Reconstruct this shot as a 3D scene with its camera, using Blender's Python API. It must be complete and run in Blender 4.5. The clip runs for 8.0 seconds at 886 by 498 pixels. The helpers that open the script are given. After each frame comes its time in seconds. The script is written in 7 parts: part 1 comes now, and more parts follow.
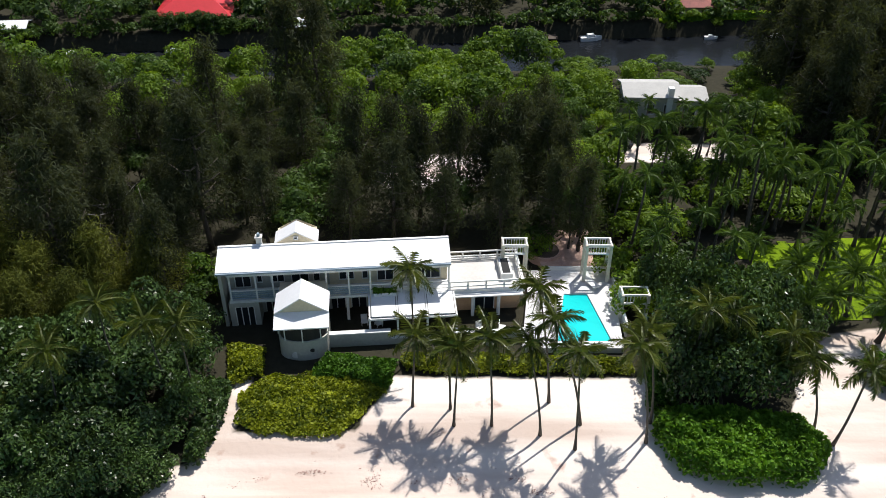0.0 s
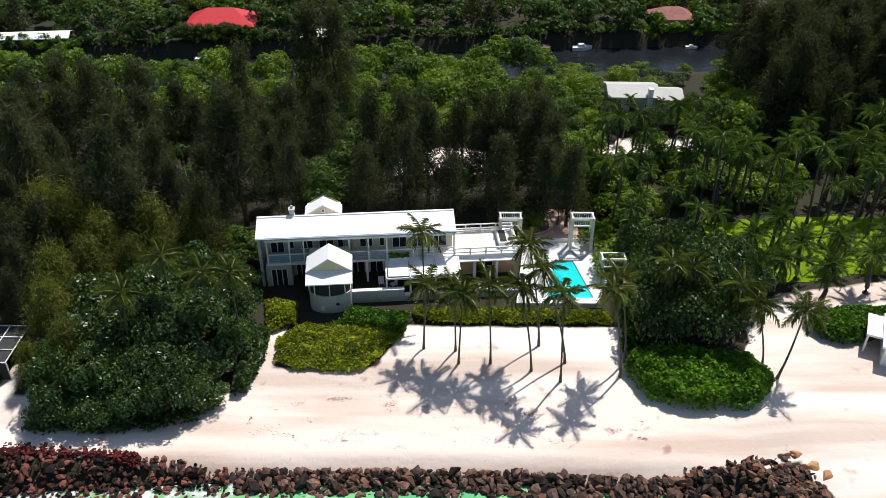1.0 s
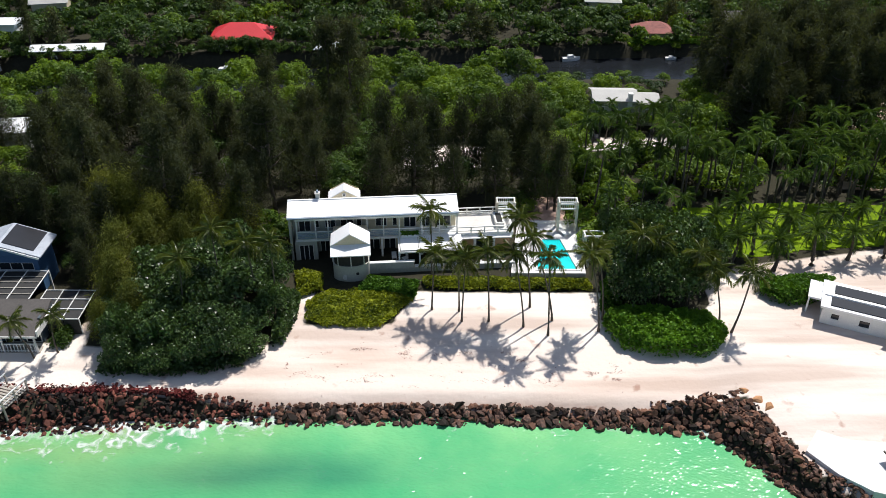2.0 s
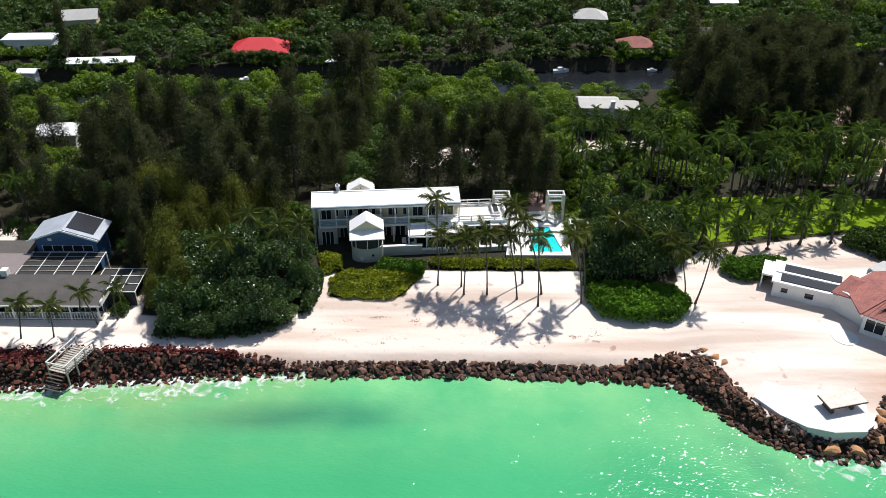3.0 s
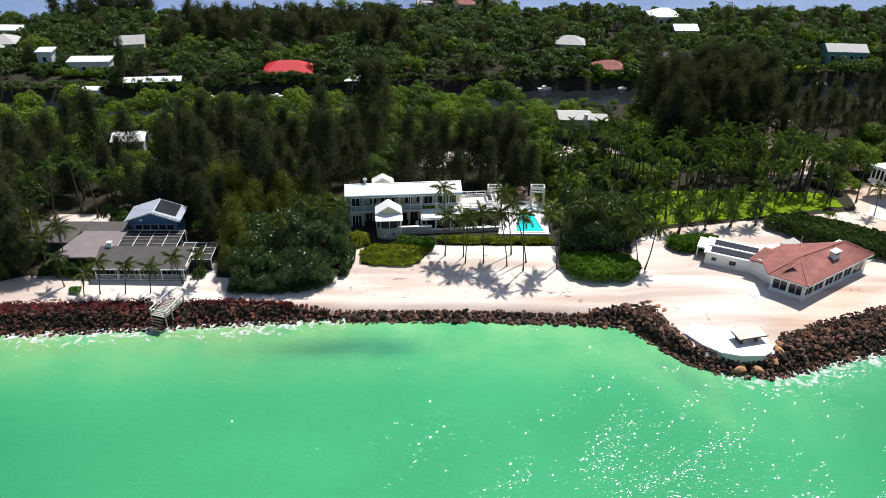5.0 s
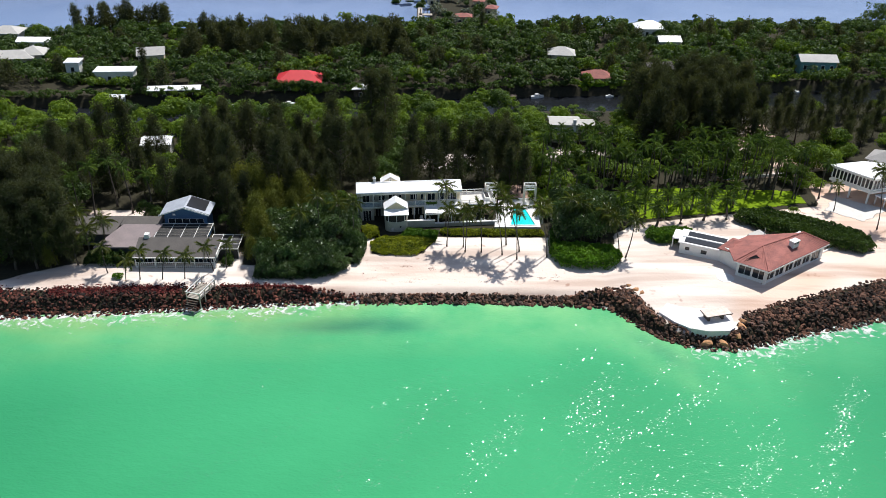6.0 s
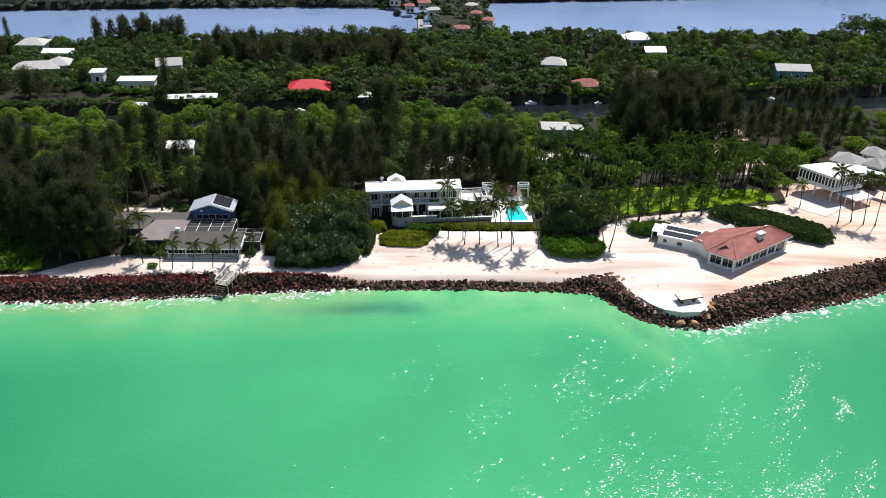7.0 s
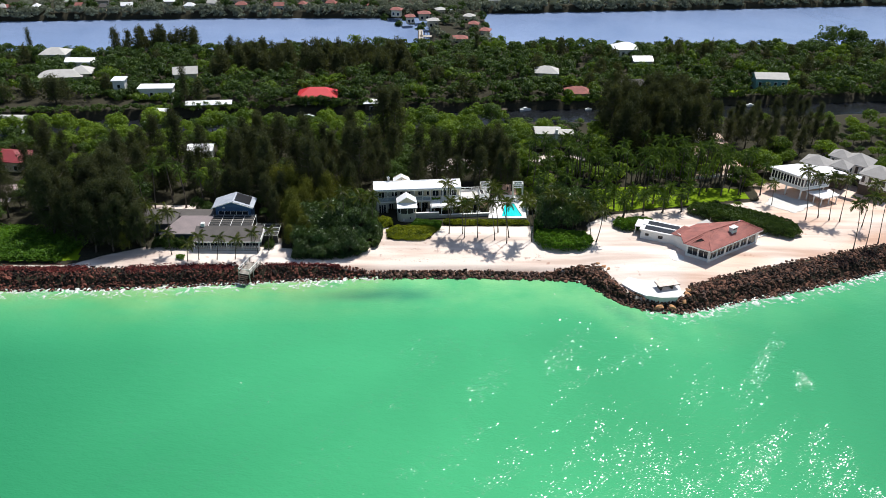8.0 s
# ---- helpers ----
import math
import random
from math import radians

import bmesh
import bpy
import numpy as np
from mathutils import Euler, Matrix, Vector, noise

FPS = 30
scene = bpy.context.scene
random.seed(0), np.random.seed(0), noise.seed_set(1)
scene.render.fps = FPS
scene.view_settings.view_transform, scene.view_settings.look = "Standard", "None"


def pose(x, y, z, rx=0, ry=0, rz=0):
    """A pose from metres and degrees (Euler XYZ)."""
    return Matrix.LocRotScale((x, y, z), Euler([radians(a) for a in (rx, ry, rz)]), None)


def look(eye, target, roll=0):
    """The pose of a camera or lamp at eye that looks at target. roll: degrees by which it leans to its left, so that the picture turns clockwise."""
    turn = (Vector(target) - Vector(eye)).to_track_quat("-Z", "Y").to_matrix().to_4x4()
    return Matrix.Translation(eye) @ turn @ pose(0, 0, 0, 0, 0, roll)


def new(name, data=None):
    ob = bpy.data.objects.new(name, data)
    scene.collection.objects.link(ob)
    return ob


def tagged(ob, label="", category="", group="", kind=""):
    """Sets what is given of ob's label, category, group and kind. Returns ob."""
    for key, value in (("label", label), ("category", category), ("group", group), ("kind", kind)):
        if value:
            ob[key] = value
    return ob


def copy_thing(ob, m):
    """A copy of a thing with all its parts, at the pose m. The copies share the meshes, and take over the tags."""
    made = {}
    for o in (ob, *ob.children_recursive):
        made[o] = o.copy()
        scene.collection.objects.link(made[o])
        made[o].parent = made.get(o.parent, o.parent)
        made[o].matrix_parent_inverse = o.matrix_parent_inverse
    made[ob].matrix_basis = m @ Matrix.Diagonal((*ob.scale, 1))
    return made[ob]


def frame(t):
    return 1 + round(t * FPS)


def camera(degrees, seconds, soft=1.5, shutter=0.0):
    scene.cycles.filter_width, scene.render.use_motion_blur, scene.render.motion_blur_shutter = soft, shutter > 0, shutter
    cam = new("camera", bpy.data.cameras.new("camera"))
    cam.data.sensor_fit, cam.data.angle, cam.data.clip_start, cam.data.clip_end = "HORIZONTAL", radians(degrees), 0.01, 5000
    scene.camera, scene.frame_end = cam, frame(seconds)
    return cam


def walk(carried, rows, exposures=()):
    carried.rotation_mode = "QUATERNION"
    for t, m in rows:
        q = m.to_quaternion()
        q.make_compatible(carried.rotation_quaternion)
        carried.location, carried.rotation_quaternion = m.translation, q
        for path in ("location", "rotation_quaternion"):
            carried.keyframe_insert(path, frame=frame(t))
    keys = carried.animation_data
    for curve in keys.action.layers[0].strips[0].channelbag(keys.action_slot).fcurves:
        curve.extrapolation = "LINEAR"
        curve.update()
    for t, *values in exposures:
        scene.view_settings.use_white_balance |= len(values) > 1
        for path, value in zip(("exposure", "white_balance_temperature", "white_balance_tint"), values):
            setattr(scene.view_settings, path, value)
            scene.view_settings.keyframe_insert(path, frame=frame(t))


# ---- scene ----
cam = camera(56.0, 8.0, soft=0.7)
# seconds, x, y, z, yaw, pitch, roll of the drone as it pulls back over the sea and climbs
ROWS = [
    (0, -0.272, 8.717, 43.650, -0.059, -35.214, 0.316),
    (0.5, -0.465, 3.364, 44.916, 0.045, -34.565, 0.353),
    (1, -0.737, -2.291, 46.358, -0.005, -33.990, 0.344),
    (1.5, -1.086, -8.123, 47.972, -0.110, -33.448, 0.367),
    (3, -2.482, -26.390, 53.916, -0.586, -32.022, 0.565),
    (3.5, -3.006, -32.393, 56.086, -0.755, -31.691, 0.660),
    (4, -3.571, -38.507, 58.347, -0.939, -31.379, 0.745),
    (4.5, -4.162, -44.638, 60.594, -1.103, -31.106, 0.830),
    (6, -5.776, -63.754, 67.644, -1.494, -30.356, 0.929),
    (6.5, -6.317, -70.336, 70.141, -1.605, -30.136, 0.929),
    (7, -6.863, -76.894, 72.598, -1.716, -29.922, 0.931),
    (7.5, -7.454, -83.376, 74.972, -1.839, -29.708, 0.967),
    (8, -8.107, -89.873, 77.308, -1.963, -29.506, 1.014),
]
walk(cam, [(t, pose(x, y, z, 90 + pitch, 0, yaw) @ pose(0, 0, 0, 0, 0, roll)) for t, x, y, z, yaw, pitch, roll in ROWS])

# ---- world and sun ----
SUN_TO = Vector((0.31, 0.43, 1.0)).normalized()      # towards the sun: inland and to the east
world = bpy.data.worlds.new("world")
scene.world = world
world.use_nodes = True
wn = world.node_tree.nodes
sky = wn.new("ShaderNodeTexSky")
sky.sky_type = "NISHITA"
sky.sun_disc = False
sky.sun_elevation = math.asin(SUN_TO.z)
sky.sun_rotation = math.atan2(SUN_TO.x, SUN_TO.y)
world.node_tree.links.new(sky.outputs[0], wn["Background"].inputs[0])
wn["Background"].inputs[1].default_value = 0.10
sun_data = bpy.data.lights.new("sun", "SUN")
sun_data.energy, sun_data.angle, sun_data.color = 5.0, radians(0.5), (1.0, 0.965, 0.92)
sun = new("sun", sun_data)
sun.matrix_world = look((60, 80, 150), Vector((60, 80, 150)) - SUN_TO)
scene.view_settings.exposure = 0.08

# ---- materials ----
def material(name, col, col2=None, rough=0.8, scale=2.0, bump=0.2, metal=0.0, vary=0.0, fine=None, coord="Object", spec=0.5):
    """A painted or natural surface: two colours mixed by coarse and fine noise, with relief."""
    m = bpy.data.materials.new(name)
    m.use_nodes = True
    n, l = m.node_tree.nodes, m.node_tree.links
    b = n["Principled BSDF"]
    tc = n.new("ShaderNodeTexCoord")
    n1, n2 = n.new("ShaderNodeTexNoise"), n.new("ShaderNodeTexNoise")
    n1.inputs["Scale"].default_value, n1.inputs["Detail"].default_value = scale, 6
    n2.inputs["Scale"].default_value, n2.inputs["Detail"].default_value = fine or scale * 9, 4
    l.new(tc.outputs[coord], n1.inputs["Vector"]); l.new(tc.outputs[coord], n2.inputs["Vector"])
    add = n.new("ShaderNodeMath"); add.operation = "ADD"
    half = n.new("ShaderNodeMath"); half.operation = "MULTIPLY"; half.inputs[1].default_value = 0.5
    l.new(n1.outputs[0], add.inputs[0]); l.new(n2.outputs[0], add.inputs[1]); l.new(add.outputs[0], half.inputs[0])
    ramp = n.new("ShaderNodeValToRGB")
    ramp.color_ramp.elements[0].position, ramp.color_ramp.elements[1].position = 0.36, 0.64
    ramp.color_ramp.elements[0].color = (*(col2 or [c * 0.78 for c in col]), 1)
    ramp.color_ramp.elements[1].color = (*col, 1)
    l.new(half.outputs[0], ramp.inputs[0])
    out = ramp.outputs[0]
    if vary:
        info = n.new("ShaderNodeObjectInfo")
        hsv = n.new("ShaderNodeHueSaturation")
        mr = n.new("ShaderNodeMapRange")
        mr.inputs[3].default_value, mr.inputs[4].default_value = 1 - vary, 1 + vary
        l.new(info.outputs["Random"], mr.inputs[0]); l.new(mr.outputs[0], hsv.inputs["Value"]); l.new(out, hsv.inputs["Color"])
        out = hsv.outputs[0]
    l.new(out, b.inputs["Base Color"])
    b.inputs["Roughness"].default_value, b.inputs["Metallic"].default_value = rough, metal
    b.inputs["Specular IOR Level"].default_value = spec
    if bump:
        bp = n.new("ShaderNodeBump"); bp.inputs["Strength"].default_value = bump; bp.inputs["Distance"].default_value = 0.05
        l.new(n2.outputs[0], bp.inputs["Height"]); l.new(bp.outputs[0], b.inputs["Normal"])
    return m


def leaf_material(name, dark, light, gloss=0.45, through_light=0.35, spread=0.5, patch_scale=0.22, patch_depth=1.1):
    """Leaves: every leaf takes its own tone; some light passes through."""
    m = bpy.data.materials.new(name)
    m.use_nodes = True
    n, l = m.node_tree.nodes, m.node_tree.links
    b = n["Principled BSDF"]
    geo, info, ramp, mix = n.new("ShaderNodeNewGeometry"), n.new("ShaderNodeObjectInfo"), n.new("ShaderNodeValToRGB"), n.new("ShaderNodeMath")
    mix.operation = "MULTIPLY_ADD"; mix.inputs[1].default_value = spread
    sc = n.new("ShaderNodeMath"); sc.operation = "MULTIPLY"; sc.inputs[1].default_value = 1 - spread
    l.new(info.outputs["Random"], sc.inputs[0]); l.new(geo.outputs["Random Per Island"], mix.inputs[0]); l.new(sc.outputs[0], mix.inputs[2])
    ramp.color_ramp.elements[0].color, ramp.color_ramp.elements[1].color = (*dark, 1), (*light, 1)
    patches, shift = n.new("ShaderNodeTexNoise"), n.new("ShaderNodeMath")
    patches.inputs["Scale"].default_value, patches.inputs["Detail"].default_value = patch_scale, 3
    l.new(geo.outputs["Position"], patches.inputs["Vector"])
    around = n.new("ShaderNodeMath"); around.operation = "SUBTRACT"; around.inputs[1].default_value = 0.5
    shift.operation = "MULTIPLY_ADD"; shift.inputs[1].default_value = patch_depth; shift.use_clamp = True
    l.new(patches.outputs[0], around.inputs[0]); l.new(around.outputs[0], shift.inputs[0]); l.new(mix.outputs[0], shift.inputs[2])
    l.new(shift.outputs[0], ramp.inputs[0]); l.new(ramp.outputs[0], b.inputs["Base Color"])
    b.inputs["Roughness"].default_value = gloss
    b.inputs["Specular IOR Level"].default_value = 0.2
    tr, ms = n.new("ShaderNodeBsdfTranslucent"), n.new("ShaderNodeMixShader")
    warm = n.new("ShaderNodeMixRGB"); warm.blend_type = "MULTIPLY"; warm.inputs[0].default_value = 1; warm.inputs[2].default_value = (1.3, 1.25, 0.5, 1)
    l.new(ramp.outputs[0], warm.inputs[1]); l.new(warm.outputs[0], tr.inputs[0])
    ms.inputs[0].default_value = through_light
    l.new(b.outputs[0], ms.inputs[1]); l.new(tr.outputs[0], ms.inputs[2]); l.new(ms.outputs[0], n["Material Output"].inputs[0])
    return m


def water_material(name, col, col2, rough, wave, strength, big=0.03, mid=None):
    m = bpy.data.materials.new(name)
    m.use_nodes = True
    n, l = m.node_tree.nodes, m.node_tree.links
    b = n["Principled BSDF"]
    tc = n.new("ShaderNodeTexCoord")
    n1 = n.new("ShaderNodeTexNoise"); n1.inputs["Scale"].default_value, n1.inputs["Detail"].default_value = big, 5
    n1.inputs["Distortion"].default_value = 0.6
    ramp = n.new("ShaderNodeValToRGB")
    ramp.color_ramp.elements[0].position, ramp.color_ramp.elements[1].position = 0.32, 0.68
    ramp.color_ramp.elements[0].color, ramp.color_ramp.elements[1].color = (*col2, 1), (*col, 1)
    l.new(tc.outputs["Object"], n1.inputs["Vector"]); l.new(n1.outputs[0], ramp.inputs[0])
    out = ramp.outputs[0]
    if mid:
        at = n.new("ShaderNodeAttribute"); at.attribute_name = "shallow"
        mx = n.new("ShaderNodeMixRGB"); mx.inputs[2].default_value = (*mid, 1)
        n3 = n.new("ShaderNodeTexNoise"); n3.inputs["Scale"].default_value, n3.inputs["Detail"].default_value = 0.16, 5
        l.new(tc.outputs["Object"], n3.inputs["Vector"])
        mm = n.new("ShaderNodeMath"); mm.operation = "MULTIPLY"; mm.use_clamp = True
        mr = n.new("ShaderNodeMapRange"); mr.inputs[1].default_value, mr.inputs[2].default_value = 0.2, 0.75
        l.new(n3.outputs[0], mr.inputs[0]); l.new(at.outputs["Fac"], mm.inputs[0]); l.new(mr.outputs[0], mm.inputs[1])
        l.new(mm.outputs[0], mx.inputs[0]); l.new(out, mx.inputs[1]); out = mx.outputs[0]
        at2 = n.new("ShaderNodeAttribute"); at2.attribute_name = "weed"
        mx2 = n.new("ShaderNodeMixRGB"); mx2.inputs[2].default_value = (0.02, 0.16, 0.10, 1)
        l.new(at2.outputs["Fac"], mx2.inputs[0]); l.new(out, mx2.inputs[1]); out = mx2.outputs[0]
        at4 = n.new("ShaderNodeAttribute"); at4.attribute_name = "silt"
        mx4 = n.new("ShaderNodeMixRGB"); mx4.inputs[2].default_value = (0.27, 0.36, 0.13, 1)
        l.new(at4.outputs["Fac"], mx4.inputs[0]); l.new(out, mx4.inputs[1]); out = mx4.outputs[0]
        at3 = n.new("ShaderNodeAttribute"); at3.attribute_name = "glare_falloff"
        mx3 = n.new("ShaderNodeMixRGB"); mx3.inputs[2].default_value = (col2[0] * 0.55, col2[1] * 0.72, col2[2] * 0.72, 1)
        l.new(at3.outputs["Fac"], mx3.inputs[0]); l.new(out, mx3.inputs[1]); out = mx3.outputs[0]
    l.new(out, b.inputs["Base Color"])
    b.inputs["Roughness"].default_value, b.inputs["IOR"].default_value = rough, 1.33
    w1, w2 = n.new("ShaderNodeTexNoise"), n.new("ShaderNodeTexNoise")
    mp = n.new("ShaderNodeMapping"); mp.inputs["Scale"].default_value = (1.0, 1.7, 1.0); mp.inputs["Rotation"].default_value = (0, 0, 0.5)
    l.new(tc.outputs["Object"], mp.inputs[0])
    for w, s in ((w1, wave), (w2, wave * 4)):
        w.inputs["Scale"].default_value, w.inputs["Detail"].default_value = s, 3
        l.new(mp.outputs[0], w.inputs["Vector"])
    ad = n.new("ShaderNodeMath"); ad.operation = "MULTIPLY_ADD"; ad.inputs[1].default_value = 0.3
    l.new(w2.outputs[0], ad.inputs[0]); l.new(w1.outputs[0], ad.inputs[2])
    bp = n.new("ShaderNodeBump"); bp.inputs["Strength"].default_value = strength; bp.inputs["Distance"].default_value = 0.32
    l.new(ad.outputs[0], bp.inputs["Height"])
    l.new(bp.outputs[0], b.inputs["Normal"])
    return m


WHITE = material("white_paint", (0.80, 0.80, 0.78), (0.70, 0.70, 0.68), 0.5, 0.8, 0.05)
ROOF_WHITE = material("white_metal_roof", (0.84, 0.84, 0.84), (0.76, 0.77, 0.78), 0.4, 0.5, 0.05)
POST_CREAM = material("cream_painted_timber", (0.72, 0.67, 0.55), (0.62, 0.57, 0.46), 0.6, 1.2, 0.1)
CREAM = material("cream_stucco", (0.70, 0.62, 0.45), (0.60, 0.53, 0.38), 0.85, 0.7, 0.2)
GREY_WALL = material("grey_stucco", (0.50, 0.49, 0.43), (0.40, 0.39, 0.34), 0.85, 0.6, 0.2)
PEACH = material("peach_stucco", (0.66, 0.42, 0.24), (0.56, 0.35, 0.20), 0.85, 0.7, 0.2)
RAIL_BLUE = material("blue_grey_board", (0.30, 0.38, 0.46), (0.24, 0.31, 0.38), 0.6, 1.5, 0.1)
DARK = material("dark_room", (0.03, 0.03, 0.03), None, 0.9, 1, 0)
CONCRETE = material("pale_concrete", (0.66, 0.64, 0.60), (0.55, 0.53, 0.50), 0.85, 0.5, 0.2)
DECK_WHITE = material("white_stone_paving", (0.74, 0.73, 0.71), (0.62, 0.61, 0.60), 0.7, 0.6, 0.1, vary=0.06)
BRICK_PAVE = material("pink_brick_paving", (0.62, 0.42, 0.34), (0.46, 0.29, 0.23), 0.85, 1.5, 0.2)
WOOD_GREY = material("weathered_wood", (0.42, 0.38, 0.33), (0.30, 0.27, 0.23), 0.8, 2.0, 0.3)
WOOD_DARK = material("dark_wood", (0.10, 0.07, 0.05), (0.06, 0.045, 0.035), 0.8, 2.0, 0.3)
TILE_RED = material("terracotta_tile", (0.38, 0.13, 0.105), (0.19, 0.07, 0.06), 0.8, 0.7, 0.3, fine=5)
ROOF_RED = material("red_metal_roof", (0.62, 0.03, 0.04), (0.52, 0.025, 0.03), 0.45, 0.5, 0.05)
ROOF_SHINGLE = material("villa_shingle", (0.36, 0.345, 0.33), (0.27, 0.26, 0.25), 0.85, 0.8, 0.2)
ROOF_GREY = material("grey_roofing", (0.105, 0.095, 0.088), (0.07, 0.064, 0.06), 0.85, 0.7, 0.3)
ROOF_MAUVE = material("mauve_roofing", (0.25, 0.205, 0.205), (0.19, 0.16, 0.16), 0.85, 0.7, 0.2)
ROOF_SLATE = material("pale_blue_grey_roofing", (0.40, 0.44, 0.50), (0.30, 0.33, 0.38), 0.6, 0.8, 0.2)
ROOF_PALE = material("pale_grey_shingle", (0.50, 0.49, 0.46), (0.40, 0.39, 0.37), 0.8, 0.8, 0.2)
BLUE_WALL = material("blue_clapboard", (0.05, 0.13, 0.27), (0.04, 0.10, 0.21), 0.7, 1.0, 0.1)
TEAL_WALL = material("teal_clapboard", (0.18, 0.38, 0.40), (0.14, 0.30, 0.32), 0.7, 1.0, 0.1)
PANEL = material("solar_panel", (0.012, 0.013, 0.018), (0.008, 0.009, 0.012), 0.3, 1.0, 0)
SCREEN = material("insect_screen", (0.03, 0.03, 0.03), (0.02, 0.02, 0.02), 0.7, 3.0, 0.1)
TRUNK = material("palm_trunk", (0.12, 0.10, 0.08), (0.06, 0.05, 0.04), 0.9, 4.0, 0.5)
BARK = material("bark", (0.11, 0.09, 0.07), (0.06, 0.05, 0.04), 0.95, 3.0, 0.5)
DEAD_WOOD = material("dead_wood", (0.20, 0.185, 0.165), (0.13, 0.12, 0.11), 0.9, 3.0, 0.3)
ROCK = material("boulder", (0.19, 0.10, 0.07), (0.03, 0.02, 0.017), 0.85, 0.9, 0.6, vary=0.75, fine=4)
ROCK_ORANGE = material("orange_boulder", (0.50, 0.25, 0.11), (0.36, 0.19, 0.09), 0.85, 1.0, 0.5, vary=0.2)
LAWN = material("lawn_grass", (0.19, 0.29, 0.010), (0.09, 0.155, 0.007), 1.0, 0.35, 0.4, fine=8, spec=0.1)
CAR_DARK = material("dark_car_paint", (0.03, 0.03, 0.035), None, 0.25, 1, 0)
TEAL_CLOTH = material("teal_cloth", (0.03, 0.40, 0.36), None, 0.8, 2, 0.1)
PALE_SAND = material("pale_sand", (0.75, 0.665, 0.595), (0.60, 0.50, 0.43), 0.95, 0.3, 0.3, fine=2.5)
L_BROAD = leaf_material("broad_leaves", (0.018, 0.041, 0.011), (0.094, 0.16, 0.032), 0.5, 0.40)
L_BRIGHT = leaf_material("bright_leaves", (0.034, 0.076, 0.010), (0.201, 0.305, 0.029), 0.5, 0.45)
L_GRAPE = leaf_material("seagrape_leaves", (0.014, 0.030, 0.010), (0.085, 0.147, 0.036), 0.32, 0.24, 0.7)
L_GRAPE.node_tree.nodes["Principled BSDF"].inputs["Specular IOR Level"].default_value = 0.4
L_CASU = leaf_material("casuarina_needles", (0.026, 0.034, 0.017), (0.074, 0.086, 0.042), 0.85, 0.42)
L_OLIVE = leaf_material("olive_needles", (0.050, 0.066, 0.013), (0.185, 0.20, 0.034), 0.75, 0.35)
L_PALM = leaf_material("palm_fronds", (0.022, 0.042, 0.010), (0.14, 0.165, 0.034), 0.34, 0.34, 0.6)
L_PALM.node_tree.nodes["Principled BSDF"].inputs["Specular IOR Level"].default_value = 0.5
L_DATE = leaf_material("date_fronds", (0.020, 0.049, 0.015), (0.122, 0.195, 0.037), 0.45, 0.30, 0.4)
L_BED = leaf_material("groundcover_leaves", (0.045, 0.075, 0.008), (0.33, 0.37, 0.022), 0.55, 0.35, 0.75, 0.7, 1.6)
# far-shore leaves paler and greyer: distance haze mixed into their colour
L_SHORE_HAZE = leaf_material("hazed_shore_leaves", (0.09, 0.115, 0.09), (0.20, 0.225, 0.17), 0.8, 0.2)
L_HEDGE = leaf_material("hedge_leaves", (0.024, 0.073, 0.009), (0.134, 0.275, 0.022), 0.55, 0.33)
SEA = water_material("sea_water", (0.066, 0.42, 0.178), (0.042, 0.30, 0.125), 0.10, 0.6, 0.30, 0.02, (0.24, 0.54, 0.23))
CANAL = water_material("canal_water", (0.016, 0.018, 0.022), (0.010, 0.012, 0.014), 0.04, 1.2, 0.15)
# bay base colour lifted towards blue: low-angle sky reflection painted in
BAY = water_material("bay_water_sky_tint", (0.22, 0.295, 0.46), (0.165, 0.235, 0.39), 0.15, 0.8, 0.3)
POOL = water_material("pool_water", (0.02, 0.62, 0.60), (0.01, 0.52, 0.53), 0.05, 2.0, 0.1, 0.5)

GLINT = bpy.data.materials.new("sunlit_ripple")
GLINT.use_nodes = True
_n, _l = GLINT.node_tree.nodes, GLINT.node_tree.links
_tr, _gl, _ms = _n.new("ShaderNodeBsdfTransparent"), _n.new("ShaderNodeBsdfGlossy"), _n.new("ShaderNodeMixShader")
_gl.inputs["Roughness"].default_value = 0.16
_ms.inputs[0].default_value = 0.06
_l.new(_tr.outputs[0], _ms.inputs[1]); _l.new(_gl.outputs[0], _ms.inputs[2]); _l.new(_ms.outputs[0], _n["Material Output"].inputs[0])

GLASS = bpy.data.materials.new("dark_window_glass")
GLASS.use_nodes = True
_b = GLASS.node_tree.nodes["Principled BSDF"]
_b.inputs["Base Color"].default_value, _b.inputs["Roughness"].default_value = (0.02, 0.025, 0.03, 1), 0.06

FOAM = bpy.data.materials.new("surf_foam")
FOAM.use_nodes = True
_n, _l = FOAM.node_tree.nodes, FOAM.node_tree.links
_b = _n["Principled BSDF"]
_b.inputs["Base Color"].default_value, _b.inputs["Roughness"].default_value = (0.85, 0.88, 0.87, 1), 0.7
_tc, _nz, _mr, _at, _mu = _n.new("ShaderNodeTexCoord"), _n.new("ShaderNodeTexNoise"), _n.new("ShaderNodeMapRange"), _n.new("ShaderNodeAttribute"), _n.new("ShaderNodeMath")
_nz.inputs["Scale"].default_value, _nz.inputs["Detail"].default_value, _nz.inputs["Distortion"].default_value = 0.9, 8, 1.2
_at.attribute_name = "froth"
_mu.operation = "ADD"
_mr.inputs[1].default_value, _mr.inputs[2].default_value = 0.93, 1.24
_l.new(_tc.outputs["Object"], _nz.inputs["Vector"]); _l.new(_nz.outputs[0], _mu.inputs[0]); _l.new(_at.outputs["Fac"], _mu.inputs[1])
_l.new(_mu.outputs[0], _mr.inputs[0]); _l.new(_mr.outputs[0], _b.inputs["Alpha"])

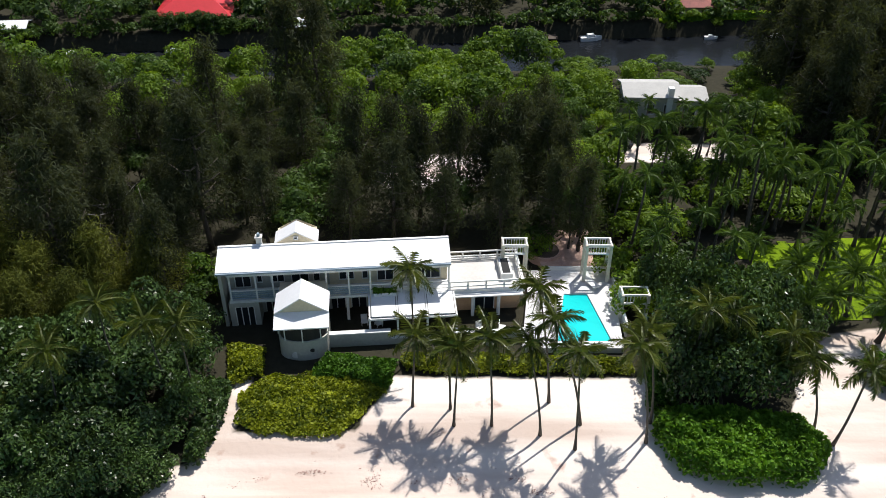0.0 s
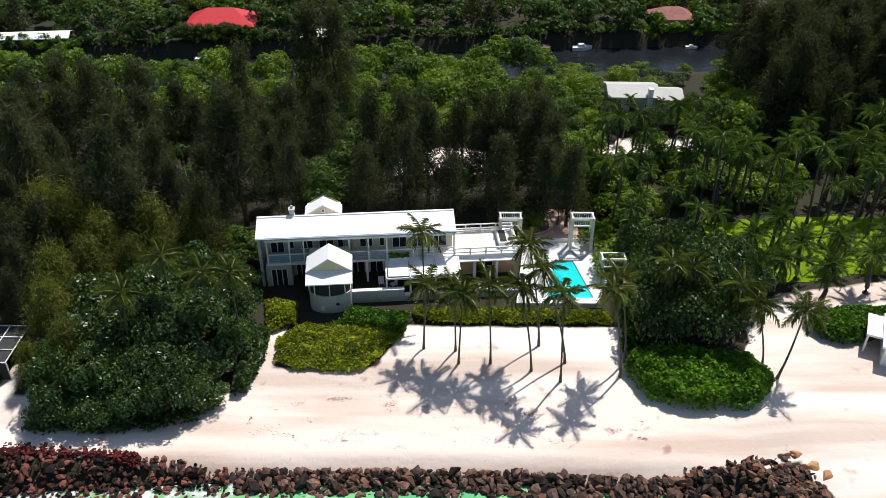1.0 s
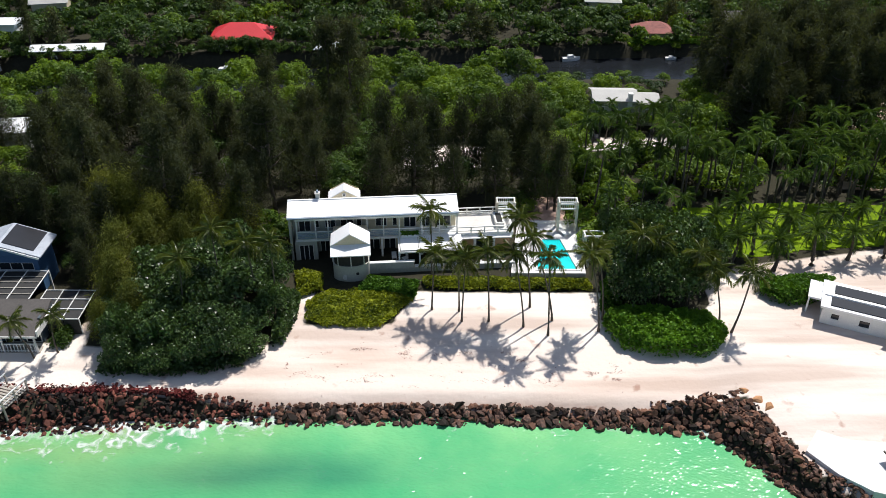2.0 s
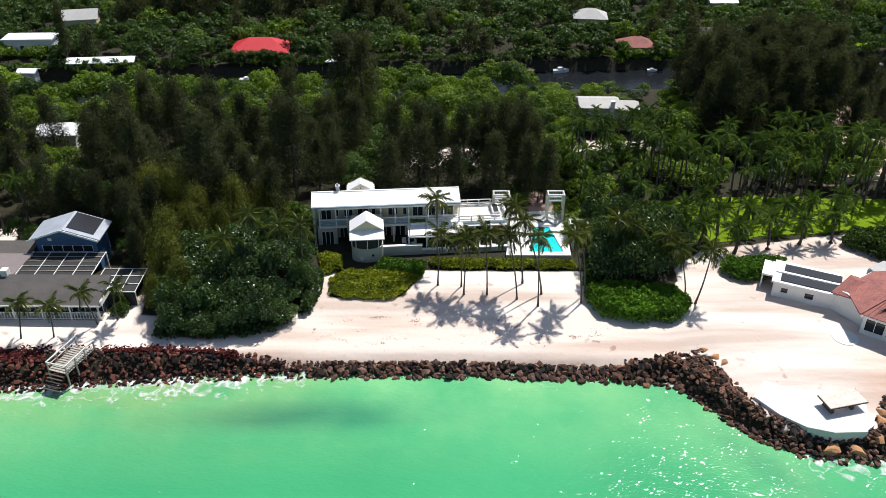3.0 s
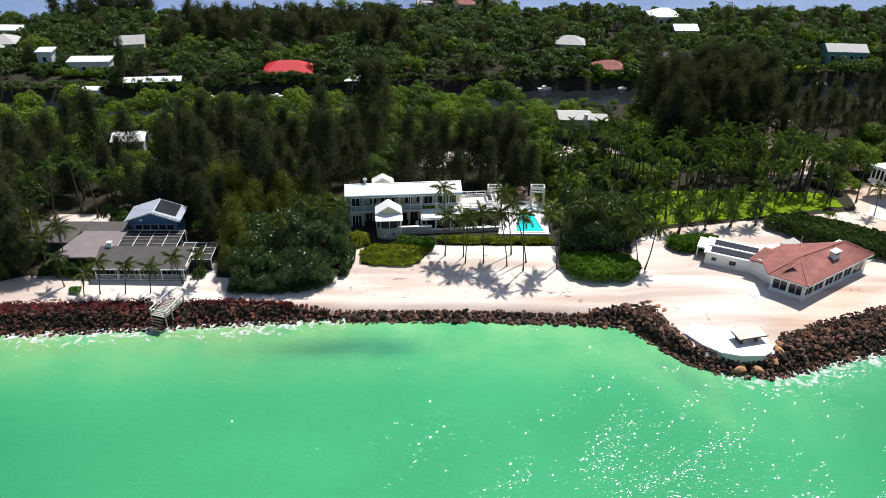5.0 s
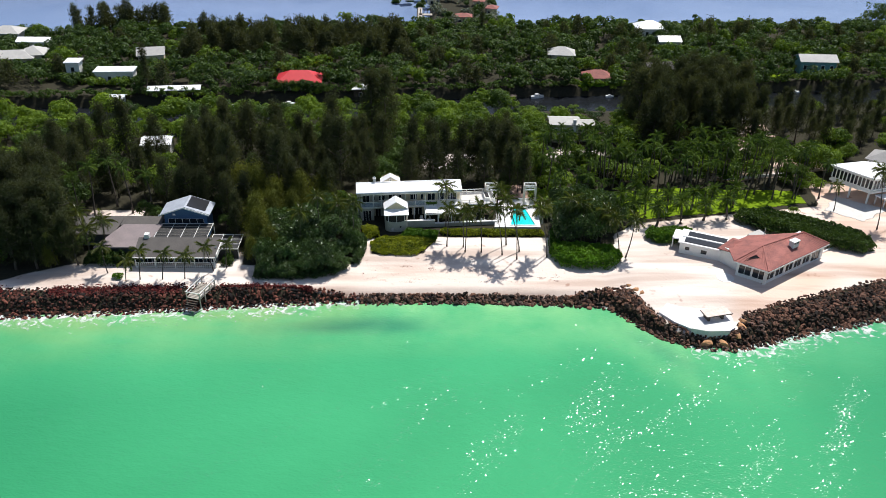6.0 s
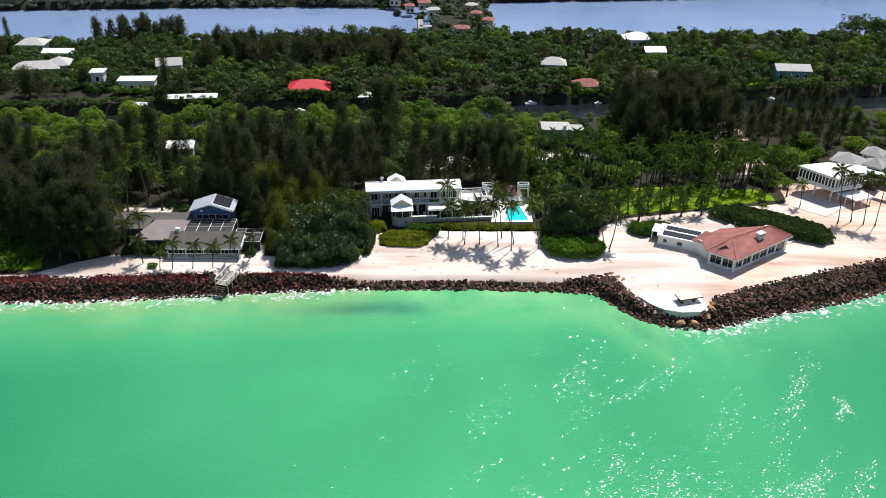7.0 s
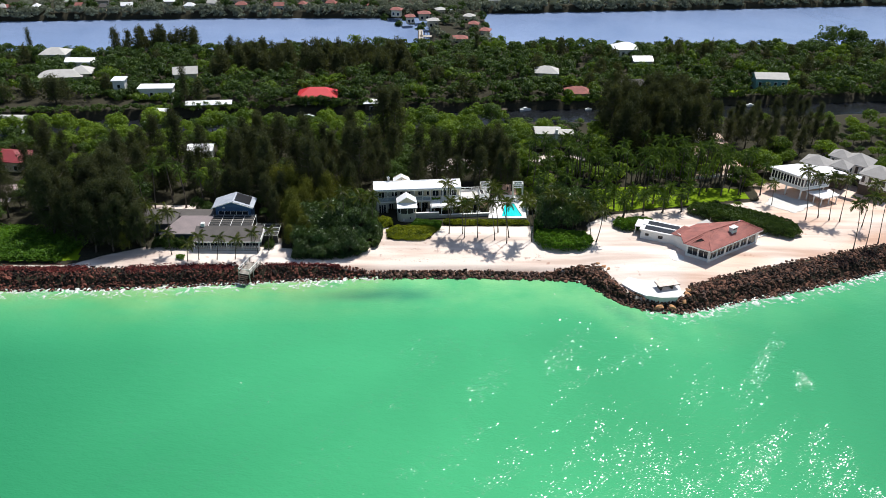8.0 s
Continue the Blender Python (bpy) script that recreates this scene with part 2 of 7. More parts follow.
GROUND = bpy.data.materials.new("sand_and_soil")
GROUND.use_nodes = True
_n, _l = GROUND.node_tree.nodes, GROUND.node_tree.links
_b = _n["Principled BSDF"]
_b.inputs["Roughness"].default_value = 0.95
_b.inputs["Specular IOR Level"].default_value = 0.2
_tc = _n.new("ShaderNodeTexCoord")
_na, _nb, _nc = _n.new("ShaderNodeTexNoise"), _n.new("ShaderNodeTexNoise"), _n.new("ShaderNodeTexNoise")
for _q, _s, _d in ((_na, 0.12, 6), (_nb, 2.2, 5), (_nc, 0.5, 8)):
    _q.inputs["Scale"].default_value, _q.inputs["Detail"].default_value = _s, _d
    _l.new(_tc.outputs["Object"], _q.inputs["Vector"])
_r1, _r2, _r3 = _n.new("ShaderNodeValToRGB"), _n.new("ShaderNodeValToRGB"), _n.new("ShaderNodeValToRGB")
_r1.color_ramp.elements[0].color, _r1.color_ramp.elements[1].color = (0.54, 0.435, 0.37, 1), (0.75, 0.665, 0.595, 1)
_r1.color_ramp.elements[0].position, _r1.color_ramp.elements[1].position = 0.38, 0.56
# soil darker than plain leaf litter, with the canopy's shade put into its colour
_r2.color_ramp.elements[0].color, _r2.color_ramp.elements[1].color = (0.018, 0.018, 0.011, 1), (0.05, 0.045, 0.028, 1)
_r3.color_ramp.elements[0].position, _r3.color_ramp.elements[1].position = 0.64, 0.72
_r3.color_ramp.elements[0].color, _r3.color_ramp.elements[1].color = (1, 1, 1, 1), (0.62, 0.47, 0.42, 1)
_mp = _n.new("ShaderNodeMapping"); _mp.inputs["Scale"].default_value = (0.35, 2.6, 1.0)
_l.new(_tc.outputs["Object"], _mp.inputs[0]); _l.new(_mp.outputs[0], _na.inputs["Vector"])
_l.new(_na.outputs[0], _r1.inputs[0]); _l.new(_nb.outputs[0], _r2.inputs[0]); _l.new(_nc.outputs[0], _r3.inputs[0])
_ml = _n.new("ShaderNodeMixRGB"); _ml.blend_type = "MULTIPLY"; _ml.inputs[0].default_value = 0.8
_l.new(_r1.outputs[0], _ml.inputs[1]); _l.new(_r3.outputs[0], _ml.inputs[2])
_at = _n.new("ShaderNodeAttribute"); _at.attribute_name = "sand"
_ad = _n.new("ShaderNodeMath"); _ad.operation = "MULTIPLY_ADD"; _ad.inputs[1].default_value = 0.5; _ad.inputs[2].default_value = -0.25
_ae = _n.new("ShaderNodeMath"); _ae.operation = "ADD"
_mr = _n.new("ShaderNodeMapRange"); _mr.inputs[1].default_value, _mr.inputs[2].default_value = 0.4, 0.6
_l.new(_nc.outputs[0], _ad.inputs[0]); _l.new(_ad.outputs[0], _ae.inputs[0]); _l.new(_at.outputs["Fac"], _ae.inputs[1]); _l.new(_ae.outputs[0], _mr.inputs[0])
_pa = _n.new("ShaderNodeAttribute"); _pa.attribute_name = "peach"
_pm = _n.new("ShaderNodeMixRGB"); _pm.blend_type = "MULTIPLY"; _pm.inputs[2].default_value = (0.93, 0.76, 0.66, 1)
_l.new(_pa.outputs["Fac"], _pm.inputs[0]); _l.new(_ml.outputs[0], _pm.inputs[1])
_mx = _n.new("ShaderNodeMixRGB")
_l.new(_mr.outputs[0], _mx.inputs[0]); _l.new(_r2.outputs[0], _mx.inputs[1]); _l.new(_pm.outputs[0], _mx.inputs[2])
_l.new(_mx.outputs[0], _b.inputs["Base Color"])
_bp = _n.new("ShaderNodeBump"); _bp.inputs["Strength"].default_value, _bp.inputs["Distance"].default_value = 0.35, 0.12
_l.new(_nb.outputs[0], _bp.inputs["Height"]); _l.new(_bp.outputs[0], _b.inputs["Normal"])

# ---- mesh helpers ----
def part(name, bm, mat, parent=None, label="", smooth=False):
    """Links a bmesh as one mesh object, under a thing where one is given."""
    me = bpy.data.meshes.new(name)
    bm.to_mesh(me)
    bm.free()
    me.materials.append(mat)
    if smooth:
        me.shade_smooth()
    ob = new(name, me)
    if parent:
        ob.parent = parent
    if label:
        ob["label"] = label
    return ob


def raw(name, verts, faces, mat, parent=None, smooth=False):
    me = bpy.data.meshes.new(name)
    me.from_pydata([tuple(v) for v in verts], [], [tuple(f) for f in faces])
    me.materials.append(mat)
    if smooth:
        me.shade_smooth()
    ob = new(name, me)
    if parent:
        ob.parent = parent
    return ob


def quads(name, V, mat, parent=None):
    """V: (n, k, 3) corners of n loose leaves with k corners each, as one mesh."""
    n, k = np.shape(V)[:2]
    me = bpy.data.meshes.new(name)
    me.vertices.add(k * n)
    me.vertices.foreach_set("co", np.asarray(V, np.float32).reshape(-1))
    me.loops.add(k * n)
    me.loops.foreach_set("vertex_index", np.arange(k * n, dtype=np.int32))
    me.polygons.add(n)
    me.polygons.foreach_set("loop_start", np.arange(0, k * n, k, dtype=np.int32))
    me.polygons.foreach_set("loop_total", np.full(n, k, np.int32))
    me.update(calc_edges=True)
    me.materials.append(mat)
    ob = new(name, me)
    if parent:
        ob.parent = parent
    return ob


def box(bm, x0, x1, y0, y1, z0, z1, m=None, bev=0.0):
    r = bmesh.ops.create_cube(bm, size=1.0)["verts"]
    for v in r:
        v.co = Vector(((x0 + x1) / 2 + v.co.x * (x1 - x0), (y0 + y1) / 2 + v.co.y * (y1 - y0), (z0 + z1) / 2 + v.co.z * (z1 - z0)))
        if m:
            v.co = m @ v.co
    if bev:
        bmesh.ops.bevel(bm, geom=list({e for v in r for e in v.link_edges}), offset=bev, segments=1, affect="EDGES")
    return bm


def boxes(*dims, bev=0.0):
    bm = bmesh.new()
    for d in dims:
        box(bm, *d, bev=bev)
    return bm


def prism(bm, pts, z0, z1):
    """An upright block on a polygon of (x, y)."""
    lo = [bm.verts.new((x, y, z0)) for x, y in pts]
    hi = [bm.verts.new((x, y, z1)) for x, y in pts]
    n = len(pts)
    bm.faces.new(hi)
    bm.faces.new(lo[::-1])
    for i in range(n):
        bm.faces.new((lo[i], lo[(i + 1) % n], hi[(i + 1) % n], hi[i]))
    bmesh.ops.recalc_face_normals(bm, faces=bm.faces)
    return bm


def beam(bm, a, b, w=0.1, h=None):
    """A square bar from a to b."""
    a, b = Vector(a), Vector(b)
    d = b - a
    m = Matrix.Translation((a + b) / 2) @ d.to_track_quat("Z", "Y").to_matrix().to_4x4()
    return box(bm, -w / 2, w / 2, -(h or w) / 2, (h or w) / 2, -d.length / 2, d.length / 2, m)


def wall_cells(bm, u0, u1, z0, z1, y0, y1, holes):
    """A wall along x with real openings (u0, u1, z0, z1)."""
    us = sorted({u0, u1, *[h[0] for h in holes], *[h[1] for h in holes]})
    zs = sorted({z0, z1, *[h[2] for h in holes], *[h[3] for h in holes]})
    for a, b in zip(us, us[1:]):
        for c, d in zip(zs, zs[1:]):
            if not any(h[0] <= (a + b) / 2 <= h[1] and h[2] <= (c + d) / 2 <= h[3] for h in holes) and a >= u0 and b <= u1:
                box(bm, a, b, y0, y1, c, d)
    bmesh.ops.remove_doubles(bm, verts=bm.verts, dist=1e-4)
    inner = [f for f in bm.faces if sum(1 for e in f.edges for g in e.link_faces if g is not f and set(g.verts) == set(f.verts))]
    if inner:
        bmesh.ops.delete(bm, geom=inner, context="FACES_ONLY")
    return bm


def thing(name, label, category, x=0, y=0, z=0, rz=0, group="", kind=""):
    e = new(name)
    e.matrix_world = pose(x, y, z, 0, 0, rz)
    return tagged(e, label, category, group, kind)


def window(parent, u0, u1, z0, z1, y, frame_mat=None, bars=1, name="window"):
    """A framed window set in an opening: white frame, mullions and dark panes."""
    fm, w = frame_mat or WHITE, 0.07
    bm = boxes((u0, u1, y - 0.05, y + 0.05, z0, z0 + w), (u0, u1, y - 0.05, y + 0.05, z1 - w, z1),
               (u0, u0 + w, y - 0.05, y + 0.05, z0 + w, z1 - w), (u1 - w, u1, y - 0.05, y + 0.05, z0 + w, z1 - w))
    fr = part(name, bm, fm, parent)
    step = (u1 - u0) / (bars + 1)
    for i in range(bars + 1):
        part("pane", boxes((u0 + i * step + w / 2, u0 + (i + 1) * step - w / 2, y + 0.0, y + 0.02, z0 + w, z1 - w)), GLASS, fr)
        if i:
            part("mullion", boxes((u0 + i * step - w / 2, u0 + i * step + w / 2, y - 0.04, y + 0.04, z0 + w, z1 - w)), fm, fr)
    return fr


def slab_roof(bm, quad, t=0.12):
    """A sloping roof plate with thickness from its four upper corners."""
    hi = [bm.verts.new(p) for p in quad]
    lo = [bm.verts.new((p[0], p[1], p[2] - t)) for p in quad]
    bm.faces.new(hi)
    bm.faces.new(lo[::-1])
    k = len(quad)
    for i in range(k):
        bm.faces.new((lo[i], lo[(i + 1) % k], hi[(i + 1) % k], hi[i]))
    bmesh.ops.recalc_face_normals(bm, faces=bm.faces)
    return bm


def hip_roof(bm, x0, x1, y0, y1, z, h, t=0.12):
    """Four slopes over a rectangle; a pyramid where it is square."""
    w, d = x1 - x0, y1 - y0
    i = min(w, d) / 2
    if w >= d:
        a, b = (x0 + i, (y0 + y1) / 2, z + h), (x1 - i + 0.001, (y0 + y1) / 2, z + h)
        slab_roof(bm, [(x0, y0, z), (x1, y0, z), b, a], t); slab_roof(bm, [(x1, y1, z), (x0, y1, z), a, b], t)
        slab_roof(bm, [(x0, y1, z), (x0, y0, z), a], t); slab_roof(bm, [(x1, y0, z), (x1, y1, z), b], t)
    else:
        a, b = ((x0 + x1) / 2, y0 + i, z + h), ((x0 + x1) / 2, y1 - i + 0.001, z + h)
        slab_roof(bm, [(x0, y0, z), (x1, y0, z), a], t); slab_roof(bm, [(x1, y1, z), (x0, y1, z), b], t)
        slab_roof(bm, [(x0, y1, z), (x0, y0, z), a, b], t); slab_roof(bm, [(x1, y0, z), (x1, y1, z), b, a], t)
    return bm


def tube(bm, pts, radii, sides=7):
    """A tapered round stem through points."""
    rings = []
    for k, p in enumerate(pts):
        p = Vector(p)
        d = (Vector(pts[min(k + 1, len(pts) - 1)]) - Vector(pts[max(k - 1, 0)])).normalized()
        q = d.to_track_quat("Z", "Y")
        rings.append([bm.verts.new(p + q @ Vector((radii[k] * math.cos(a), radii[k] * math.sin(a), 0))) for a in [2 * math.pi * i / sides for i in range(sides)]])
    for r, s in zip(rings, rings[1:]):
        for i in range(sides):
            bm.faces.new((r[i], r[(i + 1) % sides], s[(i + 1) % sides], s[i]))
    bm.faces.new(rings[-1])
    bm.faces.new(rings[0][::-1])
    return bm

# ---- the land, the sea, the canal and the bay ----
SHORE = [(-4000, 30), (-200, 30), (-80, 32.6), (-60, 33.1), (-42, 34.7), (-32, 35.6), (-22, 36.5), (-7, 36.9), (5, 36.8), (17, 36.1), (21, 35.3), (23, 32.5),
         (26.5, 28.3), (30.8, 26.0), (36.4, 25.6), (40, 26.6), (46, 28.7), (57, 31.9), (69, 36.2), (78, 39.6), (100, 46), (250, 80), (4000, 600)]
SX, SY = np.array([p[0] for p in SHORE], float), np.array([p[1] for p in SHORE], float)


def shore(x):
    return np.interp(x, SX, SY)


def canal_far(x):
    return 121 + 0.085 * np.clip(x, -160, 200)


def bay_near(x):
    return np.interp(x, [-300, -106, -60, 20, 300], [160, 168, 172, 178, 186])


def bay_far(x):
    return np.interp(x, [-400, -156, -78, -16, 20, 93, 180, 400], [200, 210, 217.5, 220, 228, 236, 247, 265])


def smooth(a, b, v):
    t = np.clip((v - a) / (b - a), 0, 1)
    return t * t * (3 - 2 * t)


def height(x, y):
    """The land's height: beach, flat coastal ground, the canal's and the bay's beds."""
    d = y - shore(x)
    z = -1.6 + 1.6 * smooth(-4, 0, d) + 1.35 * smooth(0, 1.8, d) + 0.75 * smooth(1.5, 12, d)
    c = np.minimum(y - (canal_far(x) - 14), canal_far(x) - y)
    z = z - 3.6 * smooth(-1.0, 1.5, c)
    b = np.minimum(y - bay_near(x), bay_far(x) - y)
    land = smooth(0, 2, np.minimum(x + 5, 17 - x)) 
    z = z - 3.6 * smooth(-1.0, 2.0, b) * (1 - land)
    return z


def inside(x, y, pts):
    """How far a point lies inside a convex polygon (anticlockwise)."""
    d = np.full(np.shape(x), 1e9)
    for (a, b), (c, e) in zip(pts, pts[1:] + pts[:1]):
        L = math.hypot(c - a, e - b)
        d = np.minimum(d, ((c - a) * (y - b) - (e - b) * (x - a)) / L)
    return d


CLEARINGS = [[(-15.9, 44), (-14.1, 44), (-13.7, 52), (-14.8, 52)], [(-61, 56.6), (-52, 56.6), (-52.5, 60.6), (-61, 60.6)], [(-34.6, 41), (-33.0, 41), (-33.4, 47), (-34.6, 47)],
             [(16.5, 83), (32, 84), (32, 87), (16.5, 87.5)], [(-6, 78), (7, 78), (7, 84), (-6, 84)], [(54, 86), (60, 86), (60, 92), (54, 92)], [(62, 60), (100, 56), (100, 76), (64, 72)],
             [(-96, 60), (-90, 60), (-90, 70), (-96, 70)], [(46, 72.5), (64, 75.5), (64, 78), (46, 75)], [(59, 76), (70, 78), (72, 90), (62, 88)], [(59, 94), (66, 94), (66, 101), (59, 101)]]
BEACH_X = [-100, -70, -64, -58, -36, -33, -30, -18, -16, -14.5, -5.6, -4.2, 14, 14.6, 23, 25, 29, 46, 62, 100]
BEACH_Y = [37.5, 38, 41, 43.5, 44, 43.6, 43.2, 43.6, 44.2, 46.6, 46.8, 51.8, 51.8, 46, 46, 53, 56.5, 60, 63, 63]


INNER = [(-90, 5.3), (-60, 4.6), (-42, 3.8), (-30, 3.0), (-23, 1.8), (-16, 0.9), (0, 0.9), (14, 0.9), (19, 1.8), (22, 3.8), (23.4, 6.4), (24.2, 7.0), (25.5, 5.4), (27, 3.2), (29, 1.7), (33, 1.3), (37, 2.3),
         (39, 5.5), (46, 6.0), (54, 6.5), (66, 6.5), (80, 6.0), (100, 5)]       # depth of the boulder belt behind the waterline
IX, IY = [p[0] for p in INNER], [p[1] for p in INNER]


def sandy(x, y):
    d = (np.interp(x, BEACH_X, BEACH_Y) - y) * 0.8
    for c in CLEARINGS:
        d = np.maximum(d, inside(x, y, c))
    d = np.minimum(d, (y - shore(x) - np.interp(x, IX, IY) + 0.5) * 1.2)
    return np.clip(0.5 + d * 0.8, 0, 1)


def lines(*spans):
    out = []
    for a, b, s in spans:
        out += list(np.arange(a, b, s))
    return np.array(out)


GXS = lines((-4000, -1000, 600), (-1000, -200, 100), (-200, -100, 5), (-100, 100, 1.0), (100, 200, 5), (200, 1000, 100), (1000, 4001, 600))
GYS = lines((-1500, -100, 200), (-100, 20, 12), (20, 64, 0.7), (64, 110, 2), (110, 130, 1), (130, 168, 3), (168, 260, 1.5), (260, 500, 20), (500, 4600, 400))


def sheet(name, xs, ys, zf, mat):
    X, Y = np.meshgrid(xs, ys)
    Z = zf(X, Y)
    V = np.stack([X, Y, Z], -1).reshape(-1, 3)
    nx, ny = len(xs), len(ys)
    i = (np.arange(ny - 1)[:, None] * nx + np.arange(nx - 1)[None]).reshape(-1)
    F = np.stack([i, i + 1, i + nx + 1, i + nx], -1)
    ob = raw(name, V.tolist(), F.tolist(), mat, smooth=True)
    return ob, X.reshape(-1), Y.reshape(-1)


def attribute(ob, name, values):
    a = ob.data.attributes.new(name, "FLOAT", "POINT")
    a.data.foreach_set("value", np.asarray(values, np.float32))


ground, gx, gy = sheet("ground", GXS, GYS, height, GROUND)
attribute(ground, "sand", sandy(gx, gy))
back = np.array([noise.noise((a * 0.11, b * 0.2, 21.0)) if abs(a) < 110 and 20 < b < 90 else 0.0 for a, b in zip(gx, gy)])
inner = gy - shore(gx) - np.interp(gx, IX, IY)
peach = smooth(52, 60, gx + 0.4 * (gy - 40)) * smooth(4, 12, inner) * 0.85 + smooth(36, 41, gx) * (1 - smooth(2, 8, inner)) * 0.9 + smooth(24, 16, gx) * smooth(-24, -17, gx) * (1 - smooth(42.5, 45.5, gy)) * 0.35
attribute(ground, "peach", np.clip(peach * (0.8 + 0.9 * back), 0, 1))
tagged(ground, "pale pink-white beach sand running into soil coloured dark for tree shade", "ground", kind="structure")

SEA_X = lines((-4000, -150, 350), (-150, 150, 1.5), (150, 4001, 350))
SEA_Y = lines((-3000, -160, 300), (-160, 0, 8), (0, 60.1, 1.0))
sea, sx, sy = sheet("water_sea", SEA_X, SEA_Y, lambda x, y: x * 0, SEA)
dist = shore(sx) - sy
attribute(sea, "shallow", np.clip(1.0 - dist / 14.0, 0, 1) * (0.45 + 0.55 * (np.abs(sx + 15) < 45)))
# darker to both sides and offshore; lost sun glare painted into the water colour
attribute(sea, "glare_falloff", np.clip((-sx - 5) / 70, 0, 1) * np.clip(dist / 20, 0, 1) * 0.95 + np.clip((sx - 32) / 45, 0, 0.55) * np.clip(dist / 10, 0, 1) + np.clip(dist / 260, 0, 0.3))
ragged = np.array([noise.noise((a * 0.16, b * 0.45, 6.0)) if abs(a) < 110 and b > -20 else 0.0 for a, b in zip(sx, sy)])
attribute(sea, "weed", np.clip((0.75 + 0.9 * ragged) * np.exp(-((sx - -15.6) / 10) ** 2 - ((sy - 31.3 - 0.04 * sx) / 1.9) ** 2) + 0.4 * np.exp(-((sx - 26) / 4) ** 2 - ((sy - 25 - (26 - sx)) / 2) ** 2) + 0.5 * smooth(38, 48, sx) * np.exp(-dist / 2.5), 0, 1))
attribute(sea, "silt", np.clip((0.62 + 0.8 * ragged) * np.exp(-np.abs(dist) / 4.5), 0, 1) * smooth(-8, -24, sx) * (1 - 0.3 * smooth(-60, -100, sx)))
tagged(sea, "turquoise-green shallow sea water with small glittering waves", "sea", kind="structure")
canal, _, _ = sheet("water_canal", lines((-400, 401, 20)), lines((80, 150, 5)), lambda x, y: x * 0 - 0.05, CANAL)
tagged(canal, "dark still canal water between wooded banks", "canal", kind="structure")
bay, _, _ = sheet("water_bay", lines((-900, 901, 50)), lines((152, 330, 6)), lambda x, y: x * 0 - 0.05, BAY)
tagged(bay, "blue-grey open bay water behind the wooded island", "bay", kind="structure")


def foam_strip():
    xs = lines((-100, 100, 0.4))
    rows, F, A = [], [], []
    for k, (o, f) in enumerate(((0.3, 0.50), (-0.8, 0.49), (-1.7, 0.43), (-3.1, 0.37), (-5.6, 0.17))):
        for x in xs:
            calm = 0.10 if -15 < x < 30 else 0.0
            left = 0.045 if x < -20 else 0.05 if x > 36 else 0.0
            wob = noise.noise((x * 0.25, k * 0.4, 3.0)) * 0.5
            rows.append((x, shore(x) + o * (0.55 if calm else 0.9) + wob, 0.035 + 0.05 * max(0, noise.noise((x, k, 0)))))
            A.append(f - calm + left)
    n = len(xs)
    for k in range(4):
        for i in range(n - 1):
            F.append((k * n + i, (k + 1) * n + i, (k + 1) * n + i + 1, k * n + i + 1))
    ob = raw("surf_foam", rows, F, FOAM, smooth=True)
    attribute(ob, "froth", A)
    tagged(ob, "thin white surf foam washing round the boulders", "foam", kind="stuff")


foam_strip()


# small steep ripples on the sea, clear like the water; some of them throw back the sun
RR = np.random.RandomState(3)
cnt = 260000
rx = 50 - 105 * RR.uniform(0, 1, cnt) ** 1.25
ry = shore(rx) - 0.5 - np.abs(RR.uniform(0, 1, cnt)) ** 0.7 * 60
streak = np.array([noise.noise(((a + b) * 0.05, (b - a) * 0.2, 4.0)) + 0.55 * noise.noise(((a + b) * 0.25, (b - a) * 0.9, 8.0)) for a, b in zip(rx, ry)])
ok = streak > RR.uniform(-0.05, 0.75, cnt)
rx, ry = rx[ok], ry[ok]
cnt = len(rx)
tx, ty = RR.normal(size=cnt) * 0.105 - 0.03, RR.normal(size=cnt) * 0.105 - 0.10
ang, ln, wd = RR.normal(size=cnt) * 0.5 + 0.45, RR.uniform(0.05, 0.16, cnt), RR.uniform(0.025, 0.052, cnt)
ux_, uy_ = np.cos(ang), np.sin(ang)
def ripple_corner(a, b):
    dx, dy = ux_ * a * ln - uy_ * b * wd, uy_ * a * ln + ux_ * b * wd
    return np.stack([rx + dx, ry + dy, 0.10 - tx * dx - ty * dy], 1)
tagged(quads("sea_ripples", np.stack([ripple_corner(-1, 0), ripple_corner(0, -1), ripple_corner(1, 0), ripple_corner(0, 1)], 1), GLINT), "scattered sunlit ripples glittering on the sea", "ripples", kind="stuff")


def patch(name, pts, mat, label, category, rise=0.06, n=46):
    """A thin sheet that follows the ground inside a convex polygon."""
    xs, ys = [p[0] for p in pts], [p[1] for p in pts]
    gx_, gy_ = np.linspace(min(xs), max(xs), n), np.linspace(min(ys), max(ys), n)
    bm = bmesh.new()
    ids = {}
    for j in range(n):
        for i in range(n):
            x, y = gx_[i], gy_[j]
            wob = noise.noise((x * 0.5, y * 0.5, 1.0)) * 0.6
            if inside(np.array(x), np.array(y), pts) > wob:
                ids[i, j] = bm.verts.new((x, y, float(height(x, y)) + rise))
    for j in range(n - 1):
        for i in range(n - 1):
            k = [(i, j), (i + 1, j), (i + 1, j + 1), (i, j + 1)]
            if all(q in ids for q in k):
                bm.faces.new([ids[q] for q in k])
    r = bmesh.ops.extrude_face_region(bm, geom=bm.faces[:])
    for v in r["geom"]:
        if isinstance(v, bmesh.types.BMVert):
            v.co.z -= 0.25
    bmesh.ops.recalc_face_normals(bm, faces=bm.faces)
    return tagged(part(name, bm, mat, smooth=False), label, category, kind="structure")


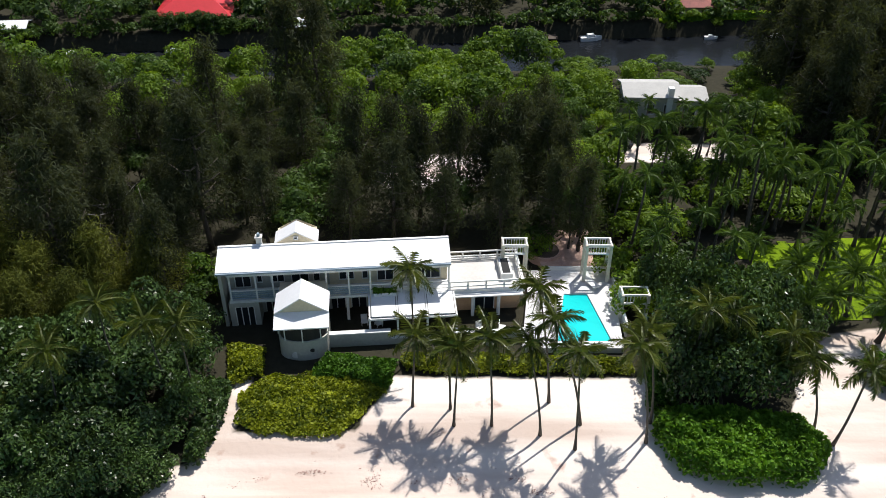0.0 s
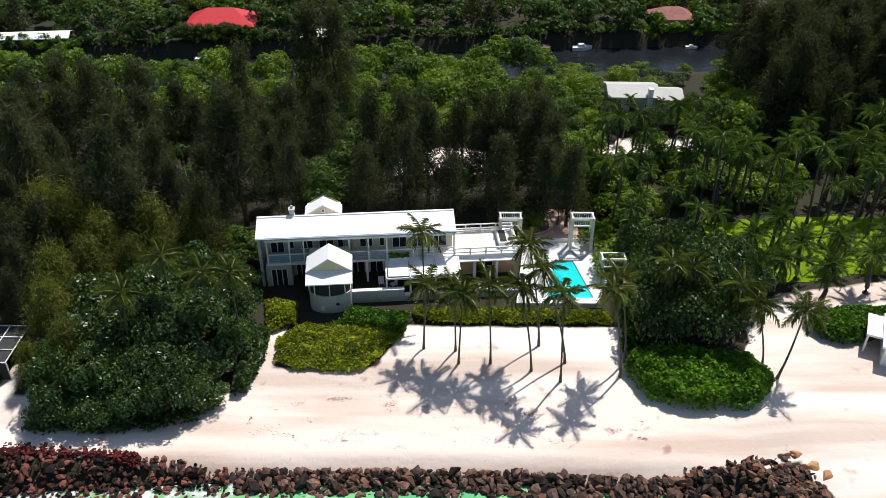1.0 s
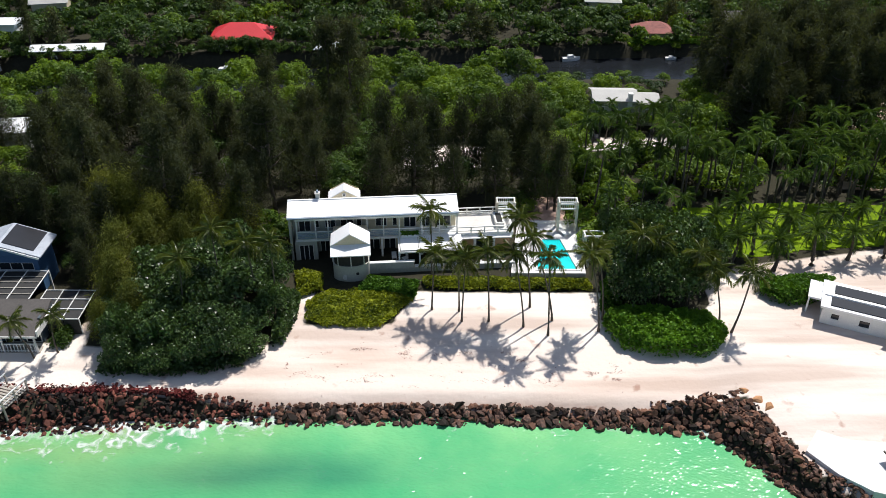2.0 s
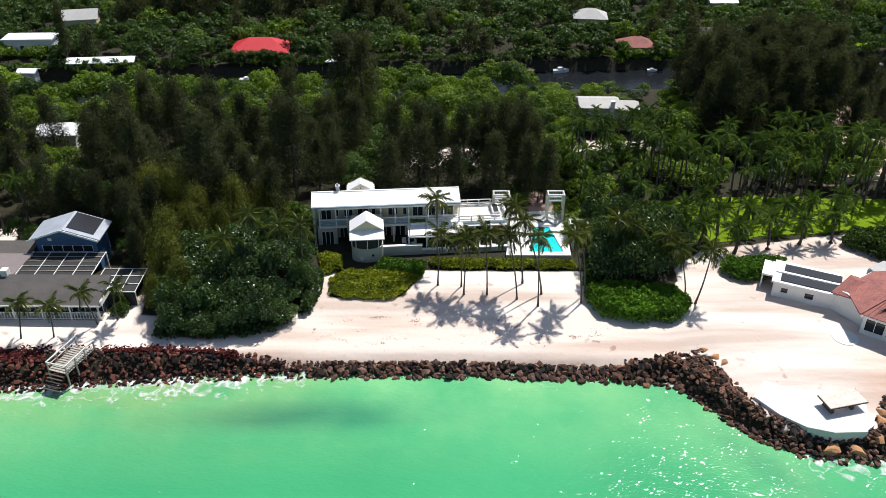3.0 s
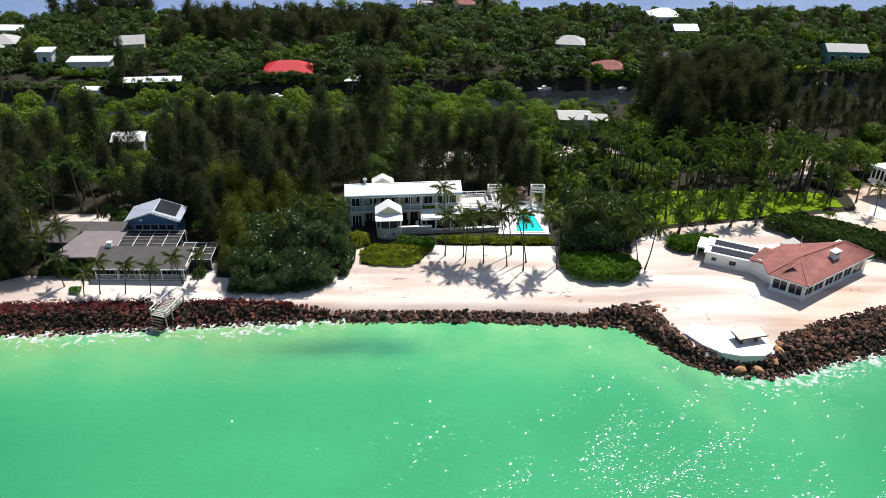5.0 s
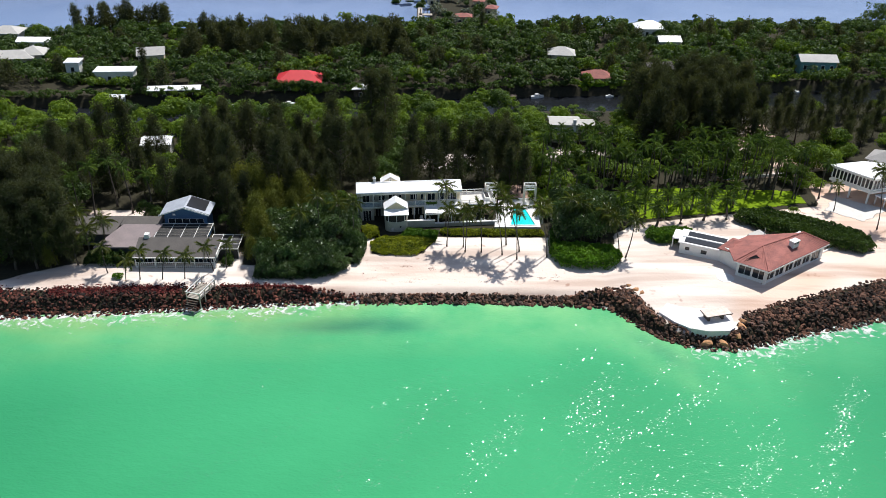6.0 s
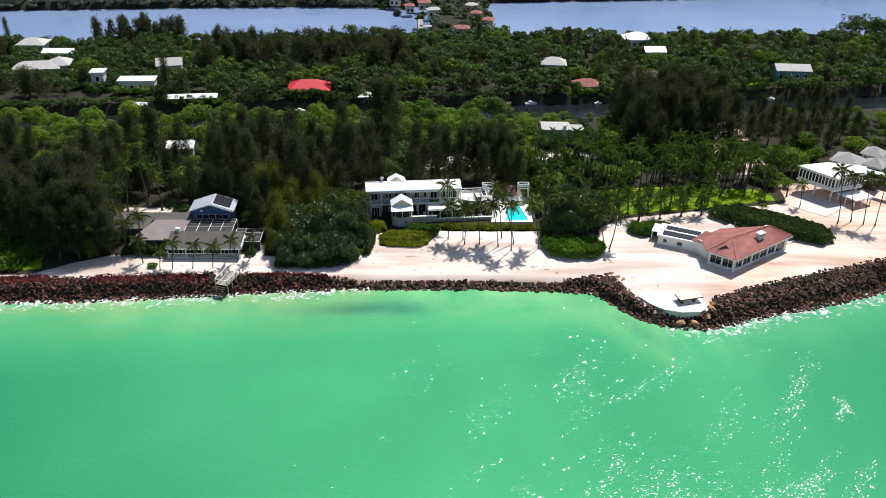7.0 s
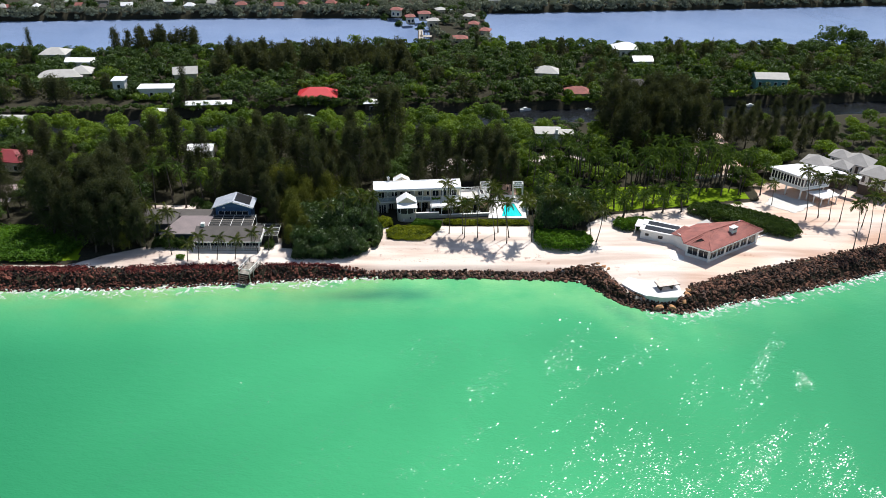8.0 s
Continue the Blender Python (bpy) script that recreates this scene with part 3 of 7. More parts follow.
patch("lawn", [(25, 58), (32, 58.2), (48.6, 61.0), (61.5, 64.4), (60.5, 69), (40, 70), (25, 68.5)], LAWN, "bright green mown lawn beneath tall palms", "lawn")
patch("lawn_far", [(30, 124.2), (50, 125.8), (50, 129), (30, 127.4)], LAWN, "bright green canal-side lawn", "lawn")
patch("lawn_side", [(-90, 39.5), (-68, 39), (-70, 48), (-90, 49)], LAWN, "bright green grass and low shrubs behind the boulders", "lawn")
patch("lawn_bank", [(78, 131), (100, 132), (100, 135), (78, 134)], LAWN, "green canal bank lawn", "lawn")
patch("pavement_drive", [(62.5, 61.5), (68, 57.5), (74, 62), (67, 67)], CONCRETE, "pale concrete forecourt of the raised villa", "drive")

# ---- boulders along the water, nearest stretch piece by piece ----
def rock_verts(seed):
    bm = bmesh.new()
    bmesh.ops.create_icosphere(bm, subdivisions=2 if seed < 3 else 1, radius=1.0)
    rng = random.Random(seed)
    o = Vector((rng.random() * 50, rng.random() * 50, rng.random() * 50))
    for v in bm.verts:
        v.co *= 1.0 + 0.42 * noise.noise(v.co * 0.9 + o)
        v.co = Vector((v.co.x, v.co.y * 0.85, v.co.z * 0.68))
    for _ in range(5):
        nrm = Vector((rng.uniform(-1, 1), rng.uniform(-1, 1), rng.uniform(-0.6, 1))).normalized()
        for v in bm.verts:
            d = v.co.dot(nrm) - 0.42
            if d > 0:
                v.co -= nrm * d
    return bm


ROCKS = []
for k in range(9):
    me = bpy.data.meshes.new("boulder")
    b_ = rock_verts(k)
    b_.to_mesh(me)
    b_.free()
    ROCKS.append(me)
rng = random.Random(5)
spots = []
x = -95.0
while x < 95:
    w = float(np.interp(x, IX, IY))
    slope = abs(float(shore(x + 0.5) - shore(x - 0.5)))
    for _ in range(max(2, int((w + 1.3) * (9.0 if x < -15 else 8.5 if x > 18 else 9.5) * (1 + 0.5 * slope)))):
        d = rng.uniform(-1.0, w)
        xx = x + rng.uniform(-0.5, 0.5)
        s = (0.13 + 0.42 * rng.random() ** 1.7) * (0.85 if d > w * 0.7 else 1.0)
        if rng.random() < 0.12:
            s *= 1.45
        s *= 0.66 if x < -15 else 0.76 if x > 18 else 0.92
        d = min(d, 0.62) if -13 < x < 16 else d
        yy = float(shore(xx)) + d
        spots.append((xx, yy, max(-0.1, float(height(xx, yy)) * 0.9) + s * 0.28 + 0.3 * math.sin(math.pi * min(1, max(0, (d + 0.6) / (w + 0.8)))), s))
    x += 0.62
near = [q for q in spots if 17 < q[0] < 41]
near = rng.sample(near, min(290, len(near)))
chosen = set(near)
groyne = thing("boulder_groyne", "dark brown rough boulders heaped round the stone jetty", "boulders")
for q in near:
    ob = new("boulder", ROCKS[rng.randrange(9)])
    ob.matrix_world = pose(q[0], q[1], q[2], rng.uniform(-40, 40), rng.uniform(-40, 40), rng.uniform(0, 360)) @ Matrix.Diagonal((q[3] * 1.25, q[3], q[3], 1))
    ob.parent = groyne
for me in ROCKS:
    me.materials.append(ROCK)
ORANGE_ROCK = ROCKS[0].copy()
ORANGE_ROCK.materials.clear()
ORANGE_ROCK.materials.append(ROCK_ORANGE)
for (ox, oy, os) in ((25.0, 37.2, 0.7), (25.7, 36.4, 0.6), (32.5, 26.2, 1.1), (34.6, 26.1, 1.0), (36.6, 26.9, 0.9), (24.2, 38.3, 0.5), (37.6, 28.6, 0.9), (38.2, 29.6, 0.8)):
    ob = new("orange_boulder", ORANGE_ROCK)
    ob.matrix_world = pose(ox, oy, float(height(ox, oy)) * 0.8 + 0.35, 5, 8, ox * 50) @ Matrix.Diagonal((os * 1.3, os, os * 0.7, 1))
    ob.parent = groyne
RV = []
for me in ROCKS[3:]:
    co = np.zeros(len(me.vertices) * 3, np.float32)
    me.vertices.foreach_get("co", co)
    RV.append((co.reshape(-1, 3), np.array([p.vertices[:] for p in me.polygons])))


def rock_mass(name, qs, label, stone):
    V, F, base = [], [], 0
    for q in qs:
        v, f = RV[rng.randrange(6)]
        m = np.array(pose(0, 0, 0, rng.uniform(-40, 40), rng.uniform(-40, 40), rng.uniform(0, 360)).to_3x3())
        V.append((v * q[3] * np.array([1.25, 1, 1])) @ m.T + np.array(q[:3]))
        F.append(f + base)
        base += len(v)
    ob = raw(name, np.concatenate(V).tolist(), np.concatenate(F).tolist(), stone)
    tagged(ob, label, "boulders", kind="stuff")


ROCK_MASS = leaf_material("boulder_heap", (0.012, 0.009, 0.008), (0.19, 0.068, 0.048), 0.8, 0.0, 1.0)
ROCK_MASS.node_tree.nodes["Color Ramp"].color_ramp.elements[0].position = 0.35
ROCK_BROWN = leaf_material("brown_boulder_heap", (0.020, 0.015, 0.012), (0.185, 0.092, 0.060), 0.8, 0.0, 1.0)
ROCK_BROWN.node_tree.nodes["Color Ramp"].color_ramp.elements[0].position = 0.25
row = [q for q in spots if -13 < q[0] <= 16]
row = rng.sample(row, min(295, len(row)))
chosen |= set(row)
edge_row = thing("beach_boulders", "low row of dark brown boulders edging the white beach", "boulders")
for q in row:
    ob = new("boulder", ROCKS[3 + rng.randrange(6)])
    ob.matrix_world = pose(q[0], q[1], q[2], rng.uniform(-40, 40), rng.uniform(-40, 40), rng.uniform(0, 360)) @ Matrix.Diagonal((q[3] * 1.25, q[3], q[3], 1))
    ob.parent = edge_row
rest = [q for q in spots if q not in chosen]
rock_mass("boulder_revetment", [q for q in rest if q[0] < -15], "red-brown boulder revetment with dry seaweed at the water's edge", ROCK_MASS)
rock_mass("boulder_row", [q for q in rest if -15 <= q[0] <= 22], "low row of dark wet boulders edging the beach", ROCK_BROWN)
rock_mass("boulder_bank", [q for q in rest if q[0] > 22], "broad bank of dark brown boulders along the point", ROCK_BROWN)

# dark red dried weed matted over the upper stones
WEED_RED = leaf_material("dried_red_weed", (0.02, 0.006, 0.006), (0.15, 0.028, 0.025), 0.9, 0.05, 1.0)
RW = np.random.RandomState(12)
wn = 9000
wx = RW.uniform(-88, -22, wn)
ww = np.interp(wx, IX, IY)
wy = shore(wx) + ww * np.clip(0.72 + RW.normal(size=wn) * 0.14, 0.4, 1.05)
keep_ = np.array([noise.noise((a * 0.12, b * 0.5, 9.0)) for a, b in zip(wx, wy)]) > -0.12
wx, wy = wx[keep_], wy[keep_]
wn = len(wx)
wz = np.maximum(-0.1, height(wx, wy) * 0.9) + 0.34 + RW.uniform(0, 0.22, wn)
wa, wl = RW.uniform(0, 3.14, wn), RW.uniform(0.10, 0.26, wn)
wc = np.stack([wx, wy, wz], 1)
e1 = np.stack([np.cos(wa) * wl, np.sin(wa) * wl, RW.normal(size=wn) * 0.05], 1)
e2 = np.stack([-np.sin(wa) * wl * 0.5, np.cos(wa) * wl * 0.5, RW.normal(size=wn) * 0.06], 1)
tagged(quads("red_weed", np.stack([wc - e1, wc - e2, wc + e1, wc + e2], 1), WEED_RED), "dark red dried weed matted over the boulders", "seaweed", kind="stuff")

# ---- the white beach house ----
HOUSE = (-16.7, 57.2, 0.0, 5.07)
house = thing("beach_house", "long two-storey cream beach house with white metal roof and balcony", "house", *HOUSE[:3], HOUSE[3])
UP = [(0.84, 2.08, 4.55, 5.95), (2.5, 2.95, 4.95, 5.9), (3.52, 4.62, 4.9, 5.9), (5.1, 6.46, 4.5, 5.95), (6.75, 7.3, 4.85, 5.9), (8.7, 9.89, 4.85, 5.9), (10.45, 10.95, 4.85, 5.9),
      (11.6, 12.9, 4.6, 5.95), (13.3, 14.4, 4.6, 5.95), (15.0, 16.5, 4.6, 5.95)]
DOWN = [(2.9, 3.9, 1.6, 3.4), (7.75, 9.1, 1.9, 3.35), (9.5, 10.75, 1.5, 3.4), (11.8, 13.2, 1.5, 3.4), (14.2, 16.0, 1.5, 3.4)]
# west walls in grey stucco, part of their shade put into the colour
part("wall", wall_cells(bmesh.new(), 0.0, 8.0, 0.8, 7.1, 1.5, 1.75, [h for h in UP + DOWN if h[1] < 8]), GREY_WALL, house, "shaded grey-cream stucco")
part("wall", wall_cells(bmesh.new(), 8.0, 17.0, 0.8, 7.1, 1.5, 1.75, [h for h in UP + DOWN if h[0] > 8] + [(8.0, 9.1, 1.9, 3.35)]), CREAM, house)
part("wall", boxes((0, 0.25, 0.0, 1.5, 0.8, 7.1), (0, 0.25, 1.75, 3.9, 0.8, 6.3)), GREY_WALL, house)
part("wall", boxes((16.75, 17, 1.75, 3.9, 0.8, 6.3), (0.25, 16.75, 3.65, 3.9, 0.8, 6.3)), CREAM, house)
part("floor", boxes((0.25, 16.75, 1.75, 3.65, 1.2, 1.45), (0.25, 16.75, 1.75, 3.65, 4.2, 4.45)), DARK, house)
for k, h in enumerate(UP):
    window(house, *h, 1.6, bars=1 if h[1] - h[0] > 0.8 else 0)
for h in DOWN:
    window(house, *h, 1.62, bars=1)
# balcony
part("balcony_floor", boxes((0.55, 17.1, 0.0, 1.5, 4.28, 4.5)), WHITE, house, "white painted balcony deck")
for u in (0.75, 2.65, 3.9, 7.85, 9.5, 11.1, 13.4, 15.2, 17.0):
    part("post", boxes((u - 0.06, u + 0.06, 0.03, 0.15, 4.5, 6.72)), WHITE, house)
part("beam", boxes((0.6, 17.1, 0.0, 0.18, 6.72, 6.92)), WHITE, house)
part("handrail", boxes((0.7, 17.05, 0.04, 0.14, 5.34, 5.42)), WHITE, house)
for z in (4.62, 4.80, 4.98, 5.16):
    part("rail_board", boxes((0.8, 11.0, 0.07, 0.11, z, z + 0.12)), RAIL_BLUE, house, "blue-grey balustrade board")
for z in (4.7, 5.0):
    part("rail_board", boxes((11.2, 17.0, 0.07, 0.11, z, z + 0.07)), WHITE, house)
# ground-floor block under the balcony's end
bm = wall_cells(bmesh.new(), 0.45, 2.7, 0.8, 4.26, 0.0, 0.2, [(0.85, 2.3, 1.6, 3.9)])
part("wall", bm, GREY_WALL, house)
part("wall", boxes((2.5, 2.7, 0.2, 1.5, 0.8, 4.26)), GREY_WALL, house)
window(house, 0.85, 2.3, 1.6, 3.9, 0.1, bars=2, name="french_door")
for u in (9.3, 11.05, 13.4, 15.2, 17.0):
    part("column", boxes((u - 0.1, u + 0.1, 0.05, 0.25, 1.3, 4.26)), WHITE, house)
# roof
bm = bmesh.new()
slab_roof(bm, [(-0.1, -0.12, 7.25), (17.15, -0.12, 7.25), (17.15, 2.25, 7.92), (-0.1, 2.25, 7.92)])
slab_roof(bm, [(-0.1, 2.25, 7.92), (17.15, 2.25, 7.92), (17.15, 4.1, 6.2), (-0.1, 4.1, 6.2)])
roof = part("roof", bm, ROOF_WHITE, house, "bright white standing-seam metal roof")
for k in range(28):
    u = 0.35 + k * 0.61
    part("seam", beam(bmesh.new(), (u, -0.1, 7.262), (u, 2.24, 7.93), 0.03, 0.04), ROOF_WHITE, roof)
part("ridge_cap", boxes((-0.1, 17.15, 2.15, 2.35, 7.91, 7.97)), ROOF_WHITE, roof)
part("gutter", boxes((-0.1, 17.15, -0.24, -0.12, 7.06, 7.2)), RAIL_BLUE, house)
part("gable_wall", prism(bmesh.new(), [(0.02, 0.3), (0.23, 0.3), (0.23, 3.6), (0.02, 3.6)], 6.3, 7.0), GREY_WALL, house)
# chimney
ch = part("chimney", boxes((2.75, 3.15, 2.3, 2.7, 7.5, 8.5)), CONCRETE, house)
part("chimney_cap", boxes((2.68, 3.22, 2.23, 2.77, 8.5, 8.6)), CONCRETE, ch)
part("chimney_pot", tube(bmesh.new(), [(2.95, 2.5, 8.6), (2.95, 2.5, 8.85)], [0.13, 0.11], 10), RAIL_BLUE, ch)
# rear gabled dormer
bm = bmesh.new()
prism(bm, [(4.1, 3.3), (7.1, 3.3), (7.1, 5.1), (4.1, 5.1)], 0.8, 7.5)
v = [bm.verts.new(p) for p in ((4.1, 3.3, 7.5), (7.1, 3.3, 7.5), (5.6, 3.3, 8.3), (4.1, 5.1, 7.5), (7.1, 5.1, 7.5), (5.6, 5.1, 8.3))]
bm.faces.new(v[:3]); bm.faces.new((v[5], v[4], v[3]))
dorm = part("dormer", bm, CREAM, house)
bm = bmesh.new()
slab_roof(bm, [(3.95, 3.15, 7.45), (5.6, 3.15, 8.4), (5.6, 4.7, 8.4), (3.95, 4.7, 7.45)], 0.1); slab_roof(bm, [(5.6, 3.15, 8.4), (7.25, 3.15, 7.45), (7.25, 4.7, 7.45), (5.6, 4.7, 8.4)], 0.1)
part("dormer_roof", bm, ROOF_WHITE, dorm)
window(dorm, 5.42, 5.78, 7.6, 7.92, 3.25, bars=0)
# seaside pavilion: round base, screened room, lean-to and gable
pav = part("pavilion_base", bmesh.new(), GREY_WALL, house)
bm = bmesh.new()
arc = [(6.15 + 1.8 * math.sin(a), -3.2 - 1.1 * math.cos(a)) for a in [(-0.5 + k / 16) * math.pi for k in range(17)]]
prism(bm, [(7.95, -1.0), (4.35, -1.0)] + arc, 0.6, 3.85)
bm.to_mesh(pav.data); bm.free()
part("porthole", tube(bmesh.new(), [(6.75, -4.2, 3.0), (6.75, -4.28, 3.0)], [0.16, 0.16], 12), DARK, pav)
part("wall_stain", tube(bmesh.new(), [(5.55, -4.2, 2.6), (5.55, -4.25, 2.6)], [0.3, 0.3], 9), CONCRETE, pav)
part("screen_band", prism(bmesh.new(), [(7.8, -1.1), (4.5, -1.1)] + [(6.15 + (x_ - 6.15) * 0.93, -3.2 + (y_ + 3.2) * 0.9) for x_, y_ in arc], 3.85, 5.0), SCREEN, pav, "dark insect screen band")
for k in (0, 4, 8, 12, 16):
    part("screen_post", beam(bmesh.new(), (*arc[k], 3.85), (*arc[k], 5.05), 0.08), WHITE, pav)
part("upper_wall", boxes((4.4, 7.9, -3.05, 0.4, 5.0, 5.75)), CREAM, pav)
bm = bmesh.new()
v = [bm.verts.new(p) for p in ((4.4, -3.05, 5.75), (7.9, -3.05, 5.75), (6.15, -3.05, 6.85), (4.4, -2.9, 5.75), (7.9, -2.9, 5.75), (6.15, -2.9, 6.85))]
bm.faces.new(v[:3]); bm.faces.new((v[5], v[4], v[3])); bm.faces.new((v[0], v[2], v[5], v[3])); bm.faces.new((v[2], v[1], v[4], v[5]))
part("gable", bm, CREAM, pav)
bm = bmesh.new()
slab_roof(bm, [(4.2, -3.25, 5.72), (6.15, -3.25, 7.0), (6.15, -0.9, 7.0), (4.2, -0.9, 5.72)], 0.1); slab_roof(bm, [(6.15, -3.25, 7.0), (8.1, -3.25, 5.72), (8.1, -0.9, 5.72), (6.15, -0.9, 7.0)], 0.1)
part("pavilion_roof", bm, ROOF_WHITE, pav)
bm = bmesh.new()
slab_roof(bm, [(4.2, -4.4, 5.22), (8.1, -4.4, 5.22), (8.1, -3.06, 5.68), (4.2, -3.06, 5.68)], 0.1)
part("lean_to_roof", bm, ROOF_WHITE, pav)
# terrace with parapet
ter = part("terrace", boxes((8.0, 22.6, -2.8, 1.5, 0.6, 1.95)), CONCRETE, house, "shaded concrete terrace")
part("parapet", boxes((7.95, 12.4, -3.05, -2.8, 0.6, 3.3)), GREY_WALL, ter)
part("parapet", boxes((12.4, 22.6, -3.05, -2.8, 0.6, 2.7)), GREY_WALL, ter)
part("parapet_coping", boxes((7.9, 12.45, -3.12, -2.73, 3.3, 3.4)), WHITE, ter)
part("parapet_coping", boxes((12.45, 22.65, -3.12, -2.73, 2.7, 2.8)), WHITE, ter)
for k in range(5):
    part("step", boxes((16.9, 18.2, -3.35 - k * 0.28, -3.07 - k * 0.28, 0.6, 1.9 - k * 0.16)), CONCRETE, ter)
# white roofed veranda in front
ver = part("veranda_beam", beam(bmesh.new(), (10.85, -2.6, 4.2), (17.45, -2.6, 4.2), 0.16), WHITE, house)
part("wall_plate", beam(bmesh.new(), (10.85, 0.1, 4.34), (17.45, 0.1, 4.34), 0.12), WHITE, ver)
for u in (10.95, 13.0, 15.2, 17.35):
    part("veranda_post", beam(bmesh.new(), (u, -2.6, 1.95), (u, -2.6, 4.12), 0.16), WHITE, ver)
    part("rafter", beam(bmesh.new(), (u, -2.7, 4.33), (u, 0.03, 4.42), 0.12), WHITE, ver)
for a, b in ((11.1, 12.9), (13.1, 15.1), (15.3, 17.25)):
    bm = bmesh.new()
    slab_roof(bm, [(a, -2.55, 4.42), (b, -2.55, 4.42), (b, 0.0, 4.5), (a, 0.0, 4.5)], 0.06)
    part("veranda_roof_panel", bm, ROOF_WHITE, ver)
part("planter", boxes((11.3, 13.0, -0.35, -0.02, 4.5, 4.8)), WHITE, house)
pl = np.random.RandomState(8)
c_ = np.stack([pl.uniform(11.35, 12.95, 420), pl.uniform(-0.33, -0.04, 420), pl.uniform(4.78, 5.12, 420)], 1)
d_ = pl.normal(size=(420, 3)) * 0.09
e_ = pl.normal(size=(420, 3)) * 0.06
leaves_ = tagged(quads("planter_greenery", np.stack([c_ - d_, c_ - e_, c_ + d_, c_ + e_], 1), L_HEDGE), "bright green plants filling the balcony planter", "plants", kind="stuff")
leaves_.matrix_world = pose(*HOUSE[:3], 0, 0, HOUSE[3])
# flat-roofed wing with roof terrace
wing = part("wing_wall", wall_cells(bmesh.new(), 17.0, 22.6, 0.8, 4.1, 0.5, 0.75, [(19.05, 20.65, 1.95, 3.85)]), PEACH, house, "peach-orange stucco")
part("wing_wall", boxes((22.35, 22.6, 0.75, 4.0, 0.8, 4.1), (17.0, 22.35, 3.75, 4.0, 0.8, 4.1)), PEACH, house)
window(house, 19.05, 20.65, 1.95, 3.85, 0.6, bars=1, name="sliding_door")
wr = part("roof_terrace", boxes((16.95, 22.8, 0.2, 4.2, 4.1, 4.3)), CONCRETE, house, "flat grey roof terrace")
part("roof_edge", boxes((16.95, 22.9, 0.08, 0.2, 4.0, 4.42), (22.8, 22.92, 0.2, 4.3, 4.0, 4.42), (16.95, 22.8, 4.2, 4.32, 4.0, 4.42)), WHITE, wr)
for u in (17.1, 18.5, 19.9, 21.3, 22.75):
    for y_ in (0.25, 4.15):
        part("baluster_post", boxes((u - 0.06, u + 0.06, y_ - 0.06, y_ + 0.06, 4.3, 5.1)), WHITE, wr)
for z in (4.62, 5.04):
    part("terrace_rail", boxes((17.0, 22.85, 0.2, 0.3, z, z + 0.1), (17.0, 22.85, 4.1, 4.2, z, z + 0.1), (22.7, 22.8, 0.3, 4.1, z, z + 0.1)), WHITE, wr)
part("roof_hatch", boxes((21.2, 22.1, 1.2, 3.4, 4.3, 4.9)), WHITE, wr)
part("hatch_opening", boxes((21.35, 21.95, 1.35, 3.25, 4.9, 4.91)), DARK, wr)
for u in (18.85, 20.85):
    part("column", boxes((u - 0.12, u + 0.12, -0.3, -0.06, 1.95, 4.1)), WHITE, house)
part("wing_canopy", boxes((17.0, 22.7, -0.4, 0.08, 4.02, 4.12)), WHITE, house)


# terrace furniture
def sun_chair(x, y, z, rz):
    c = thing("garden_chair", "white garden chair on the shaded terrace", "chair", x, y, z, rz, "terrace chairs")
    part("seat", boxes((-0.25, 0.25, -0.25, 0.25, 0.38, 0.43)), WHITE, c)
    part("backrest", boxes((-0.25, 0.25, 0.22, 0.27, 0.43, 0.9)), WHITE, c)
    for a in (-0.22, 0.22):
        for b in (-0.22, 0.22):
            part("leg", boxes((a - 0.025, a + 0.025, b - 0.025, b + 0.025, 0, 0.38)), WHITE, c)
    return c


c0 = sun_chair(2.6, 56.9, 1.95, 20)
for x_, y_, r_ in ((3.5, 56.6, -30), (4.3, 57.0, 80), (-6.2, 57.6, 10), (-5.1, 57.4, -60)):
    copy_thing(c0, pose(x_, y_, 1.95, 0, 0, r_))

# ---- pool terrace and trellis towers ----
deck = thing("pool_terrace", "white stone pool terrace with low walls", "terrace", 0, 0, 0)
POOLQ = [(8.3, 55.1), (12.35, 55.1), (11.25, 60.8), (9.4, 60.8)]
bm = bmesh.new()
D = [(5.6, 54.4), (13.1, 54.4), (13.5, 63.9), (6.9, 63.9)]
lo = [bm.verts.new((*p, 0.8)) for p in D]; hi = [bm.verts.new((*p, 2.6)) for p in D]; pq = [bm.verts.new((*p, 2.6)) for p in POOLQ]; pd = [bm.verts.new((*p, 1.4)) for p in POOLQ]
for i in range(4):
    j = (i + 1) % 4
    bm.faces.new((lo[i], lo[j], hi[j], hi[i])); bm.faces.new((hi[i], hi[j], pq[j], pq[i])); bm.faces.new((pq[i], pq[j], pd[j], pd[i]))
bm.faces.new(pd); bm.faces.new(lo[::-1])
bmesh.ops.recalc_face_normals(bm, faces=bm.faces)
part("paving", bm, DECK_WHITE, deck, "bright white stone paving")
part("coping", boxes((8.1, 12.6, 54.85, 55.1, 2.6, 2.66)), WHITE, deck)
part("boundary_wall", boxes((8.0, 13.5, 63.9, 64.05, 0.8, 2.95)), WHITE, deck)
part("boundary_wall", boxes((13.5, 15.6, 62.6, 62.8, 0.8, 3.3), (13.5, 13.65, 56.2, 62.6, 0.8, 3.3)), WHITE, deck)
pool = tagged(raw("pool_water", [(*p, 2.48) for p in POOLQ], [(0, 1, 2, 3)], POOL), "clear turquoise swimming pool water", "pool", kind="structure")
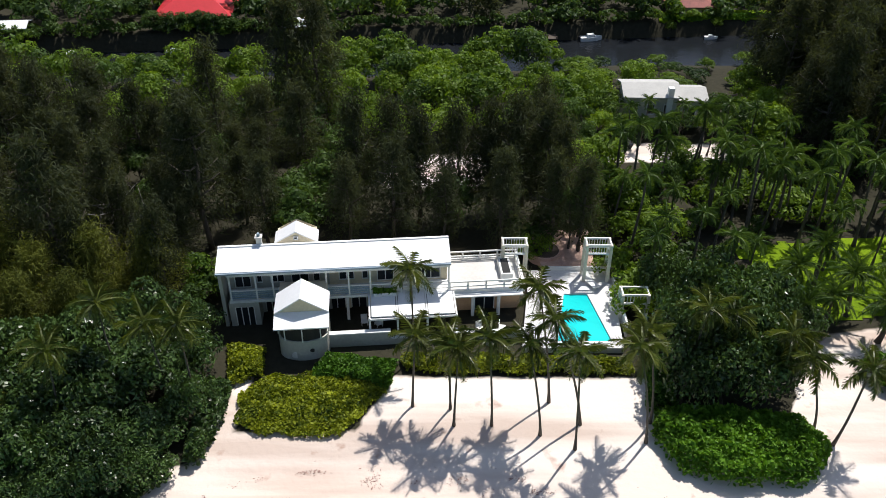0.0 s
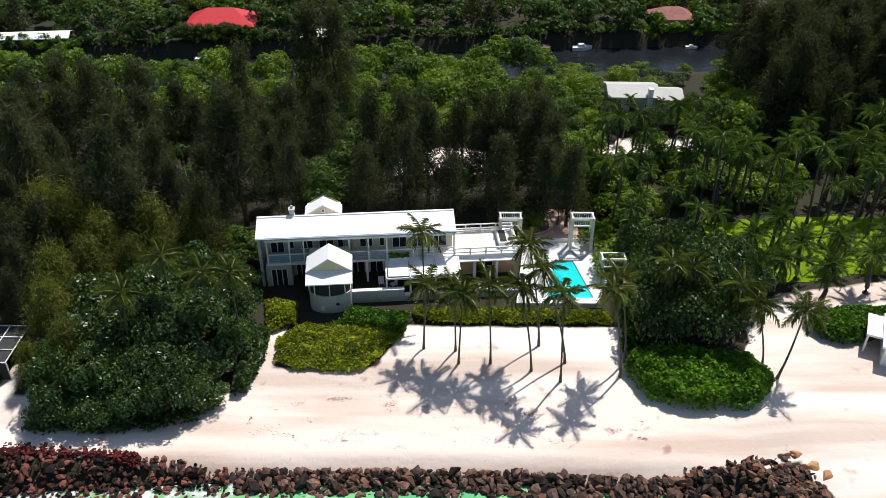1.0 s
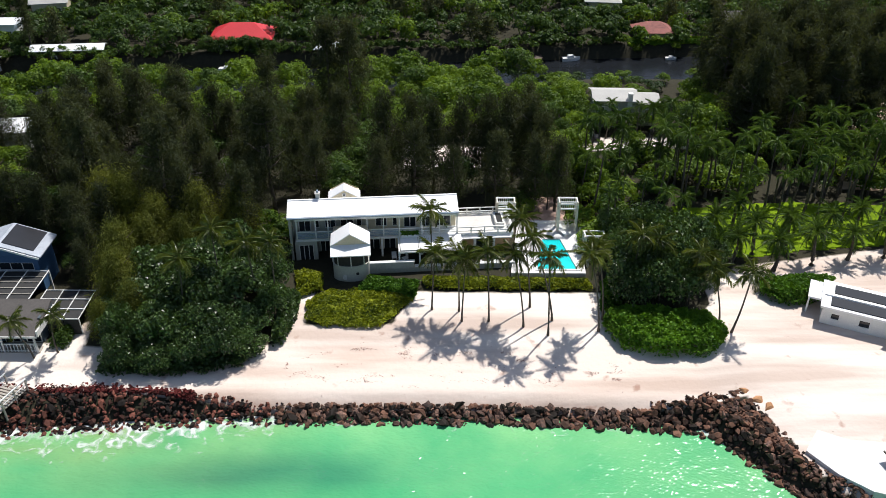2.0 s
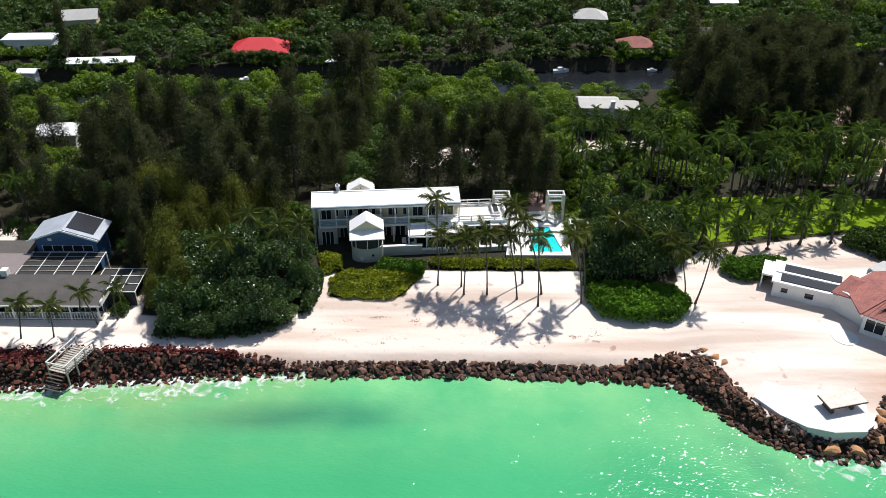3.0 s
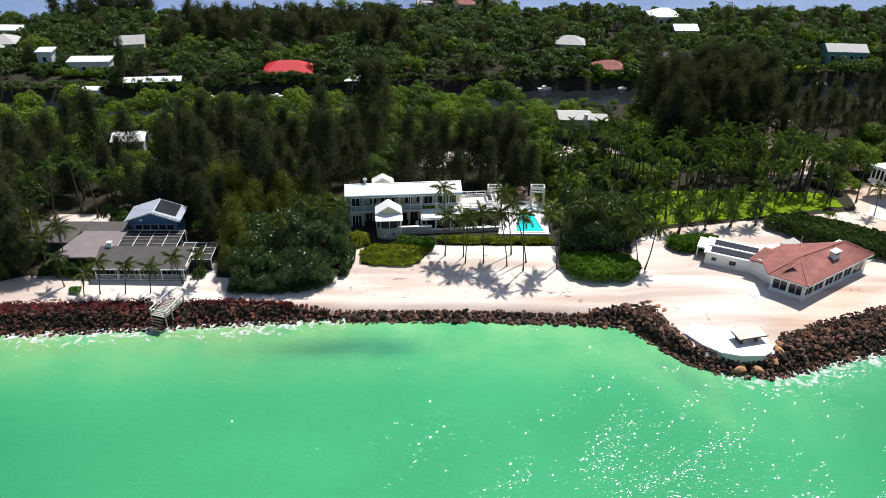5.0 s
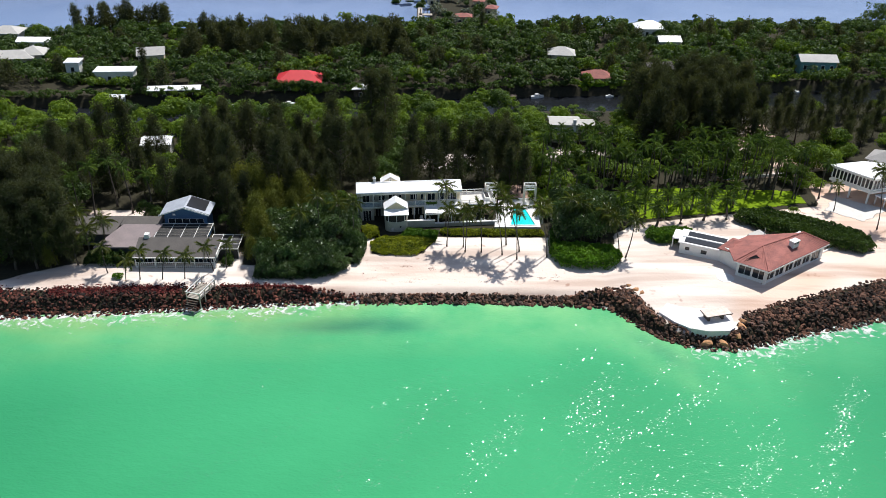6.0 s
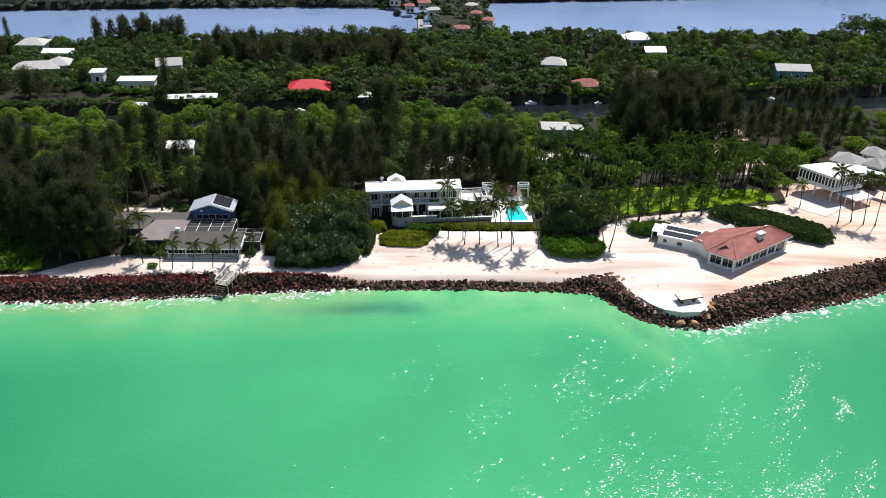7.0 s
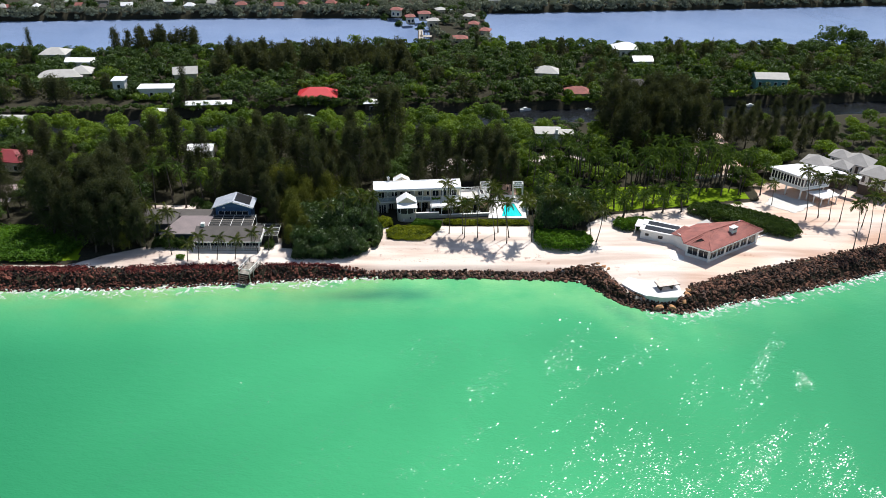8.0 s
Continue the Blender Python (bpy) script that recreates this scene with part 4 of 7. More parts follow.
patio = tagged(part("brick_patio", prism(bmesh.new(), [(8.0, 64.05), (12.4, 64.05), (12.6, 70.0), (7.6, 70.0)], 1.9, 2.55), BRICK_PAVE), "pink brick patio beside the pool towers", "patio", kind="structure")
curb = tagged(part("round_planter", tube(bmesh.new(), [(8.4, 66.6, 2.0), (8.4, 66.6, 2.8)], [1.5, 1.45], 24), BRICK_PAVE), "round brick-edged planter bed on the patio", "planter")
tagged(part("planter_soil", tube(bmesh.new(), [(8.4, 66.6, 2.8), (8.4, 66.6, 2.86)], [1.25, 1.2], 20), WOOD_DARK), "dark bare soil filling the round planter", "soil")


def trellis(x0, x1, y0, y1, z0, z1, slats, label):
    t = thing("trellis_tower", label, "trellis", 0, 0, 0, 0, "trellis towers")
    for x_ in (x0, x1):
        for y_ in (y0, y1):
            part("post", boxes((x_ - 0.12, x_ + 0.12, y_ - 0.12, y_ + 0.12, z0, z1)), POST_CREAM, t)
    for z in (z1 - 0.1, z1 - 0.9):
        part("ring_beam", boxes((x0, x1, y0 - 0.06, y0 + 0.06, z, z + 0.14), (x0, x1, y1 - 0.06, y1 + 0.06, z, z + 0.14), (x0 - 0.06, x0 + 0.06, y0, y1, z, z + 0.14), (x1 - 0.06, x1 + 0.06, y0, y1, z, z + 0.14)), WHITE, t)
    for k in range(slats):
        a = x0 + (x1 - x0) * (k + 0.5) / slats
        part("slat", boxes((a - 0.02, a + 0.02, y0 - 0.02, y0 + 0.02, z1 - 0.8, z1 - 0.1)), WHITE, t)
        part("slat", boxes((a - 0.02, a + 0.02, y1 - 0.02, y1 + 0.02, z1 - 0.8, z1 - 0.1)), WHITE, t)
        b = y0 + (y1 - y0) * (k + 0.5) / slats
        part("slat", boxes((x0 - 0.02, x0 + 0.02, b - 0.02, b + 0.02, z1 - 0.8, z1 - 0.1)), WHITE, t)
        part("slat", boxes((x1 - 0.02, x1 + 0.02, b - 0.02, b + 0.02, z1 - 0.8, z1 - 0.1)), WHITE, t)
    part("plinth", boxes((x0 - 0.2, x1 + 0.2, y0 - 0.2, y1 + 0.2, z0 - 0.9, z0 + 0.05)), CONCRETE, t)


trellis(4.55, 6.4, 62.5, 63.5, 2.0, 6.1, 9, "tall white square trellis tower beside the roof terrace")
trellis(11.15, 13.05, 62.4, 63.4, 2.6, 6.2, 9, "tall white square trellis tower at the pool's head")
trellis(13.35, 15.3, 57.9, 58.9, 1.9, 4.8, 8, "low white trellis tower at the pool's side")
lounger = thing("sun_lounger", "white sun lounger lying on the pool paving", "lounger", 11.7, 62.0, 2.6, 30)
part("base", boxes((-0.3, 0.3, -0.8, 0.4, 0.2, 0.3)), WHITE, lounger)
part("backrest", beam(bmesh.new(), (0, 0.4, 0.3), (0, 0.9, 0.65), 0.6, 0.06), WHITE, lounger)
for a in (-0.25, 0.25):
    for b in (-0.7, 0.3):
        part("leg", boxes((a - 0.03, a + 0.03, b - 0.03, b + 0.03, 0, 0.2)), WHITE, lounger)

# ---- the tiled house on the point, its annex and the jetty ----
def gable_roof(bm, x0, x1, y0, y1, z, h, t=0.12, along="x"):
    if along == "x":
        m = (y0 + y1) / 2
        slab_roof(bm, [(x0, y0, z), (x1, y0, z), (x1, m, z + h), (x0, m, z + h)], t); slab_roof(bm, [(x1, y1, z), (x0, y1, z), (x0, m, z + h), (x1, m, z + h)], t)
    else:
        m = (x0 + x1) / 2
        slab_roof(bm, [(x0, y1, z), (x0, y0, z), (m, y0, z + h), (m, y1, z + h)], t); slab_roof(bm, [(x1, y0, z), (x1, y1, z), (m, y1, z + h), (m, y0, z + h)], t)
    return bm


tiled = thing("tiled_house", "low white house with weathered terracotta tile hip roof", "house", 44.1, 37.4, 0, 33)
# wide dark windows added in place of the open porch shaded by the eaves
part("wall", wall_cells(bmesh.new(), 0.2, 14.2, 1.6, 4.85, 0.7, 0.95, [(0.5, 2.5, 2.45, 4.45), (2.7, 4.7, 2.45, 4.45), (5.1, 6.9, 2.45, 4.45), (7.1, 8.9, 2.45, 4.45), (9.2, 11.0, 2.45, 4.45), (11.3, 13.5, 2.2, 4.45)]), WHITE, tiled)
for a, b, c in ((0.5, 2.5, 2.45), (2.7, 4.7, 2.45), (5.1, 6.9, 2.45), (7.1, 8.9, 2.45), (9.2, 11.0, 2.45), (11.3, 13.5, 2.2)):
    window(tiled, a, b, c, 4.45, 0.82, bars=1)
side = Matrix.Translation((40.55, 40.75, 0)) @ pose(0, 0, 0, 0, 0, -35.3)
sw = part("side_wall", wall_cells(bmesh.new(), 0, 4.5, 1.6, 4.75, 0, 0.2, [(0.35, 2.1, 2.6, 4.35), (2.4, 4.15, 2.6, 4.35)]), WHITE, tiled)
sw.matrix_basis = pose(44.1, 37.4, 0, 0, 0, 33).inverted() @ side
for a_, b_ in ((0.35, 2.1), (2.4, 4.15)):
    part("pane", boxes((a_, b_, 0.1, 0.12, 2.6, 4.35)), GLASS, sw)
    part("mullion", boxes(((a_ + b_) / 2 - 0.03, (a_ + b_) / 2 + 0.03, 0.06, 0.12, 2.6, 4.35)), WHITE, sw)
part("wall", boxes((13.95, 14.2, 0.95, 5.0, 1.6, 4.75), (6.0, 14.2, 5.0, 5.25, 1.6, 4.75), (0.0, 0.25, 5.2, 8.7, 1.6, 4.8), (0.25, 6.0, 8.45, 8.7, 1.6, 4.8), (5.75, 6.0, 5.4, 8.45, 1.6, 4.8)), WHITE, tiled)
part("floor", boxes((0.3, 13.95, 0.95, 5.0, 1.6, 2.15)), DARK, tiled)
inv = pose(44.1, 37.4, 0, 0, 0, 33).inverted()
A_, B_, C2, E_, G_, D_ = [inv @ Vector((x_, y_, 4.8)) for x_, y_ in ((39.8, 40.3), (43.9, 37.3), (56.2, 45.5), (53.4, 48.6), (44.5, 48.0), (40.3, 45.2))]
R0, R2 = inv @ Vector((44.7, 42.7, 6.0)), inv @ Vector((52.2, 46.5, 6.2))
slopes = [part("roof_slope", slab_roof(bmesh.new(), tri, 0.14), TILE_RED, tiled, "weathered terracotta tiles")
          for tri in ((B_, C2, R2), (A_, B_, R0), (B_, R2, R0), (C2, E_, R2), (E_, G_, R2), (G_, R0, R2), (G_, D_, R0), (D_, A_, R0))]
main_roof = slopes[0]
for k in range(30):
    f_ = (k + 0.5) / 30
    part("roof_tile", beam(bmesh.new(), B_.lerp(C2, f_) + Vector((0, 0, 0.03)), R0.lerp(R2, f_) + Vector((0, 0, 0.03)), 0.14, 0.05), TILE_RED, main_roof)
    if k % 3 == 0:
        part("roof_tile", beam(bmesh.new(), A_.lerp(B_, f_) + Vector((0, 0, 0.03)), A_.lerp(B_, f_).lerp(R0, 0.9) + Vector((0, 0, 0.03)), 0.12, 0.05), TILE_RED, main_roof)
for p_, q_ in ((B_, R0), (R0, R2), (C2, R2), (A_, R0)):
    part("ridge_tile", beam(bmesh.new(), p_ + Vector((0, 0, 0.06)), q_ + Vector((0, 0, 0.06)), 0.2, 0.1), TILE_RED, main_roof)
for p_, q_ in ((A_, B_), (B_, C2)):
    part("fascia", beam(bmesh.new(), p_ - Vector((0, 0, 0.16)), q_ - Vector((0, 0, 0.16)), 0.1, 0.22), WHITE, tiled)
J = [inv @ Vector((x_, y_, 4.6)) for x_, y_ in ((38.6, 44.4), (40.6, 43.0), (44.4, 46.0), (42.0, 47.6))]
jr = inv @ Vector((41.3, 45.3, 5.5))
for k in range(4):
    part("link_roof_slope", slab_roof(bmesh.new(), (J[k], J[(k + 1) % 4], jr), 0.12), TILE_RED, tiled)
bm = bmesh.new()
V0 = A_.lerp(B_, 0.45)
slab_roof(bm, [V0.lerp(R0, 0.30) + Vector((-0.9, 0.6, 0.12)), V0.lerp(R0, 0.42) + Vector((0, 0, 0.45)), V0.lerp(R0, 0.75) + Vector((0, 0, 0.1))], 0.06)
slab_roof(bm, [V0.lerp(R0, 0.42) + Vector((0, 0, 0.45)), V0.lerp(R0, 0.30) + Vector((0.9, -0.6, 0.12)), V0.lerp(R0, 0.75) + Vector((0, 0, 0.1))], 0.06)
part("vent_gable", bm, TILE_RED, main_roof)
bm = bmesh.new()
slab_roof(bm, [V0.lerp(R0, 0.34) + Vector((-0.8, 0.55, 0.1)), V0.lerp(R0, 0.34) + Vector((0.8, -0.55, 0.1)), V0.lerp(R0, 0.44) + Vector((0, 0, 0.36))], 0.03)
part("attic_vent", bm, DARK, main_roof)
chm = part("chimney", boxes((7.2, 8.5, 1.6, 2.4, 5.0, 6.5)), WHITE, tiled)
part("chimney_cap", boxes((7.1, 8.6, 1.5, 2.5, 6.5, 6.62)), WHITE, chm)
for a in (7.35, 7.95):
    part("chimney_vent", boxes((a, a + 0.4, 1.585, 1.6, 6.15, 6.42)), DARK, chm)
part("porch_slab", boxes((0.0, 14.6, 0.2, 0.7, 1.2, 1.98)), CONCRETE, tiled)
ent = part("entry_step", tube(bmesh.new(), [(-3.0, 5.0, 1.6), (-3.0, 5.0, 2.15)], [1.3, 1.3], 24), WHITE, tiled)
vane = part("weather_vane", beam(bmesh.new(), (7.0, 6.6, 5.0), (7.0, 6.6, 6.8), 0.06), WHITE, tiled)
part("garden_wall", boxes((15.0, 18.5, 1.5, 1.7, 1.6, 2.3), (15.0, 15.2, 1.7, 5.5, 1.6, 2.3)), WHITE, tiled)

annex = thing("white_annex", "white flat-roofed annex with dark solar panels", "building", 33.8, 47.3, 0, -25)
part("wall", wall_cells(bmesh.new(), 0, 6.5, 1.6, 3.9, 0, 0.2, [(0.8, 1.6, 2.7, 3.4), (3.2, 4.2, 2.6, 3.4)]), WHITE, annex)
part("wall", boxes((0, 0.2, 0.2, 4.2, 1.6, 3.9), (6.3, 6.5, 0.2, 4.2, 1.6, 3.9), (0.2, 6.3, 4.0, 4.2, 1.6, 3.9), (6.5, 8.6, 1.2, 1.4, 1.6, 3.7)), WHITE, annex)
window(annex, 0.8, 1.6, 2.7, 3.4, 0.1, bars=0)
window(annex, 3.2, 4.2, 2.6, 3.4, 0.1, bars=0)
ar = part("roof", boxes((-0.25, 6.75, -0.25, 4.4, 3.9, 4.1)), ROOF_WHITE, annex)
part("solar_panel", boxes((0.6, 6.5, 0.15, 1.55, 4.1, 4.2)), PANEL, ar, "dark solar panel")
part("solar_panel", boxes((0.8, 6.6, 2.3, 3.7, 4.1, 4.2)), PANEL, ar, "dark solar panel")
part("panel_rail", boxes((0.0, 6.7, 1.75, 2.1, 4.1, 4.22)), WHITE, ar)
part("side_roof", boxes((-1.4, -0.25, 1.2, 4.2, 3.7, 3.9)), ROOF_WHITE, annex)
for a, b in ((-1.35, 1.3), (-1.35, 4.1)):
    part("roof_post", boxes((a, a + 0.15, b - 0.08, b + 0.08, 1.6, 3.7)), WHITE, annex)
shed = thing("garden_shed", "small pale metal-roofed shed behind the tiled house", "shed", 46.5, 48.8, 0, 33)
part("wall", boxes((0, 2.4, 0, 2, 1.6, 3.5)), TEAL_WALL, shed)
part("roof", slab_roof(bmesh.new(), [(-0.2, -0.2, 3.5), (2.6, -0.2, 3.5), (2.6, 1.8, 3.8), (-0.2, 1.8, 3.8)], 0.1), ROOF_PALE, shed)

jetty = thing("stone_jetty", "white concrete jetty platform behind boulders", "jetty")
part("slab", prism(bmesh.new(), [(27.0, 31.6), (28.6, 29.2), (30.6, 27.5), (32.6, 26.9), (35.4, 27.0), (36.6, 27.9), (36.9, 30.4), (36.4, 33.4), (33.5, 35.0), (29.0, 34.2)], 0.3, 1.72), DECK_WHITE, jetty)
part("edge_wall", prism(bmesh.new(), [(30.4, 27.35), (32.5, 26.7), (35.5, 26.8), (35.4, 27.0), (32.6, 26.9), (30.6, 27.5)], 0.2, 1.95), CONCRETE, jetty)
part("sand_cap", prism(bmesh.new(), [(29.8, 33.6), (33.5, 34.0), (37.2, 33.8), (38.4, 35), (34, 38), (30, 37.5)], 1.0, 1.78), PALE_SAND, jetty)
tb = thing("stone_table", "broad pale stone slab table on two dark legs", "table", 34.5, 30.3, 1.72, 14)
part("tabletop", boxes((-1.95, 1.95, -0.95, 0.95, 0.88, 0.98), bev=0.03), PALE_SAND, tb, "pale pinkish stone slab")
part("edge_band", boxes((-1.97, 1.97, -0.97, -0.95, 0.8, 0.955), (-1.97, -1.95, -0.95, 0.95, 0.8, 0.955), (1.95, 1.97, -0.95, 0.95, 0.8, 0.955)), WOOD_DARK, tb)
for a in (-1.35, 0.75):
    part("leg", boxes((a - 0.16, a + 0.16, -0.7, 0.6, 0, 0.88), bev=0.03), WOOD_DARK, tb)

# ---- the bungalow with the blue annex ----
# siding coloured very dark so the walls carry the veranda's shade
SHADE_WALL = material("shade_dark_siding", (0.075, 0.10, 0.12), (0.05, 0.07, 0.085), 0.7, 1.0, 0.1)
bung = thing("bungalow", "low grey-roofed bungalow with screened pool cage", "house")
bm = bmesh.new()
slab_roof(bm, [(-48.9, 42.6, 3.75), (-36.6, 42.6, 3.75), (-36.6, 46.6, 4.9), (-48.9, 46.6, 4.9)], 0.2)
part("roof", bm, ROOF_GREY, bung, "grey shingle roof")
bm = bmesh.new()
slab_roof(bm, [(-55.2, 44.6, 4.3), (-47.6, 44.6, 4.3), (-46.4, 50.6, 4.95), (-52.4, 50.6, 4.95)], 0.2)
part("roof", bm, ROOF_MAUVE, bung, "mauve flat roofing")
bm = bmesh.new()
slab_roof(bm, [(-61.5, 48.3, 4.4), (-53.4, 48.3, 4.4), (-53.0, 53.4, 4.9), (-61.5, 53.4, 4.9)], 0.2); slab_roof(bm, [(-53.0, 50.7, 4.75), (-46.8, 50.7, 4.75), (-46.8, 53.4, 4.9), (-53.0, 53.4, 4.9)], 0.2)
part("roof", bm, ROOF_GREY, bung)
part("wall", boxes((-48.5, -36.9, 44.2, 44.4, 1.6, 3.95), (-48.5, -48.3, 44.4, 50, 1.6, 4.3), (-37.1, -36.9, 44.4, 47, 1.6, 4.4), (-55, -48.5, 45.2, 45.4, 1.6, 4.1), (-61, -53.6, 48.9, 49.1, 1.6, 4.2), (-61, -47, 53, 53.2, 1.6, 4.6)), SHADE_WALL, bung)
for k in range(6):
    window(bung, -48.0 + k * 1.9, -46.6 + k * 1.9, 1.9, 3.5, 44.15, bars=1)
part("veranda_floor", boxes((-48.7, -36.8, 42.7, 44.2, 1.2, 1.9)), WOOD_GREY, bung)
part("handrail", boxes((-48.6, -36.9, 42.72, 42.8, 2.75, 2.83), (-48.6, -36.9, 42.72, 42.8, 2.0, 2.06)), WHITE, bung)
for k in range(40):
    u = -48.55 + k * 0.298
    part("baluster", boxes((u, u + 0.06, 42.73, 42.79, 1.9, 2.75)), WHITE, bung)
for u in (-48.6, -45.7, -42.8, -39.9, -37.0):
    part("post", boxes((u - 0.07, u + 0.07, 42.68, 42.82, 1.9, 3.7)), WHITE, bung)
part("fascia", boxes((-48.9, -36.6, 42.52, 42.6, 3.6, 3.76), (-36.6, -36.45, 42.6, 46.6, 3.7, 4.3)), WHITE, bung)
part("chimney", boxes((-48.0, -47.3, 46.3, 47.0, 4.6, 5.5)), WHITE, bung)
cage = thing("pool_cage", "white framed screen cage over a dark covered pool", "pool cage")
part("screen_roof", boxes((-46.8, -38.8, 46.8, 51.4, 4.55, 4.57)), SCREEN, cage, "dark insect screen")
for k in range(5):
    u = -46.8 + k * 2.0
    part("rafter", beam(bmesh.new(), (u, 46.7, 4.68), (u, 51.5, 4.68), 0.075), WHITE, cage)
for k in range(6):
    v_ = 46.8 + k * 0.92
    part("purlin", beam(bmesh.new(), (-46.8, v_, 4.64), (-38.8, v_, 4.64), 0.06), WOOD_GREY if k % 5 else WHITE, cage)
for u in (-46.8, -42.8, -38.8):
    for v_ in (46.8, 51.4):
        part("post", boxes((u - 0.06, u + 0.06, v_ - 0.06, v_ + 0.06, 1.6, 4.6)), WHITE, cage)
part("screen_roof", boxes((-38.6, -33.9, 45.2, 49.6, 3.6, 3.62)), SCREEN, cage)
for u in (-38.5, -36.9, -35.4, -33.9):
    part("rafter", beam(bmesh.new(), (u, 45.1, 3.72), (u, 49.7, 3.72), 0.07), WHITE, cage)
    part("post", boxes((u - 0.05, u + 0.05, 45.15, 45.27, 1.6, 3.7)), WHITE, cage)
for v_ in (45.2, 46.7, 48.2, 49.6):
    part("purlin", beam(bmesh.new(), (-38.5, v_, 3.7), (-33.9, v_, 3.7), 0.07), WHITE, cage)
part("side_screen", boxes((-38.6, -33.9, 45.15, 45.18, 1.7, 3.6)), SCREEN, cage)
blue = thing("blue_cottage", "two-storey blue clapboard cottage with grey gable roof", "house", -46.4, 51.6, -0.6)
part("wall", wall_cells(bmesh.new(), 0, 6.6, 1.6, 6.9, 0.2, 0.4, [(0.5, 6.1, 5.0, 5.9)]), BLUE_WALL, blue)
for k in range(14):
    part("clapboard", boxes((0, 6.6, 0.16, 0.2, 4.0 + k * 0.085 if k < 13 else 6.6, 4.05 + k * 0.085 if k < 13 else 6.66)), BLUE_WALL, blue)
part("wall", boxes((0, 0.2, 0.4, 3.5, 1.6, 6.9), (6.4, 6.6, 0.4, 3.5, 1.6, 6.9), (0.2, 6.4, 3.3, 3.5, 1.6, 6.9)), BLUE_WALL, blue)
bm = bmesh.new()
v = [bm.verts.new(p) for p in ((0, 0.2, 6.9), (6.6, 0.2, 6.9), (3.3, 0.2, 8.0), (0, 0.4, 6.9), (6.6, 0.4, 6.9), (3.3, 0.4, 8.0))]
bm.faces.new(v[:3]); bm.faces.new((v[5], v[4], v[3]))
part("gable", bm, BLUE_WALL, blue)
window(blue, 0.5, 6.1, 5.0, 5.9, 0.3, bars=4)
part("gable_ornament", prism(bmesh.new(), [(1.4, 0.12), (1.8, 0.12), (1.8, 0.16), (1.4, 0.16)], 6.5, 6.8), WHITE, blue)
br = part("roof", gable_roof(bmesh.new(), -0.4, 7.3, -0.4, 3.7, 6.95, 1.3, 0.12, "y"), ROOF_SLATE, blue)
part("solar_panel", slab_roof(bmesh.new(), [(3.75, 0.2, 8.23), (6.5, 0.2, 7.30), (6.5, 3.5, 7.30), (3.75, 3.5, 8.23)], 0.06), PANEL, br, "dark roof panels")
part("bargeboard", beam(bmesh.new(), (-0.6, -0.55, 6.8), (3.3, -0.55, 8.15), 0.08, 0.2), WHITE, br)
part("bargeboard", beam(bmesh.new(), (7.2, -0.55, 6.8), (3.3, -0.55, 8.15), 0.08, 0.2), WHITE, br)
part("balcony", boxes((0.2, 6.2, -0.5, 0.2, 4.0, 4.15)), WOOD_GREY, blue)
part("balcony_rail", boxes((0.2, 6.2, -0.5, -0.44, 4.75, 4.83), (0.2, 0.28, -0.5, -0.44, 4.15, 4.75), (3.1, 3.18, -0.5, -0.44, 4.15, 4.75), (6.12, 6.2, -0.5, -0.44, 4.15, 4.75)), WHITE, blue)

pier = thing("beach_stairs", "weathered wooden stair landing over the boulders", "stairs", -37.7, 36.5, 0, -18)
for k in range(13):
    part("deck_board", boxes((-1.1, 1.1, -2.0 + k * 0.31, -1.79 + k * 0.31, 1.78, 1.84)), WOOD_GREY, pier)
for a in (-0.9, 0.9):
    part("joist", boxes((a - 0.05, a + 0.05, -2.0, 2.0, 1.6, 1.78)), WOOD_DARK, pier)
for a in (-1.05, 1.05):
    part("handrail", boxes((a - 0.05, a + 0.05, -2.0, 2.2, 2.7, 2.8)), WHITE, pier)
    part("midrail", boxes((a - 0.03, a + 0.03, -2.0, 2.2, 2.25, 2.31)), WHITE, pier)
    for b in (-1.95, -0.6, 0.75, 2.1):
        part("post", boxes((a - 0.06, a + 0.06, b - 0.06, b + 0.06, 0.4, 2.75)), WOOD_GREY, pier)
part("front_rail", boxes((-1.1, 1.1, -2.05, -1.97, 2.7, 2.8)), WHITE, pier)
for k in range(5):
    part("step", boxes((-0.9, 0.9, -2.3 - k * 0.26, -2.05 - k * 0.26, 1.5 - k * 0.22, 1.56 - k * 0.22)), WOOD_DARK, pier)

# ---- the raised white villa ----
villa = thing("raised_villa", "raised white modern villa on columns with grey hip roofs", "house", 66.1, 69.0, -0.85, -42.5)
part("roof", prism(bmesh.new(), [(-0.3, -0.1), (7.6, -1.1), (10.9, 5.1), (9.7, 8.7), (3.5, 5.4)], 7.9, 8.15), ROOF_WHITE, villa, "flat white roof")
part("floor_slab", prism(bmesh.new(), [(0.0, 0.1), (7.5, -0.8), (10.7, 5.1), (9.5, 8.4), (3.6, 5.2)], 5.2, 5.6), WHITE, villa)
part("back_wall", prism(bmesh.new(), [(0.6, 0.5), (3.7, 4.9), (9.4, 8.1), (9.4, 7.8), (3.9, 4.7), (0.9, 0.5)], 5.6, 7.9), WHITE, villa)
